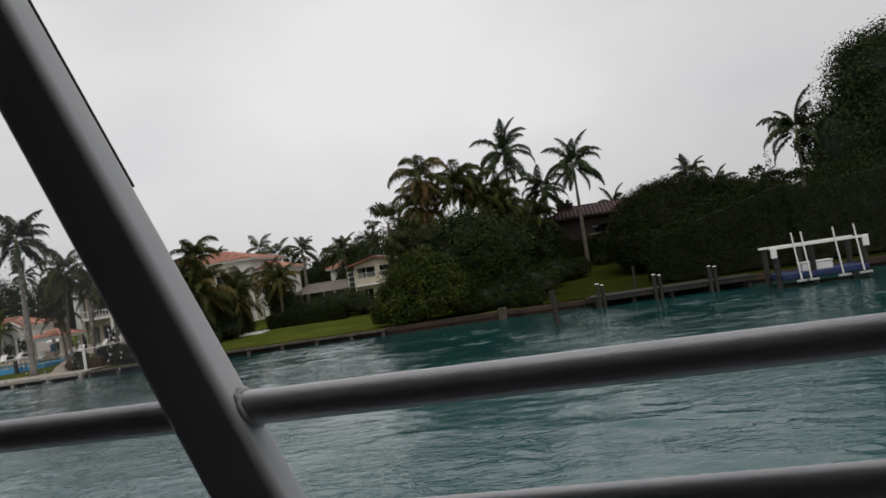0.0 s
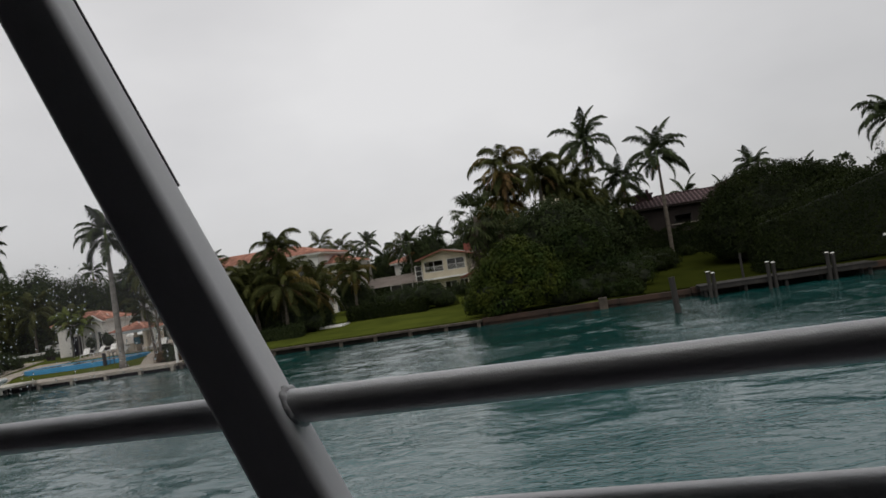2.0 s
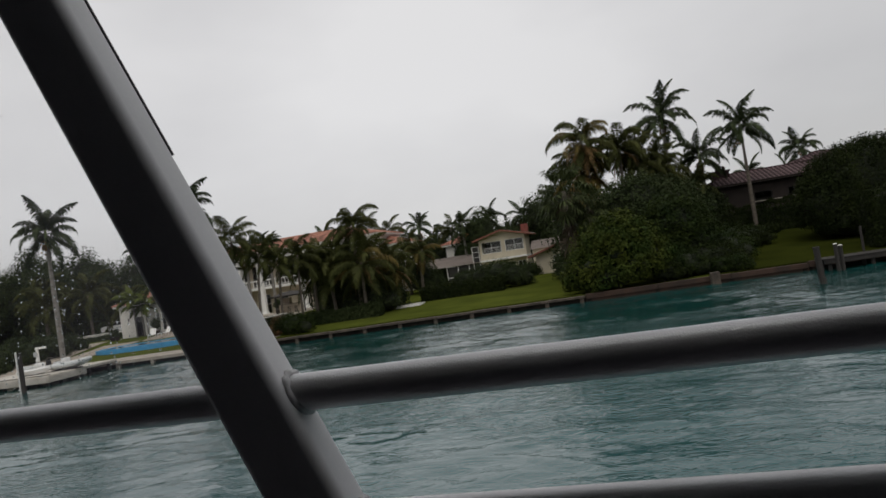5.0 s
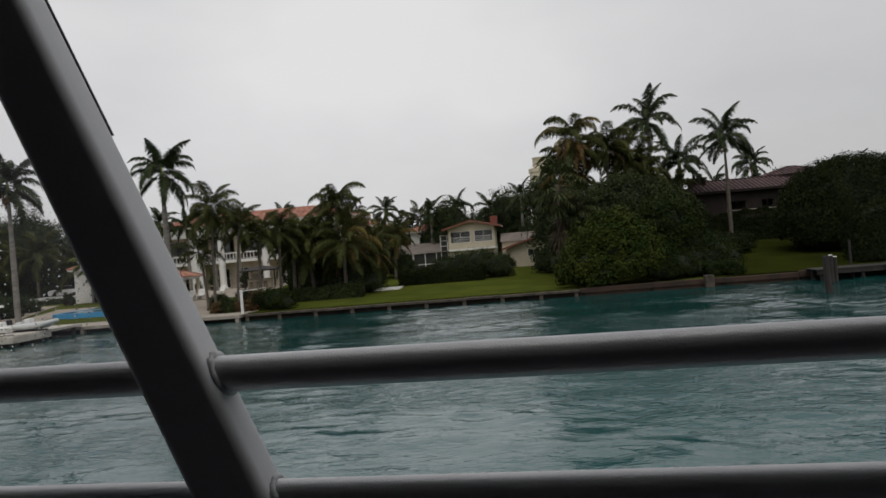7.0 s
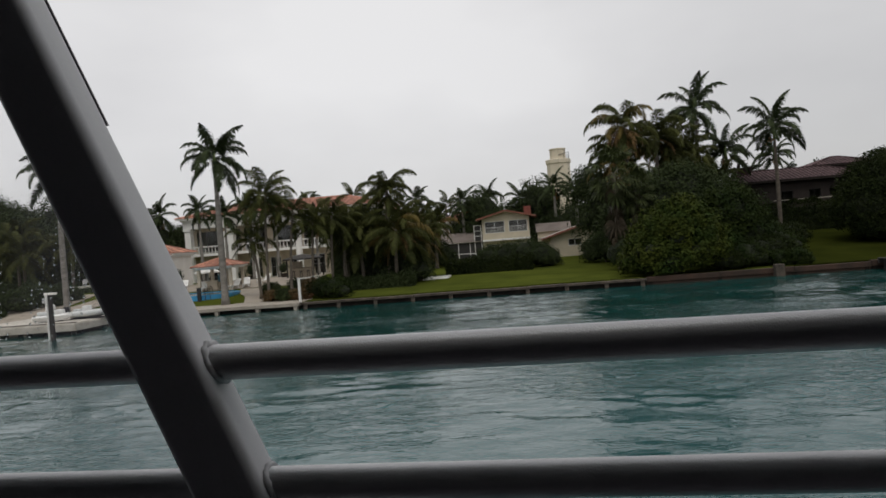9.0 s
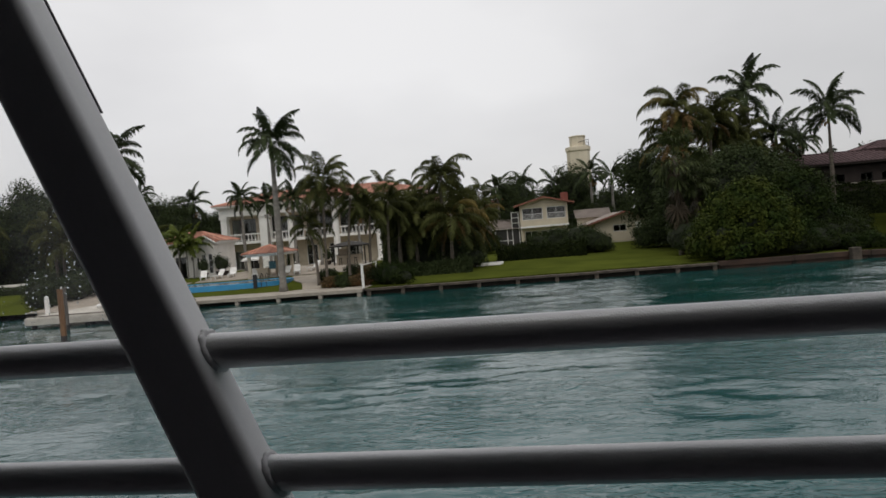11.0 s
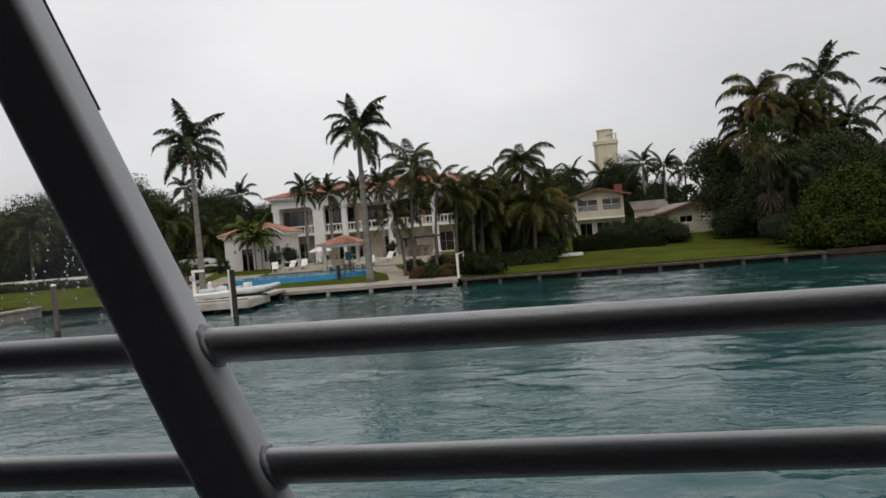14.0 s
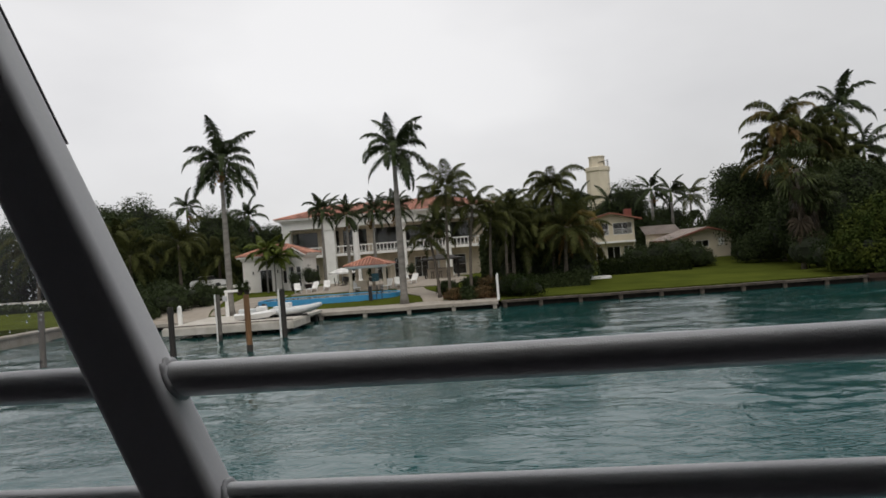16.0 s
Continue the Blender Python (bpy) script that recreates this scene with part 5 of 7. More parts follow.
# ---------------------------------------------------------------- shrubs and trees
tree("sea_grape", 32.6, 3.2, [(0.2, 0, 3.0, 3.7, 2.8, 3.0), (-2.2, -0.5, 1.9, 2.4, 2.3, 2.0), (2.3, -0.4, 2.2, 2.4, 2.4, 2.2), (0.6, -0.8, 4.6, 2.3, 2.0, 1.8), (-0.6, -1.6, 1.2, 3.0, 1.9, 1.4), (-1.5, -0.9, 3.9, 1.5, 1.4, 1.3), (2.4, -0.9, 3.8, 1.4, 1.3, 1.2), (-3.5, -0.7, 1.2, 1.2, 1.3, 1.1), (1.6, -2.2, 1.9, 1.5, 1.2, 1.3), (-1.9, -2.0, 2.2, 1.3, 1.0, 1.1), (0.1, -2.2, 3.2, 1.2, 0.9, 1.0)], 26000, 0.30, M_LEAF_GRAPE, "great rounded sea grape shrub with yellow-green leaves overhanging the water", "shrub", 11, r=0.16, clump=60)
tree("sea_grape", 38.9, 7.0, [(-0.4, 0, 4.2, 3.0, 2.6, 3.0), (0.6, -0.6, 2.4, 2.7, 2.4, 2.3), (-1.4, 0.3, 2.6, 2.8, 2.6, 2.5)], 13000, 0.30, M_LEAF_GRAPE_SHADED, "rounded dark sea grape shrub on the bank", "shrub", 12, r=0.14, clump=60)
tree("shade_tree", 34.5, 15.5, [(0, 0, 5.0, 5.0, 3.5, 4.2), (4.6, 1.0, 5.2, 4.0, 3.2, 4.2), (-3.6, 2.5, 3.6, 3.4, 3.0, 3.4), (1.4, 0, 7.4, 3.4, 2.8, 2.6)], 12000, 0.36, M_LEAF_TREE, "dense dark trees beneath the tall palms", "tree", 13, r=0.25)
tree("shade_tree", 29.6, 25.5, [(0, 0, 5.2, 3.9, 3.2, 4.6), (2.6, -1.5, 3.6, 3.2, 2.8, 3.4), (-1.4, 1.0, 8.4, 3.0, 2.6, 2.6)], 9000, 0.36, M_LEAF_TREE, "dense dark tree beside the cottage", "tree", 14, r=0.25)
tree("shade_tree", 58.5, 15.5, [(0, 0, 4.4, 7.4, 4.6, 4.7), (-4.2, -0.5, 3.0, 3.9, 3.6, 3.4), (4.6, 0.5, 4.4, 4.4, 3.8, 3.8), (-3.4, -2.0, 1.4, 3.6, 2.6, 1.9), (1.5, -2.8, 1.5, 4.0, 2.4, 2.0)], 42000, 0.26, M_LEAF_HEDGE, "broad clipped round tree with a dense dome", "tree", 15, r=0.3, heart=0.76, clump=7)
tree("shade_tree", 84.5, 24, [(0, 0, 12.5, 7.5, 6.0, 8.0), (-5, 0, 9, 5.0, 4.5, 6.0), (3, 1, 18, 5.5, 5, 5.0), (-2.0, -1, 16.5, 4.5, 4.0, 4.6), (-3.5, -2, 4.5, 5.5, 4, 4.0)], 22000, 0.42, M_LEAF_TREE, "huge dark banyan-like tree", "tree", 16, r=0.6, heart=0.78)
hedge(53.6, 66.0, 3.6, 7.4, 1.0, 6.3, 22000, 0.17, M_LEAF_HEDGE, "tall clipped ficus hedge with a sloping top behind the dock", 21, rise=0.27, wavy=0.1)
hedge(65.5, 92, 3.6, 7.4, 1.0, 8.9, 20000, 0.2, M_LEAF_HEDGE, "tall clipped ficus hedge with a sloping top behind the dock", 26, rise=0.1, wavy=0.08)
hedge(11.0, 20.4, 18.5, 20.6, 1.1, 1.6, 9000, 0.17, M_LEAF_HEDGE, "dark clipped hedge on the lawn", 22)
for k, (x, y, rr) in enumerate(((15.6, 23.0, 1.5), (17.8, 22.6, 1.7), (20.0, 22.2, 1.9), (21.6, 21.2, 1.5))):
    tree("shrub", x, y, [(0, 0, rr * 0.85, rr * 1.1, rr, rr * 0.9), (rr * 0.7, 0.1, rr * 0.6, rr * 0.8, rr * 0.8, rr * 0.7)], 2600, 0.2, M_LEAF_TREE, "loose rounded bush behind the clipped hedge", "shrub", 230 + k, r=0.05, heart=0.75, group="hedge bushes")
hedge(0.6, 8.6, 9.4, 11.0, 0.75, 1.2, 8000, 0.2, M_LEAF_TREE, "low planting bed under the coconut palms", 24)
hedge(41.5, 60.0, 27.2, 29.4, 2.4, 3.9, 16000, 0.2, M_LEAF_HEDGE, "dark hedge before the tiled house", 25)
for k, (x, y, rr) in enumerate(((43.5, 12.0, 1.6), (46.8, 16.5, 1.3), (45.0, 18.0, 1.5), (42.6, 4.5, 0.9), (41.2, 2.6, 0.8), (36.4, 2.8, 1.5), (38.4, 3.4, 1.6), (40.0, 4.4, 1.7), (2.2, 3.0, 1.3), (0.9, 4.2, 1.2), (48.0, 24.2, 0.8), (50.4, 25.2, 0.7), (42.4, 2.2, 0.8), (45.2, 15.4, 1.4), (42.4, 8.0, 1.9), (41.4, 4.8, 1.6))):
    tree("shrub", x, y, [(0, 0, rr * 0.75, rr * 1.2, rr, rr * 0.8), (rr * 0.7, -0.2, rr * 0.5, rr * 0.8, rr * 0.7, rr * 0.55)], 1500, 0.2, M_LEAF_HEDGE if k % 2 else M_LEAF_GRAPE_SHADED, "rounded garden shrub on the lawn", "shrub", 40 + k, r=0.05, heart=0.7)

tree("shade_tree", 2.6, 16.4, [(0, 0, 3.4, 2.4, 2.2, 3.2), (0.6, 0, 6.2, 2.2, 2.0, 2.2), (-1.0, 0.4, 5.0, 1.8, 1.8, 2.0)], 6000, 0.3, M_LEAF_TREE, "dense dark tree behind the garden border", "tree", 18, r=0.16)
tree("shrub", 28.6, 21.4, [(0, 0, 1.5, 2.4, 1.8, 1.7), (1.6, 0.3, 1.2, 1.6, 1.5, 1.4), (-1.4, 0.2, 1.1, 1.4, 1.4, 1.3)], 4200, 0.26, M_LEAF_TREE, "broad dark shrub at the foot of the tall trees", "shrub", 19, r=0.08)
# woods behind
woods = []
back_rng = random.Random(9)
for k in range(4):
    bl = [(back_rng.uniform(-3, 3), back_rng.uniform(-2, 2), back_rng.uniform(4, 9), back_rng.uniform(3, 4.6), back_rng.uniform(2.5, 3.5), back_rng.uniform(2.6, 4)) for _ in range(5)] + [(0, 0, 3.5, 4.5, 3, 3.5)]
    t = tree("background_tree", -62 + 7 * k, 40 + 2 * (k % 2), bl, 13000, 0.32, M_LEAF_TREE, "dark dense tree in the woods behind the gardens", "tree", 60 + k, r=0.25, group="background trees")
    woods.append(t)
spots = [(-58, 42, 1.25), (-64, 36, 1.1), (-54, 50, 1.3), (-40, 52, 1.0), (-36, 58, 0.95), (-72, 44, 1.3), (-80, 40, 1.3), (-66, 52, 1.4), (-88, 46, 1.5)]
spots += [(-30 + 8.5 * i, 66 + 5 * math.sin(i * 2.1), (0.74 if 6 < i < 13 else 0.95) + 0.1 * math.sin(i * 1.3)) for i in range(16)]
spots += [(26, 60, 0.62), (34, 52, 0.66), (39, 44, 0.95), (22, 66, 0.68), (62, 46, 0.66), (70, 44, 0.7), (96, 30, 1.5), (100, 50, 1.5)]
for i, (x, y, s) in enumerate(spots):
    copy_thing(woods[i % 4], Matrix.Translation((x, y, ground_z(x, y) - 0.05)) @ Matrix.Rotation(i * 1.7, 4, "Z") @ Matrix.Diagonal((s, s, s, 1)))
for x, y, h in ((2.0, 60, 14.4), (6.5, 66, 13.8), (10, 58, 13.2), (14, 62, 14.0), (19.5, 66, 13.6), (25, 58, 14.6), (28.5, 60, 14.0), (33, 66, 14.2), (37.5, 60, 14.4), (42, 62, 15.4), (-12, 75, 17.2), (-20, 72, 15.8), (-28, 60, 15.2), (-38, 50, 14.8), (-52, 60, 17.8), (-6, 70, 15.5), (56, 60, 13.6), (62, 62, 13.2), (47, 54, 13.0)):
    palm("royal" if int(x) % 3 else "coco", x, y, h, "distant palm above the woods", spread=0.95, group="distant palms", n=14)
for x, y, h in ((-40.5, 30, 11.5), (-46, 28, 10.5), (-50.5, 33, 12.5), (-36.5, 33, 9.5), (-57, 26, 12.0)):
    palm("coco", x, y, h, "coconut palm at the edge of the dark wood", spread=1.1)


# ---------------------------------------------------------------- the villa's wing and the small house behind
def villa_wing():
    g = 1.6
    v = thing("villa_wing", -0.8, 46, g - 0.6, "white flat-corniced wing with low terracotta roof", "house")
    up = [(-2.6, -1.4, 4.6, 6.4), (0.4, 1.6, 4.6, 6.4), (2.2, 2.9, 4.6, 6.4)]
    low = [(-2.8, -1.6, 0.1, 2.6), (-0.9, 0.3, 0.1, 2.6), (1.0, 2.2, 0.1, 2.6)]
    bm = bmesh.new()
    pierced(bm, -3.0, 3.6, 0, 7.6, 0, 0.3, up + low)
    box(bm, 3.3, 3.6, 0.301, 9, 0, 7.6)
    box(bm, -3.0, 3.299, 8.7, 9, 0, 7.6)
    part("wall", bm, M_STUCCO, v)
    part("interior", boxed(-2.9, 3.2, 3.5, 3.6, 0, 7.5), M_ROOM, v)
    part("cornice", boxed(-3.2, 3.9, -0.3, 9.3, 7.601, 8.2), M_TRIM, v)
    for h in up + low:
        window(v, *h, 0.15, bars=1, frame_mat=M_FRAME_DARK)
    hip_roof(v, -4.0, 4.4, -0.7, 9.7, 8.4, 1.4, M_TILE, fascia=0.2)
    return v


villa_wing()


def small_house():
    g = 1.6
    v = thing("small_house", 8.6, 63, g, "small white house with orange tile roof among the trees", "house")
    bm = bmesh.new()
    pierced(bm, -3.0, 3.0, 0, 6.4, 0, 0.3, [(-1.5, 0.2, 3.9, 5.4)])
    box(bm, -3.0, -2.7, 0.301, 6, 0, 6.4)
    box(bm, 2.7, 3.0, 0.301, 6, 0, 6.4)
    box(bm, -2.699, 2.699, 5.7, 6, 0, 6.4)
    part("wall", bm, M_STUCCO, v)
    window(v, -1.5, 0.2, 3.9, 5.4, 0.15, bars=1, frame_mat=M_FRAME_DARK)
    hip_roof(v, -3.7, 3.7, -0.7, 6.7, 6.7, 1.3, M_TILE, fascia=0.28)
    return v


small_house()


# ---------------------------------------------------------------- pool terrace
def loft(name, ys, left, right, nx, lift, mat, label, category):
    """A paved strip that follows the ground between two edges x = left(y), right(y)."""
    bm = bmesh.new()
    rows = []
    for y in ys:
        a, b = left(y), right(y)
        rows.append([bm.verts.new((a + (b - a) * k / nx, y, ground_z(a + (b - a) * k / nx, y) + lift)) for k in range(nx + 1)])
    for r0, r1 in zip(rows, rows[1:]):
        for k in range(nx):
            bm.faces.new((r0[k], r0[k + 1], r1[k + 1], r1[k]))
    g = bmesh.ops.extrude_face_region(bm, geom=list(bm.faces))
    for e in g["geom"]:
        if isinstance(e, bmesh.types.BMVert):
            e.co.z += 0.06
    return tagged(link(name, bm, mat), label, category, kind="structure")


loft("pavement", [13.2 + 1.0 * i for i in range(30)], lambda y: -21.4 + 0.02 * (y - 13), lambda y: -4.6 - 1.2 * math.sin(y * 0.25), 14, 0.02, M_PAVING, "pale stone paving between the pool and the villa", "paving")
loft("pavement", [1.95 + 0.75 * i for i in range(15)], lambda y: -6.6 - 0.35 * (y - 1.9) * smooth01((y - 2) / 8), lambda y: -4.9 - 0.25 * (y - 1.9) * smooth01((y - 3) / 8), 3, 0.025, M_PAVING, "pale stone path from the quay to the terrace", "path")
loft("pavement", [4.45 + 0.7 * i for i in range(14)], lambda y: -26.6, lambda y: -22.9 + 0.12 * (y - 4.4), 4, 0.03, M_PAVING, "pale stone paving beside the pool", "paving")
loft("pavement", [-0.0 + 1.0 * i for i in range(19)], lambda y: -31.5 - 0.25 * y, lambda y: -25.8 - 0.2 * y, 6, 0.03, M_PAVING, "pale paved ramp from the dock into the garden", "paving")


def pool():
    v = thing("swimming_pool", -16.2, 8.8, 0.85, "raised swimming pool with bright blue tiled edge", "swimming pool")
    out = []
    for i in range(48):
        a = 2 * math.pi * i / 48
        c, s = math.cos(a), math.sin(a)
        out.append((math.copysign(abs(c) ** 0.45, c) * 6.9, math.copysign(abs(s) ** 0.6, s) * 3.1))
    bm = bmesh.new()
    prof = ((1.0, 0.0), (1.0, 0.66), (0.965, 0.68), (0.955, 0.60), (0.95, 0.3))
    rows = [[bm.verts.new((x * k, y * k, z)) for x, y in out] for k, z in prof]
    for a, b in zip(rows, rows[1:]):
        for k in range(48):
            bm.faces.new((a[k], a[(k + 1) % 48], b[(k + 1) % 48], b[k]))
    part("pool_edge", bm, M_POOL, v)
    bm = bmesh.new()
    bm.faces.new([bm.verts.new((x * 0.953, y * 0.953, 0.64)) for x, y in out])
    part("pool_water", bm, M_POOL_WATER, v)
    bm = bmesh.new()
    for x in (5.0, 5.5):
        tube(bm, [(x, -3.05, 0.1), (x, -3.05, 1.35), (x, -2.75, 1.5), (x, -2.45, 1.35), (x, -2.4, 0.5)], 0.035, seg=8)
    part("ladder", bm, M_FRAME_DARK, v)
    part("spout_post", boxed(4.3, 4.62, -3.3, -3.05, 0.05, 1.45, bevel=0.02), M_BLACK, v)
    return v


pool()


def lounger(x, y, turn, back=50):
    v = thing("sun_lounger", x, y, ground_z(x, y) + 0.08, "white slatted sun lounger with raised back beside the pool", "lounger", "pool loungers", turn)
    bm = bmesh.new()
    box(bm, -0.34, 0.34, -0.6, 0.75, 0.32, 0.40, bevel=0.02)
    part("seat", bm, M_WHITE_GLOSS, v)
    m = Matrix.Translation((0, 0.75, 0.36)) @ Matrix.Rotation(radians(back), 4, "X")
    part("backrest", boxed(-0.34, 0.34, 0, 0.85, -0.04, 0.05, m, 0.02), M_CANVAS, v)
    for lx in (-0.29, 0.29):
        for ly in (-0.5, 0.65):
            part("leg", boxed(lx - 0.03, lx + 0.03, ly - 0.03, ly + 0.03, 0, 0.318), M_WHITE_GLOSS, v)
    return v


first = lounger(-21.0, 14.6, 20)
for x, y, a in ((-19.7, 14.9, -15), (-18.2, 15.6, 10), (-14.5, 12.9, 25), (-11.4, 13.0, -10), (-10.2, 13.8, 15), (-9.2, 16.0, -20)):
    copy_thing(first, pose(x, y, ground_z(x, y) + 0.08, 0, 0, a))


def parasol(x, y, h, r):
    v = thing("parasol", x, y, ground_z(x, y) + 0.08, "open white canvas parasol on a pole", "parasol")
    bm = bmesh.new()
    n = 8
    top = bm.verts.new((0, 0, h))
    mid = [bm.verts.new((0.55 * r * math.cos(2 * math.pi * k / n), 0.55 * r * math.sin(2 * math.pi * k / n), h - 0.22)) for k in range(n)]
    rim = [bm.verts.new((r * math.cos(2 * math.pi * k / n), r * math.sin(2 * math.pi * k / n), h - 0.5)) for k in range(n)]
    low = [bm.verts.new((r * math.cos(2 * math.pi * k / n), r * math.sin(2 * math.pi * k / n), h - 0.66)) for k in range(n)]
    for k in range(n):
        j = (k + 1) % n
        bm.faces.new((top, mid[k], mid[j]))
        bm.faces.new((mid[k], rim[k], rim[j], mid[j]))
        bm.faces.new((rim[k], low[k], low[j], rim[j]))
    part("canopy", bm, M_CANVAS, v)
    part("pole", tube(bmesh.new(), [(0, 0, 0), (0, 0, h + 0.1)], 0.035, seg=8), M_STEEL, v)
    part("base", lathe([(0.35, 0), (0.33, 0.08), (0.1, 0.12)], seg=12), M_CAP, v)
    bm = bmesh.new()
    for k in range(n):
        a = 2 * math.pi * k / n
        tube(bm, [(0, 0, h - 0.05), (r * 0.98 * math.cos(a), r * 0.98 * math.sin(a), h - 0.52)], 0.014, seg=5)
    part("rib_frame", bm, M_STEEL, v)
    return v


parasol(-17.5, 20.6, 2.0, 1.55)


def patio_set(x, y):
    z = ground_z(x, y) + 0.08
    t = thing("patio_table", x, y, z, "dark round patio table under the parasol", "table")
    part("tabletop", lathe([(0.6, 0.70), (0.62, 0.72), (0.6, 0.75)], seg=16), M_FRAME_DARK, t)
    for a in range(4):
        c = (0.42 * math.cos(a * 1.571 + 0.6), 0.42 * math.sin(a * 1.571 + 0.6))
        part("leg", boxed(c[0] - 0.03, c[0] + 0.03, c[1] - 0.03, c[1] + 0.03, 0, 0.699), M_FRAME_DARK, t)
    one = None
    for a in (20, 110, 200, 290):
        m = pose(x + 1.05 * math.cos(radians(a)), y + 1.05 * math.sin(radians(a)), z, 0, 0, a + 90)
        if one is None:
            one = thing("patio_chair", 0, 0, 0, "dark metal patio chair at the round table", "chair", "patio chairs")
            one.matrix_basis = m
            part("seat", boxed(-0.24, 0.24, -0.24, 0.24, 0.42, 0.46, bevel=0.015), M_FRAME_DARK, one)
            part("backrest", boxed(-0.24, 0.24, -0.27, -0.23, 0.461, 0.95, bevel=0.015), M_FRAME_DARK, one)
            for lx in (-0.2, 0.2):
                for ly in (-0.2, 0.2):
                    part("leg", boxed(lx - 0.02, lx + 0.02, ly - 0.02, ly + 0.02, 0, 0.419), M_FRAME_DARK, one)
        else:
            copy_thing(one, m)


patio_set(-17.4, 21.8)


def potted(x, y, h, r, kind):
    v = thing("potted_plant", x, y, ground_z(x, y) + 0.07, "dark clipped shrub in a terracotta pot" if kind else "dark pointed conifer in a pot", "potted plant", "potted plants")
    part("pot", lathe([(r * 0.55, 0), (r * 0.8, 0.45), (r * 0.88, 0.5), (r * 0.7, 0.5), (r * 0.66, 0.42)], seg=12), M_DARK_WALL, v)
    if kind:
        bl = [(0, 0, 0.5 + h * 0.5, r, r, h * 0.55)]
    else:
        bl = [(0, 0, 0.6 + h * k / 5, r * (1 - k / 5.5), r * (1 - k / 5.5), h * 0.16) for k in range(5)]
    o = new("foliage", leaf_cloud("foliage", bl, 700, 0.14, M_LEAF_TREE, int(100 + x * 10) % 997))
    o.parent = v
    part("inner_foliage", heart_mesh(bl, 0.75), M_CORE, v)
    return v


for x, y, h, r, k in ((-22.2, 17.6, 1.4, 0.55, 1), (-21.0, 19.0, 1.9, 0.6, 1), (-20.3, 18.6, 1.5, 0.7, 1), (-28.4, 17.6, 1.0, 0.45, 0), (-27.5, 17.3, 0.9, 0.4, 0), (-12.0, 17.5, 1.5, 0.45, 0), (-15.8, 30.0, 1.4, 0.6, 1), (-10.4, 27.0, 1.3, 0.55, 1)):
    potted(x, y, h, r, k)


def outdoor_bar():
    x, y = -6.4, 22.5
    v = thing("outdoor_bar", x, y, ground_z(x, y) + 0.05, "beige stone outdoor bar under a dark thatched canopy", "bar counter")
    part("counter", boxed(-1.6, 1.3, -0.4, 0.4, 0, 1.1, bevel=0.03), M_STONE, v)
    part("countertop", boxed(-1.7, 1.4, -0.5, 0.5, 1.102, 1.18, bevel=0.015), M_PAVING, v)
    part("oven", boxed(-1.5, -0.5, 0.42, 1.3, 0, 1.9, bevel=0.05), M_STONE, v)
    for px in (-1.8, 1.9):
        for py in (-0.7, 1.6):
            part("post", boxed(px - 0.07, px + 0.07, py - 0.07, py + 0.07, 0, 2.2), M_PILE_DARK, v)
    part("canopy", lathe([(2.5, 2.1), (2.55, 2.25), (1.3, 2.55), (0.1, 2.75)], seg=10), M_PILE_DARK, v)
    return v


outdoor_bar()


def stool(x, y):
    v = thing("bar_stool", x, y, ground_z(x, y) + 0.08, "dark bar stool at the stone counter", "stool", "bar stools")
    part("seat", lathe([(0.2, 0.72), (0.22, 0.75), (0.2, 0.79)], seg=12), M_FRAME_DARK, v)
    for k in range(4):
        a = k * 1.571 + 0.78
        part("leg", tube(bmesh.new(), [(0.22 * math.cos(a), 0.22 * math.sin(a), 0), (0.12 * math.cos(a), 0.12 * math.sin(a), 0.72)], 0.02, seg=6), M_FRAME_DARK, v)
    return v


for x in (-7.4, -6.5, -5.6):
    stool(x, 21.6)

# towel hanging in the gazebo
t = thing("towel", -12.4, 12.6, 1.55, "teal towel hanging over a rack by the gazebo", "towel")
bm = bmesh.new()
for k in range(6):
    box(bm, -0.35 + 0.12 * k, -0.24 + 0.12 * k, -0.03 + 0.02 * (k % 2), 0.03 + 0.02 * (k % 2), 0.95, 1.75)
part("cloth", bm, M_TEAL, t)
part("rack", tube(bmesh.new(), [(-0.45, 0, 0), (-0.45, 0, 1.76), (0.45, 0, 1.76), (0.45, 0, 0)], 0.025, seg=6), M_FRAME_DARK, t)


# white boundary fence end on the sea wall
def boundary_fence():
    v = thing("boundary_fence", 0.0, 0.2, 0.6, "white painted boundary post with a rail running inland", "fence")
    bm = bmesh.new()
    box(bm, -0.10, 0.10, -0.10, 0.10, 0, 2.05, bevel=0.015)
    box(bm, -0.13, 0.13, -0.13, 0.13, 2.051, 2.12, bevel=0.02)
    part("post", bm, M_TRIM, v)
    part("rail", boxed(-0.035, 0.035, 0.131, 5.9, 1.97, 2.05), M_TRIM, v)
    part("post", boxed(-0.06, 0.06, 5.901, 6.02, 0.2, 2.05), M_TRIM, v)
    bm = bmesh.new()
    for k in range(5):
        box(bm, -0.006, 0.006, 0.131, 5.9, 0.35 + 0.33 * k, 0.362 + 0.33 * k)
    tagged(part("wire", bm, M_FRAME_DARK, v), kind="stuff")
    return v


boundary_fence()


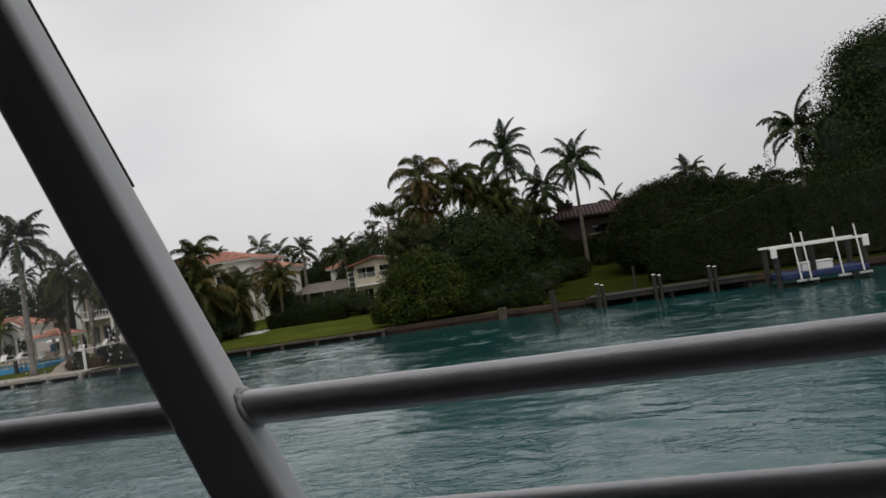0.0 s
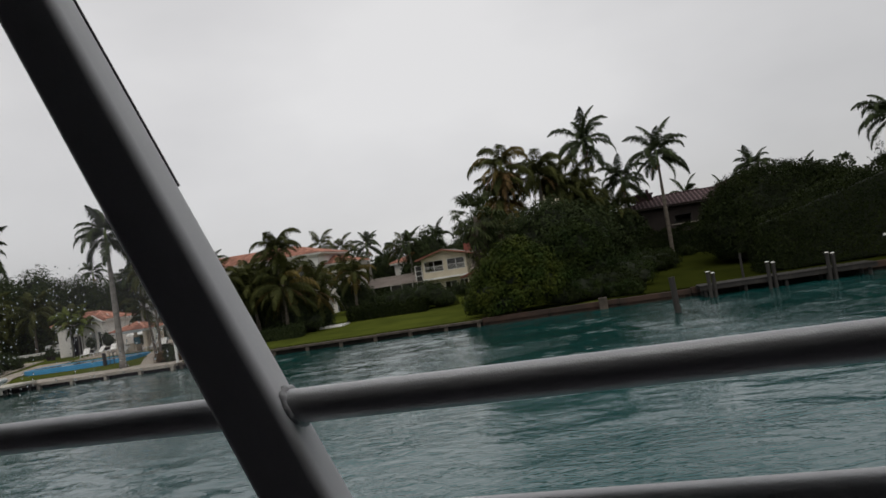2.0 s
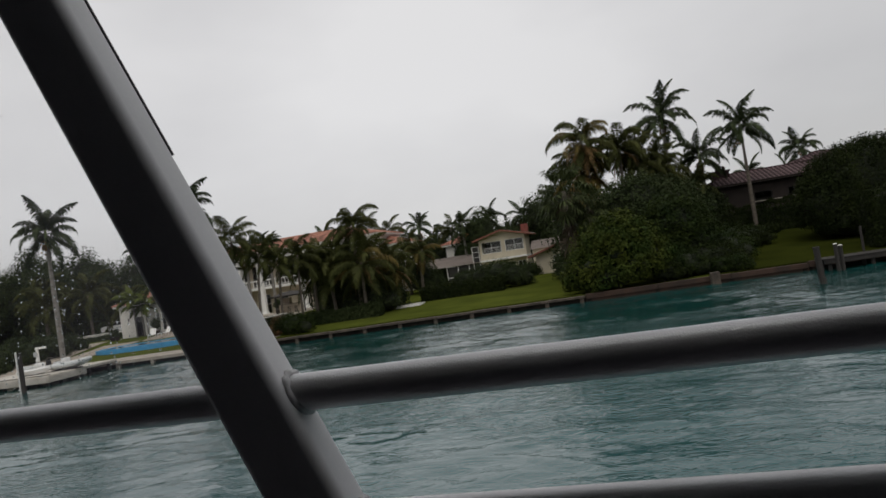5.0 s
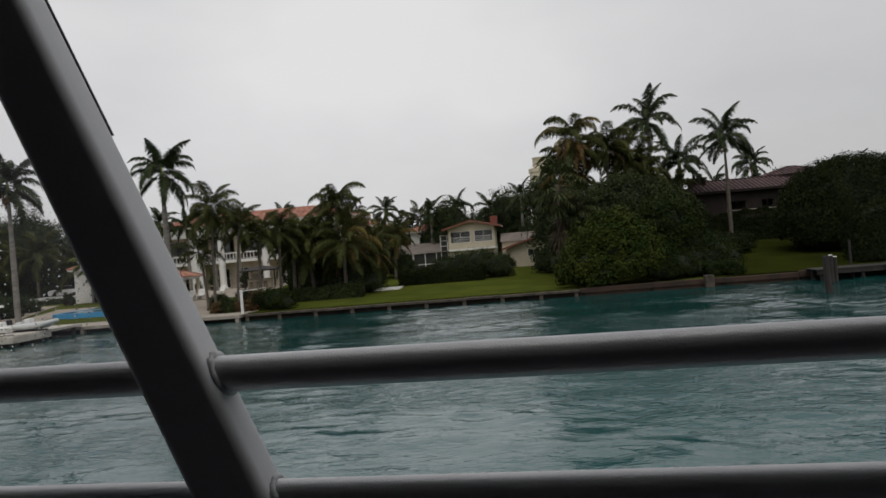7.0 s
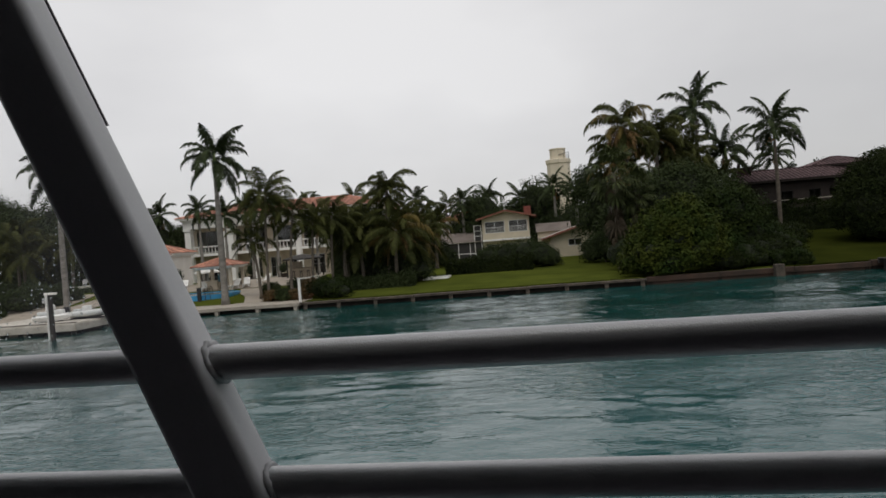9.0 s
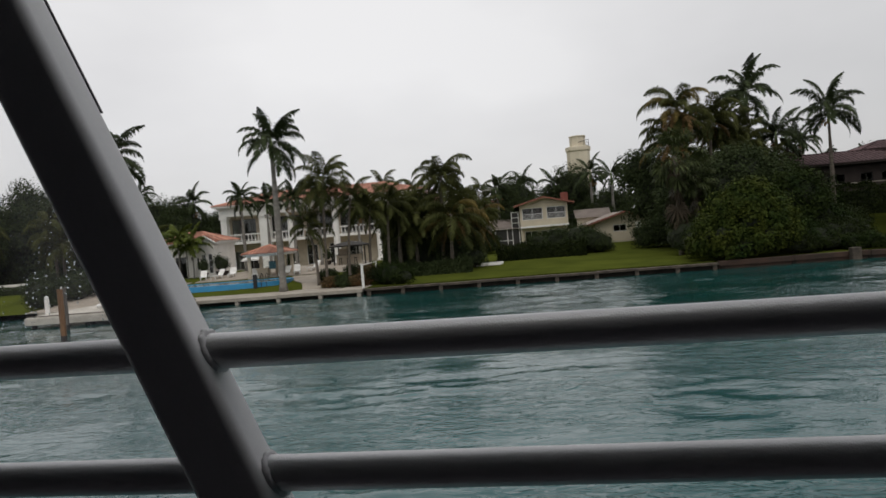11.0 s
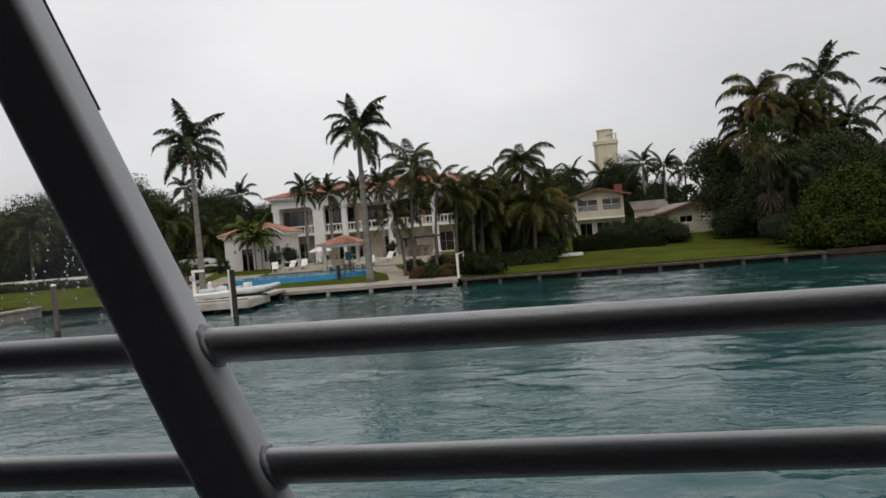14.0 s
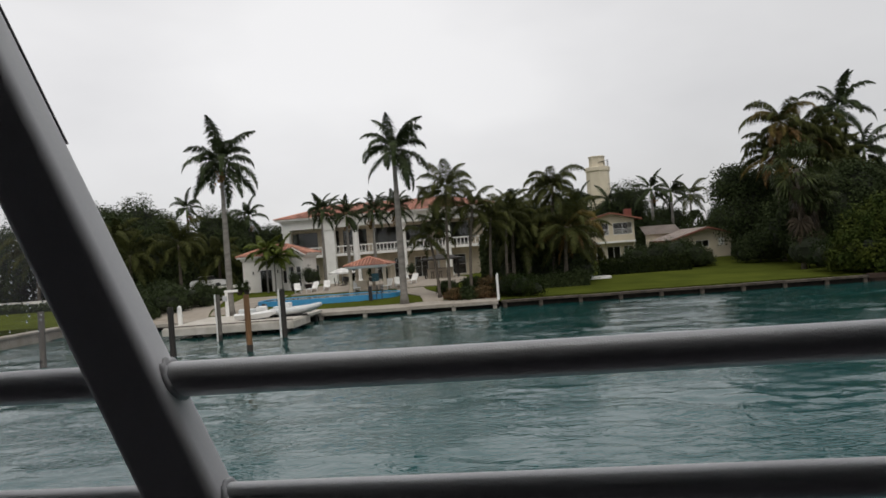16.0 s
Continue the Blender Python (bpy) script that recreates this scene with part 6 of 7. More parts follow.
# ---------------------------------------------------------------- piles
def pile(x, y, h, r, mat, label, tops=0, lean=(0, 0), white_pole=False):
    v = thing("mooring_pile", x, y, 0, label, "piling")
    bm = bmesh.new()
    rr = [r * (1 + 0.06 * noise.noise((x, y, k * 0.7))) for k in range(8)]
    tube(bm, [(lean[0] * k / 7, lean[1] * k / 7, -1.0 + (h + 1.0) * k / 7) for k in range(8)], rr, seg=12)
    part("shaft", bm, mat, v)
    if tops:
        part("cap", tube(bmesh.new(), [(lean[0], lean[1], h + 0.002), (lean[0], lean[1], h + tops)], [r * 1.08, r * 0.7], seg=12), M_TRIM, v, "white cap")
    part("waterline", tube(bmesh.new(), [(0, 0, -0.4), (0, 0, 0.42)], [rr[0] * 1.03, rr[2] * 1.035], seg=12), M_PILE_DARK, v, "dark wet band with growth")
    if white_pole:
        part("guide_pole", tube(bmesh.new(), [(-r * 1.35, -0.1, -0.6), (-r * 1.35, -0.1, h + 0.05)], r * 0.42, seg=10), M_TRIM, v, "white plastic guide pole")
    return v


pile(-14.36, -19.9, 3.3, 0.17, M_PILE_ORANGE, "single orange-brown timber mooring pile")
pile(-18.9, -20.0, 2.9, 0.17, M_PILE_DARK, "dark weathered timber mooring pile")
pile(-14.4, -12.8, 3.25, 0.17, M_PILE_DARK, "dark mooring pile paired with a white guide pole", white_pole=True)
pile(-18.9, -12.7, 3.15, 0.13, M_PILE_GREY, "grey mooring pile paired with a white guide pole", white_pole=True)
pile(-26.4, -20.7, 3.2, 0.18, M_PILE_GREY, "grey weathered mooring pile", lean=(0.08, 0))
pile(-24.4, -17.6, 3.3, 0.17, M_PILE_GREY, "grey mooring pile with a white cap", tops=0.12)
pile(44.75, -12.4, 2.4, 0.2, M_PILE_DARK, "dark leaning timber pile standing in the water", lean=(-0.12, 0))
for x, y, h in ((48.15, -4.1, 2.0), (48.55, -3.8, 1.85), (52.7, -3.2, 2.05), (53.15, -3.0, 1.95), (57.0, -3.2, 2.1), (57.45, -3.0, 2.0)):
    pile(x, y, h, 0.15, M_PILE_DARK, "weathered dock pile with a small pale cap", tops=0.05)
pile(51.6, 0.9, 2.9, 0.1, M_PILE_DARK, "dark timber post behind the dock")


# ---------------------------------------------------------------- docks
def timber_dock():
    v = thing("timber_dock", 47.6, -2.9, 0, "dark weathered timber dock along the sea wall", "dock", kind="structure")
    n = 46
    plank = None
    for i in range(n):
        m = Matrix.Translation((0.28 * i + 0.13, 0, 0.012 * math.sin(i * 3.1)))
        if plank is None:
            plank = part("plank", boxed(-0.125, 0.125, 0, 2.75, 0.86, 0.92, bevel=0.01), M_PILE_DARK, v)
            plank.matrix_basis = m
        else:
            sharing("plank", plank, v, m)
    part("edge_beam", boxed(0, 12.9, 0.05, 0.22, 0.52, 0.855), M_PILE_DARK, v)
    part("edge_beam", boxed(0, 12.9, 2.4, 2.58, 0.52, 0.855), M_PILE_DARK, v)
    for i in range(5):
        for y in (0.3, 2.2):
            part("leg", tube(bmesh.new(), [(0.4 + 3.0 * i, y, -1), (0.4 + 3.0 * i, y, 0.85)], 0.14, seg=10), M_PILE_DARK, v)
    return v


timber_dock()

b = thing("mooring_block", 40.05, -0.35, 0.0, "weathered concrete block standing on the sea wall", "concrete block")
bm = bmesh.new()
box(bm, -0.36, 0.36, -0.3, 0.4, -0.4, 0.98, bevel=0.04)
part("base", bm, M_CAP, b)


def boat_lift():
    v = thing("boat_lift", 60.6, -8.0, 0, "white boat lift with guide poles and a blue cradle", "boat lift")
    for x in (0.15, 2.6, 6.1):
        for y in (0.0, 2.8):
            part("lift_post", tube(bmesh.new(), [(x, y, -1), (x, y, 2.7)], 0.2, seg=12), M_PILE_DARK, v)
    for y in (0.0, 2.8):
        part("top_beam", boxed(-0.2, 6.5, y - 0.1, y + 0.1, 2.8, 2.98, bevel=0.02), M_TRIM, v, "white steel top beam")
    for x in (0.0, 6.2):
        part("drive_box", boxed(x - 0.2, x + 0.2, -0.35, -0.13, 2.2, 2.95, bevel=0.03), M_TRIM, v)
    for x in (1.3, 1.95, 4.1, 5.5):
        part("guide_pole", tube(bmesh.new(), [(x + 0.25, -0.45, 0.5), (x, -0.45, 3.85)], 0.06, seg=10), M_TRIM, v, "white guide pole")
        part("bracket", boxed(x - 0.1, x + 0.75, -0.55, -0.35, 0.3, 0.45, bevel=0.02), M_STEEL, v)
    part("cradle", boxed(0.3, 6.2, -0.3, 2.6, 0.55, 0.95, bevel=0.06), M_BLUE, v, "dark blue padded cradle")
    bm = bmesh.new()
    box(bm, 1.9, 4.0, 0.2, 1.2, 0.952, 1.5, bevel=0.05)
    box(bm, 1.85, 4.05, 0.15, 1.25, 1.502, 1.6, bevel=0.03)
    part("dock_box", bm, M_WHITE_GLOSS, v, "white fibreglass dock box")
    bm = bmesh.new()
    tube(bm, [(0.0, -0.5, 1.6), (0.0, -0.62, 1.6)], 0.22, seg=14)
    tube(bm, [(0.0, -0.5, 1.1), (0.0, -0.6, 1.1)], 0.2, seg=14)
    part("cable_drum", bm, M_BLACK, v)
    return v


boat_lift()


def concrete_dock():
    v = thing("concrete_dock", -24.4, -9.6, 0, "pale concrete boat dock with a white fascia", "dock", kind="structure")
    part("slab", boxed(0, 9.6, 0, 9.0, 0.66, 0.9, bevel=0.03), M_DOCK, v)
    part("fascia", boxed(-0.05, 9.65, -0.12, -0.003, 0.28, 0.82, bevel=0.03), M_DOCK, v, "pale stained fender board")
    part("fascia", boxed(9.603, 9.75, -0.1, 4.5, 0.28, 0.82, bevel=0.03), M_DOCK, v)
    for i in range(5):
        for y in (0.4, 4.5, 8.3):
            part("leg", tube(bmesh.new(), [(0.4 + 2.2 * i, y, -1), (0.4 + 2.2 * i, y, 0.655)], 0.18, seg=10), M_PILE_DARK, v)
    for i in range(4):
        part("plank", boxed(0.1 + 2.4 * i, 2.4 + 2.4 * i, 0.02, 0.3, 0.902, 0.96, bevel=0.01), M_CAP, v)
    return v


concrete_dock()


def dock_pedestal(x, y, z, h):
    v = thing("dock_pedestal", x, y, z, "white dock power pedestal with a lamp top", "pedestal", "dock pedestals")
    bm = bmesh.new()
    box(bm, -0.14, 0.14, -0.12, 0.12, 0, h, bevel=0.02)
    part("body", bm, M_TRIM, v)
    part("lamp", lathe([(0.15, h + 0.001), (0.17, h + 0.06), (0.13, h + 0.22), (0.05, h + 0.27)], seg=12), M_WHITE_GLOSS, v)
    part("hook", tube(bmesh.new(), [(0.14, 0, h * 0.6), (0.28, 0, h * 0.62), (0.28, 0, h * 0.5)], 0.02, seg=6), M_STEEL, v)
    return v


dock_pedestal(-19.6, -5.0, 0.9, 1.05)
dock_pedestal(-24.0, -7.5, 0.9, 1.2)
# a davit crane at the palm
v = thing("davit_crane", -22.6, -1.5, 0.9, "white boat davit crane standing on the dock", "crane")
part("pillar", tube(bmesh.new(), [(0, 0, 0), (0, 0, 2.0)], [0.16, 0.12], seg=12), M_TRIM, v)
part("arm", boxed(-0.15, 1.0, -0.1, 0.1, 2.002, 2.2, bevel=0.03), M_TRIM, v)
part("winch", boxed(-0.3, 0.1, -0.2, -0.101, 1.3, 1.75, bevel=0.03), M_STEEL, v)


def rib_boat():
    """Inflatable tender with its bow to the east."""
    v = thing("inflatable_tender", -16.0, -5.6, 1.0, "pale grey inflatable tender resting on the dock", "boat", turn=-4)
    for s in (-1, 1):
        pts = [(-2.0, s * 0.75, 0.33), (-1.0, s * 0.78, 0.33), (0.4, s * 0.76, 0.36), (1.4, s * 0.6, 0.45), (2.1, s * 0.28, 0.58), (2.4, 0, 0.66)]
        part("tube", tube(bmesh.new(), pts, [0.16, 0.23, 0.24, 0.23, 0.2, 0.16], seg=14), M_GREY_TUBE, v, smooth=True)
    bm = bmesh.new()
    xs = ((-1.8, 0.62, 0.05), (-0.5, 0.66, 0.0), (0.8, 0.6, 0.03), (1.6, 0.36, 0.14), (2.2, 0.05, 0.36))
    rows = []
    for x, w, k in xs:
        rows.append([bm.verts.new((x, -w, 0.34)), bm.verts.new((x, 0, k - 0.02)), bm.verts.new((x, w, 0.34))])
    for a, b_ in zip(rows, rows[1:]):
        for j in range(2):
            bm.faces.new((a[j], a[j + 1], b_[j + 1], b_[j]))
        bm.faces.new((a[0], b_[0], b_[2], a[2]))
    bm.faces.new(rows[0])
    part("hull", bm, M_WHITE_GLOSS, v)
    part("console", boxed(-0.5, 0.05, -0.3, 0.3, 0.345, 0.95, bevel=0.06), M_WHITE_GLOSS, v)
    part("outboard", boxed(-2.3, -1.95, -0.18, 0.18, 0.3, 0.95, bevel=0.07), M_BLACK, v)
    part("cradle", boxed(-1.6, 1.2, -0.35, 0.35, -0.1, 0.0), M_BLACK, v)
    part("seat", boxed(-1.3, -0.8, -0.35, 0.35, 0.345, 0.7, bevel=0.05), M_GREY_TUBE, v)
    return v


rib_boat()


def jet_ski():
    v = thing("jet_ski", -18.4, -6.9, 0.92, "white personal watercraft parked on the dock", "jet ski", turn=6)
    bm = bmesh.new()
    secs = [(-1.5, 0.42, 0.12, 0.50), (-0.8, 0.55, 0.05, 0.52), (0.2, 0.55, 0.03, 0.55), (1.0, 0.4, 0.1, 0.62), (1.55, 0.08, 0.34, 0.66)]
    rows = []
    for x, w, lo, hi in secs:
        rows.append([bm.verts.new(c) for c in ((x, -w, hi * 0.75), (x, -w * 0.55, lo), (x, w * 0.55, lo), (x, w, hi * 0.75), (x, w * 0.6, hi), (x, -w * 0.6, hi))])
    for a, b_ in zip(rows, rows[1:]):
        for j in range(6):
            bm.faces.new((a[j], a[(j + 1) % 6], b_[(j + 1) % 6], b_[j]))
    bm.faces.new(rows[0][::-1])
    bm.faces.new(rows[-1])
    part("hull", bm, M_WHITE_GLOSS, v)
    part("seat", boxed(-1.2, 0.1, -0.2, 0.2, 0.535, 0.82, bevel=0.08), M_GREY_TUBE, v)
    part("cowl", boxed(0.12, 0.95, -0.26, 0.26, 0.56, 0.95, bevel=0.1), M_WHITE_GLOSS, v)
    part("handlebar", tube(bmesh.new(), [(0.25, -0.38, 1.0), (0.35, 0, 0.98), (0.25, 0.38, 1.0)], 0.03, seg=8), M_BLACK, v)
    part("cradle", boxed(-0.9, 0.7, -0.3, 0.3, -0.02, 0.04), M_BLACK, v)
    return v


jet_ski()

# ---------------------------------------------------------------- the left garden
w = thing("garden_wall", -48, 29, 1.5, "low white rendered garden wall", "wall", kind="structure")
part("wall", boxed(0, 18.2, 0, 0.25, -0.2, 1.2), M_STUCCO, w)
part("coping", boxed(-0.05, 18.25, -0.08, 0.33, 1.202, 1.31, bevel=0.02), M_TRIM, w)
w = thing("garden_wall", -92, 25, 1.4, "low white rendered garden wall of the next plot", "wall", kind="structure")
part("wall", boxed(0, 43.8, 0, 0.25, -0.2, 1.3), M_STUCCO, w)


def car(x, y, turn):
    v = thing("car", x, y, ground_z(x, y) + 0.75, "white saloon car parked behind the garden wall", "car", turn=turn)
    bm = bmesh.new()
    prof = [(-2.3, 0.35), (-2.35, 0.75), (-2.2, 1.0), (-1.6, 1.08), (1.0, 1.05), (1.9, 0.95), (2.3, 0.75), (2.35, 0.4), (2.2, 0.3), (-2.2, 0.3)]
    rings = [[bm.verts.new((px, s * w_, pz)) for px, pz in prof] for s, w_ in ((-1, 0.86), (1, 0.86))]
    n = len(prof)
    for k in range(n):
        bm.faces.new((rings[0][k], rings[0][(k + 1) % n], rings[1][(k + 1) % n], rings[1][k]))
    bm.faces.new(rings[0][::-1])
    bm.faces.new(rings[1])
    bmesh.ops.bevel(bm, geom=list(bm.edges), offset=0.05, segments=2, affect="EDGES")
    part("body", bm, M_WHITE_GLOSS, v)
    bm = bmesh.new()
    base, roof = [(-1.7, -0.8), (1.0, -0.8), (1.0, 0.8), (-1.7, 0.8)], [(-1.1, -0.62), (0.3, -0.62), (0.3, 0.62), (-1.1, 0.62)]
    lo = [bm.verts.new((a, b_, 1.06)) for a, b_ in base]
    hi = [bm.verts.new((a, b_, 1.5)) for a, b_ in roof]
    for k in range(4):
        bm.faces.new((lo[k], lo[(k + 1) % 4], hi[(k + 1) % 4], hi[k]))
    part("glazing", bm, M_BLACK, v, "dark tinted windows")
    part("roof", boxed(-1.15, 0.35, -0.65, 0.65, 1.502, 1.56, bevel=0.02), M_WHITE_GLOSS, v)
    for px in (-1.4, 1.4):
        for s in (-0.8, 0.8):
            wh = part("wheel", tube(bmesh.new(), [(px, s - 0.1, 0.32), (px, s + 0.1, 0.32)], 0.32, seg=16), M_BLACK, v)
    return v


tagged(link("pavement", boxed(-50, -31, 29.6, 36, 1.4, ground_z(-38, 31.6) + 0.75), M_PAVING), "raised pale driveway behind the garden wall", "driveway", kind="structure")
car(-37.4, 31.6, 4)
hedge(-41, -30.6, 23.5, 26.2, 1.4, 1.0, 6500, 0.22, M_LEAF_TREE, "loose dark hedge before the white wall", 31)
hedge(-70, -42, 15.0, 18.0, 1.2, 1.3, 7000, 0.25, M_LEAF_TREE, "loose dark hedge on the next garden's edge", 32)
# dark undergrowth of the woods
hedge(-96, -30.5, 37.0, 41.0, 1.3, 6.0, 26000, 0.42, M_LEAF_TREE, "dark dense undergrowth of the wood", 33, wavy=0.3)
hedge(-34, 16, 68, 74, 1.3, 9.0, 16000, 0.5, M_LEAF_TREE, "dark dense undergrowth behind the villa", 34, wavy=0.3)
hedge(8, 60, 58, 64, 1.3, 5.6, 20000, 0.5, M_LEAF_TREE, "dark dense undergrowth behind the cream house", 35, wavy=0.35)
hedge(29.5, 46, 30, 34, 1.5, 6.5, 12000, 0.36, M_LEAF_TREE, "dark dense undergrowth beneath the tall palms", 36, wavy=0.3)
hedge(60.5, 96, 40, 46, 2.5, 8.0, 14000, 0.45, M_LEAF_TREE, "dark dense undergrowth behind the tall hedge", 37, wavy=0.3)
hedge(-1.6, 8.4, 18.2, 20.2, 1.2, 4.6, 15000, 0.26, M_LEAF_TREE, "dark shrub border beneath the coconut palms", 38, wavy=0.3)

# ---------------------------------------------------------------- rain-wet pane forward of each post
pane_rng = random.Random(77)
drops = []
ico = bmesh.new()
bmesh.ops.create_icosphere(ico, subdivisions=1, radius=1)
ico_v, ico_f = [v.co.copy() for v in ico.verts], [[v.index for v in f.verts] for f in ico.faces]
ico.free()
# runs of drops down the pane, then scattered fine ones
for _ in range(40):
    a = pane_rng.uniform(0.03, 0.50)
    zz = pane_rng.uniform(-0.06, 0.16)
    for _ in range(pane_rng.randint(5, 17)):
        zz -= pane_rng.uniform(0.006, 0.019)
        if zz < -0.17:
            break
        r = pane_rng.choice((0.0009, 0.0012, 0.0016, 0.0019))
        drops.append((Vector((a - 0.18 * zz + pane_rng.gauss(0, 0.0018), 0, zz)), r, 1.15))
for _ in range(110):
    zz = pane_rng.uniform(-0.12, 0.4)
    drops.append((Vector((pane_rng.uniform(0.08 + LEAN * zz, 0.5), 0, zz)), pane_rng.choice((0.0006, 0.0008)), 1.0))


@functools.lru_cache(None)
def pane_meshes(reach, slant):
    """A pane that ends in a raked edge `reach` forward of the post, and the drops on it."""
    verts, faces = [], []
    for c, r, tall in drops:
        if 0.07 + LEAN * c.z < c.x < reach - slant * c.z - 0.005:
            k = len(verts)
            verts += [c + Vector((q.x * r, q.y * r * 0.6, q.z * r * tall)) for q in ico_v]
            faces += [[k + j for j in f] for f in ico_f]
    bead_me = bpy.data.meshes.new("raindrops")
    bead_me.from_pydata(verts, [], faces)
    bead_me.materials.append(M_GLASS)
    tip = (reach - 0.061) / (LEAN + slant)
    pv, pf, wet = [], [], []
    for y in (-0.0015, 0.0015):
        base = len(pv)
        for r in range(9):
            z = -0.4 + (tip + 0.4) * r / 8
            a, b = 0.06 + LEAN * z, reach - slant * z
            for u, w in ((0, 1.0), (0.35, 1.0), (0.6, 0.75), (0.8, 0.35), (1, 0.0)):
                pv.append((a + (b - a) * u, y, z))
                wet.append(w)
        pf += [[base + 5 * r + k, base + 5 * r + k + 1, base + 5 * r + k + 6, base + 5 * r + k + 5] for r in range(8) for k in range(4)]
    pane_me = bpy.data.meshes.new("pane")
    pane_me.from_pydata(pv, [], pf)
    pane_me.attributes.new("film", "FLOAT", "POINT").data.foreach_set("value", wet)
    pane_me.materials.append(M_PANE)
    return pane_me, bead_me


def pane_reach(i):
    """The panes get shorter towards the bow."""
    if i in (1, 2):
        return 0.395 if i == 1 else 0.47
    return 0.445 if i < 11 else max(0.26, 0.42 - 0.037 * (i - 11))


for i in range(STEPS + 1):
    t = 0.5 * i
    pane_me, bead_me = pane_meshes(pane_reach(i), 0.16 if i < 13 else 0.11)
    o = tagged(new("pane", pane_me), "clear plastic weather pane wet with rain")
    o.parent = railing
    o.matrix_basis = rail_inv @ Matrix.Translation(beside(t, 0.647, 1.012, 0)) @ Matrix.Rotation(boat_at(t)[2], 4, "Z") @ Matrix.Diagonal((1, -1, 1, 1))
    o.visible_shadow = False
    d = new("raindrops", bead_me)
    d.parent = o
    d.matrix_basis = Matrix.Translation((0, 0.004, 0))
    d.visible_shadow = False
    tagged(d, kind="stuff")


# ---------------------------------------------------------------- the cream house's garden
v = thing("garden_pool", 10.1, 16.4, ground_z(10.1, 16.4), "pale garden pool with a white raised coping", "swimming pool")
bm = bmesh.new()
for x0, x1, y0, y1 in ((-1.5, 1.5, -1.1, -0.75), (-1.5, 1.5, 0.75, 1.1), (-1.5, -1.2, -0.749, 0.749), (1.2, 1.5, -0.749, 0.749)):
    box(bm, x0, x1, y0, y1, -0.3, 0.17)
part("coping", bm, M_TRIM, v)
part("pool_water", boxed(-1.19, 1.19, -0.74, 0.74, -0.3, 0.1), M_POOL_WATER, v)
part("step", boxed(-1.3, 1.3, -1.45, -1.101, -0.3, 0.07, bevel=0.02), M_TRIM, v)
for x, y, rr, mat, lab in ((22.6, 41.0, 0.9, M_LEAF_LIME, "bright yellow-green shrub beside the cottage"), (22.0, 34.0, 1.2, M_LEAF_TREE, "dark rounded shrub at the cottage corner"), (29.4, 10.6, 2.2, M_LEAF_TREE, "tall dark shrub below the fan palms"), (29.6, 6.4, 1.8, M_LEAF_GRAPE_SHADED, "dark shrub between the sea grape and the palms")):
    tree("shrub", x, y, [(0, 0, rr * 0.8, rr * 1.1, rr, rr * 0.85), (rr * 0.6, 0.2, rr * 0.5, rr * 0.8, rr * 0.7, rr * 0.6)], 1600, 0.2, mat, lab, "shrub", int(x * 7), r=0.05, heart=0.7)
# mulch bed under the quay palms
loft("garden_bed", [3.1 + 0.7 * i for i in range(10)], lambda y: -5.4 + 0.5 * math.cos(y), lambda y: -0.25, 6, 0.0, M_MULCH, "brown mulch bed beneath the quay palms", "flower bed")
for k, (x, y, rr) in enumerate(((-3.9, 3.9, 0.7), (-2.6, 3.7, 0.8), (-1.4, 3.9, 0.7), (-4.6, 6.0, 0.8), (-0.9, 6.4, 0.9), (-2.4, 7.2, 0.9))):
    tree("shrub", x, y, [(0, 0, rr * 0.7, rr * 1.1, rr, rr * 0.75)], 900, 0.22, M_LEAF_TREE if k % 2 else M_LEAF_BROWN, "low bedding shrub beneath the quay palms", "shrub", 300 + k, r=0.04, heart=0.65, group="bedding shrubs")
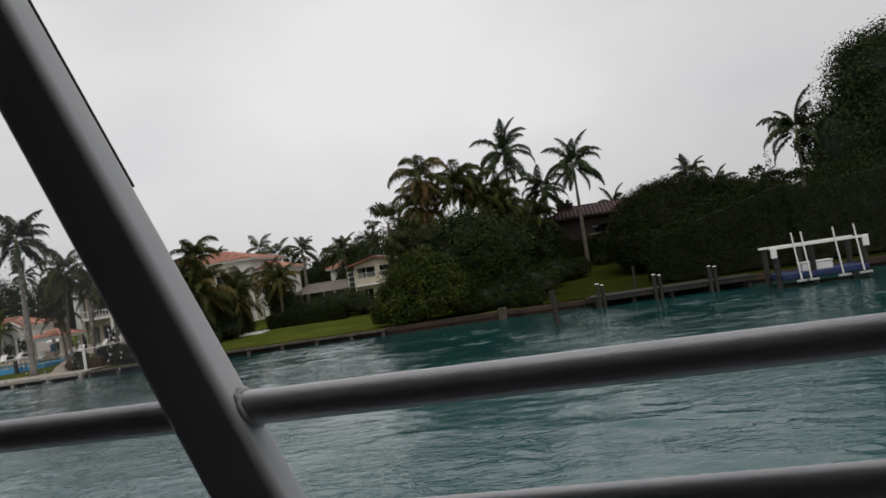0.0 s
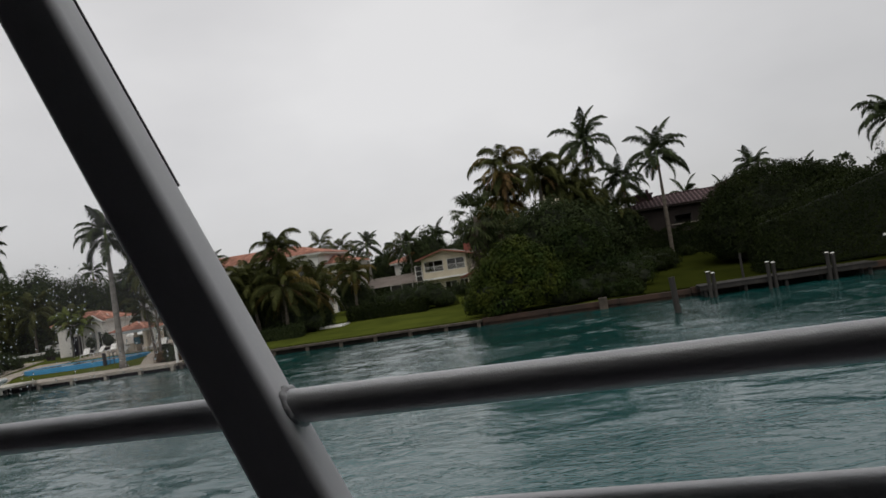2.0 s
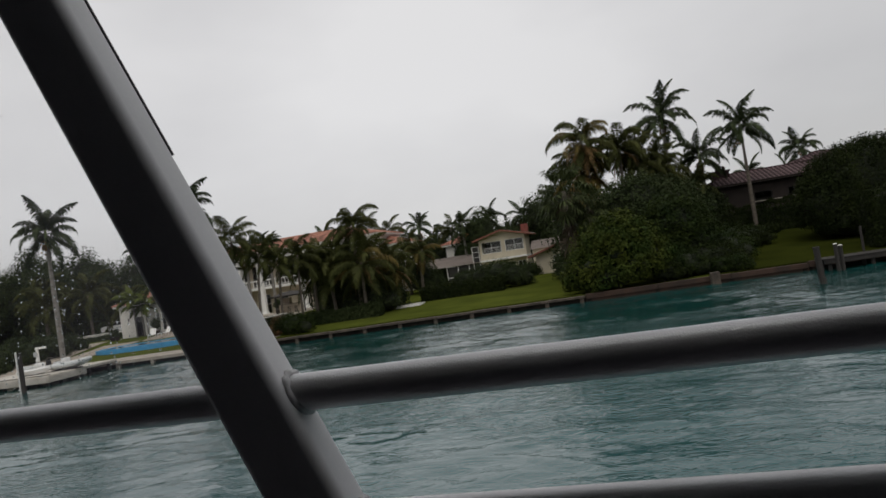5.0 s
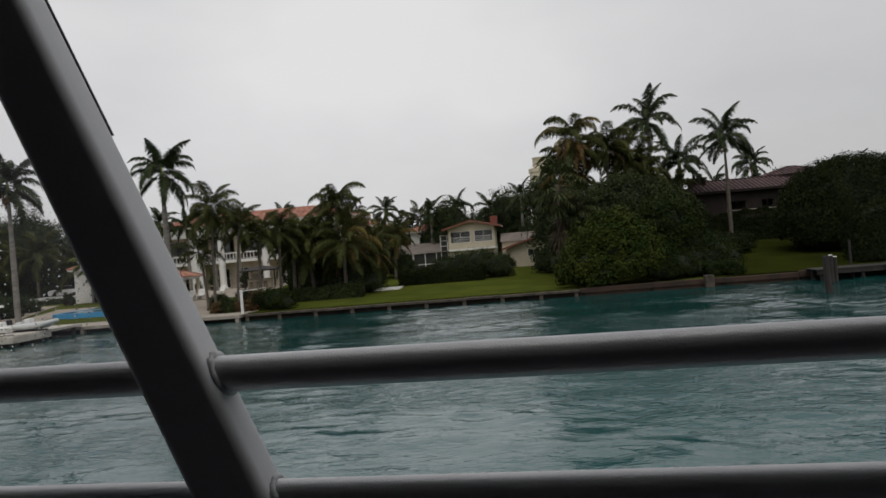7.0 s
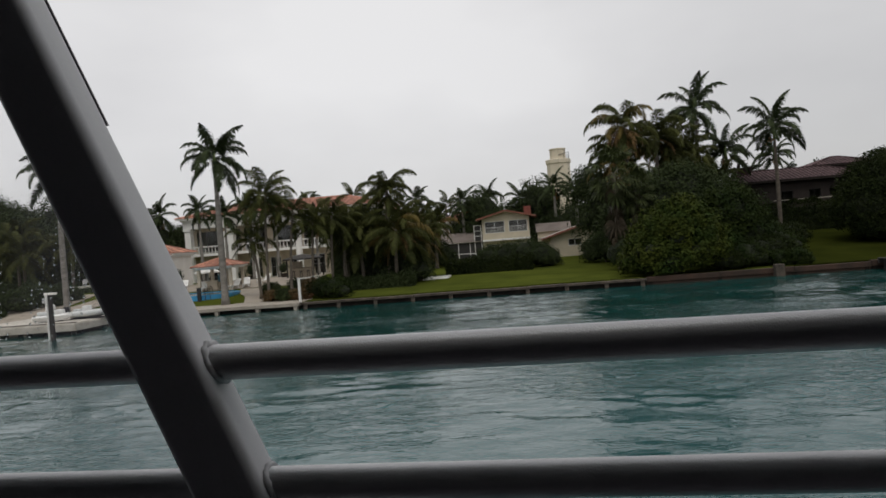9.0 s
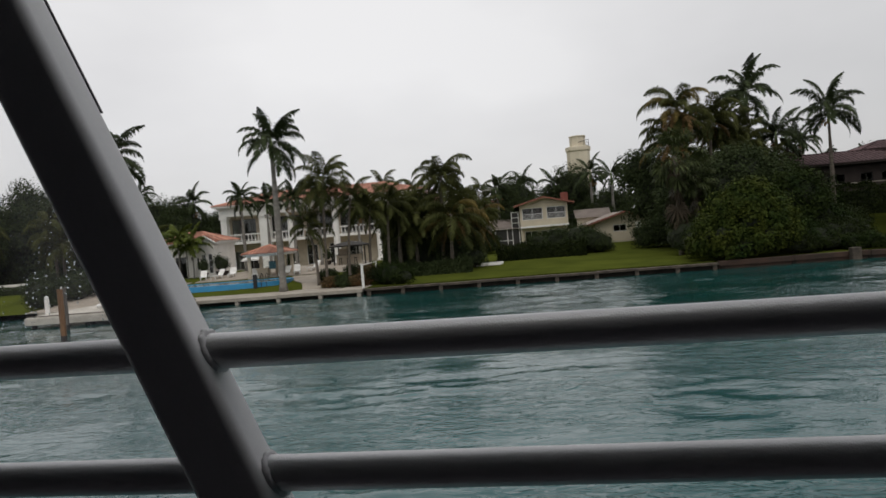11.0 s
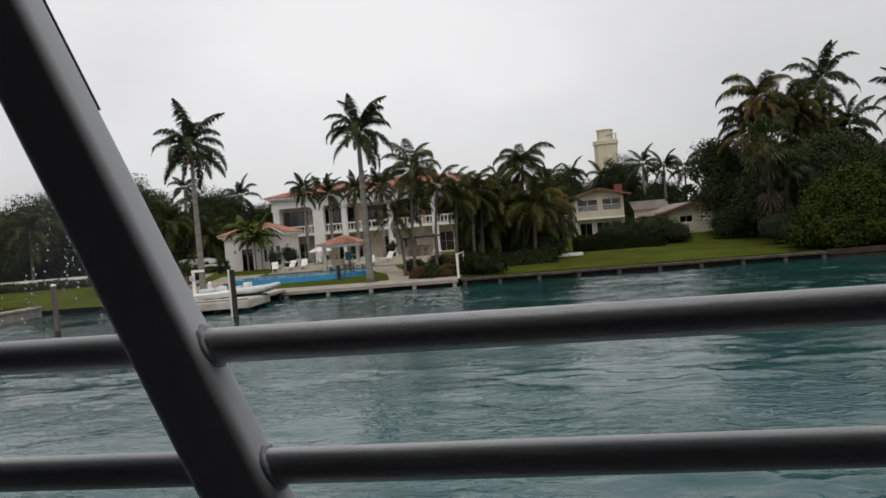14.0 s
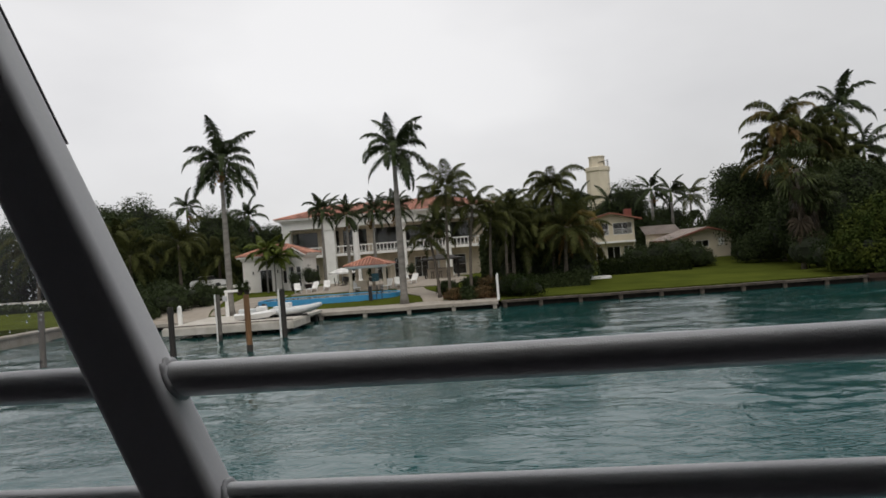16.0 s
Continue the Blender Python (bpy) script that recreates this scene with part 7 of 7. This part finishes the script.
# dark bushes along the ramp from the dock, and under the border palms
for k, (x, y, rr) in enumerate(((-33.2, 4.6, 1.1), (-31.4, 6.4, 1.4), (-32.6, 9.0, 1.5), (-30.2, 9.6, 1.4), (-35.2, 7.2, 1.4), (-37.0, 10.0, 1.5), (-34.0, 12.6, 1.5), (-30.6, 13.2, 1.3), (-39.0, 14.0, 1.6), (-36.2, 16.0, 1.5))):
    tree("shrub", x, y, [(0, 0, rr * 0.75, rr * 1.25, rr, rr * 0.8), (rr * 0.7, 0.2, rr * 0.5, rr * 0.8, rr * 0.8, rr * 0.6)], 1500, 0.22, M_LEAF_TREE, "loose dark bush beside the paved ramp", "shrub", 330 + k, r=0.05, heart=0.7, group="ramp bushes")
for k, (x, y, rr) in enumerate(((2.0, 15.0, 2.1), (4.6, 14.2, 2.3), (7.2, 13.8, 2.0), (7.4, 17.4, 1.7), (8.2, 31.8, 1.9), (6.6, 35.5, 2.4), (2.2, 18.0, 2.0), (6.0, 17.0, 2.2))):
    tree("shrub", x, y, [(0, 0, rr * 0.9, rr * 1.2, rr, rr), (rr * 0.6, 0.1, rr * 0.6, rr * 0.9, rr * 0.8, rr * 0.7), (-rr * 0.5, 0, rr * 1.3, rr * 0.7, rr * 0.7, rr * 0.6)], 2200, 0.28, M_LEAF_TREE, "tall dark shrub among the coconut palms", "shrub", 360 + k, r=0.07, heart=0.7, group="border shrubs")
# ragged turf that hangs over the sea wall's coping
def turf_edge(x0, x1, seed):
    rng = np.random.default_rng(seed)
    n = int((x1 - x0) * 90)
    x = rng.uniform(x0, x1, n)
    y = 0.42 + 0.14 * np.abs(rng.normal(size=n)) - 0.22 * np.clip(np.sin(x * 1.7) * np.sin(x * 0.63 + 1), 0, 1) * rng.random(n)
    z = np.array([max(0.56, ground_z(a, b)) for a, b in zip(x, y)])
    h, lean, w = rng.uniform(0.05, 0.17, n), rng.normal(-0.03, 0.05, n), rng.uniform(0.02, 0.05, n)
    v = np.stack([np.stack([x - w, y, z], 1), np.stack([x + w, y, z], 1), np.stack([x + rng.normal(0, 0.04, n), y + lean, z + h], 1)], 1).reshape(-1, 3)
    me = bpy.data.meshes.new("grass")
    me.from_pydata(v.tolist(), [], np.arange(3 * n).reshape(-1, 3).tolist())
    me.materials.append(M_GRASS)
    return tagged(new("grass", me), "ragged green turf along the sea wall's coping", "grass", kind="stuff")


turf_edge(0.4, 29.4, 71)
turf_edge(40.5, 52.0, 72)
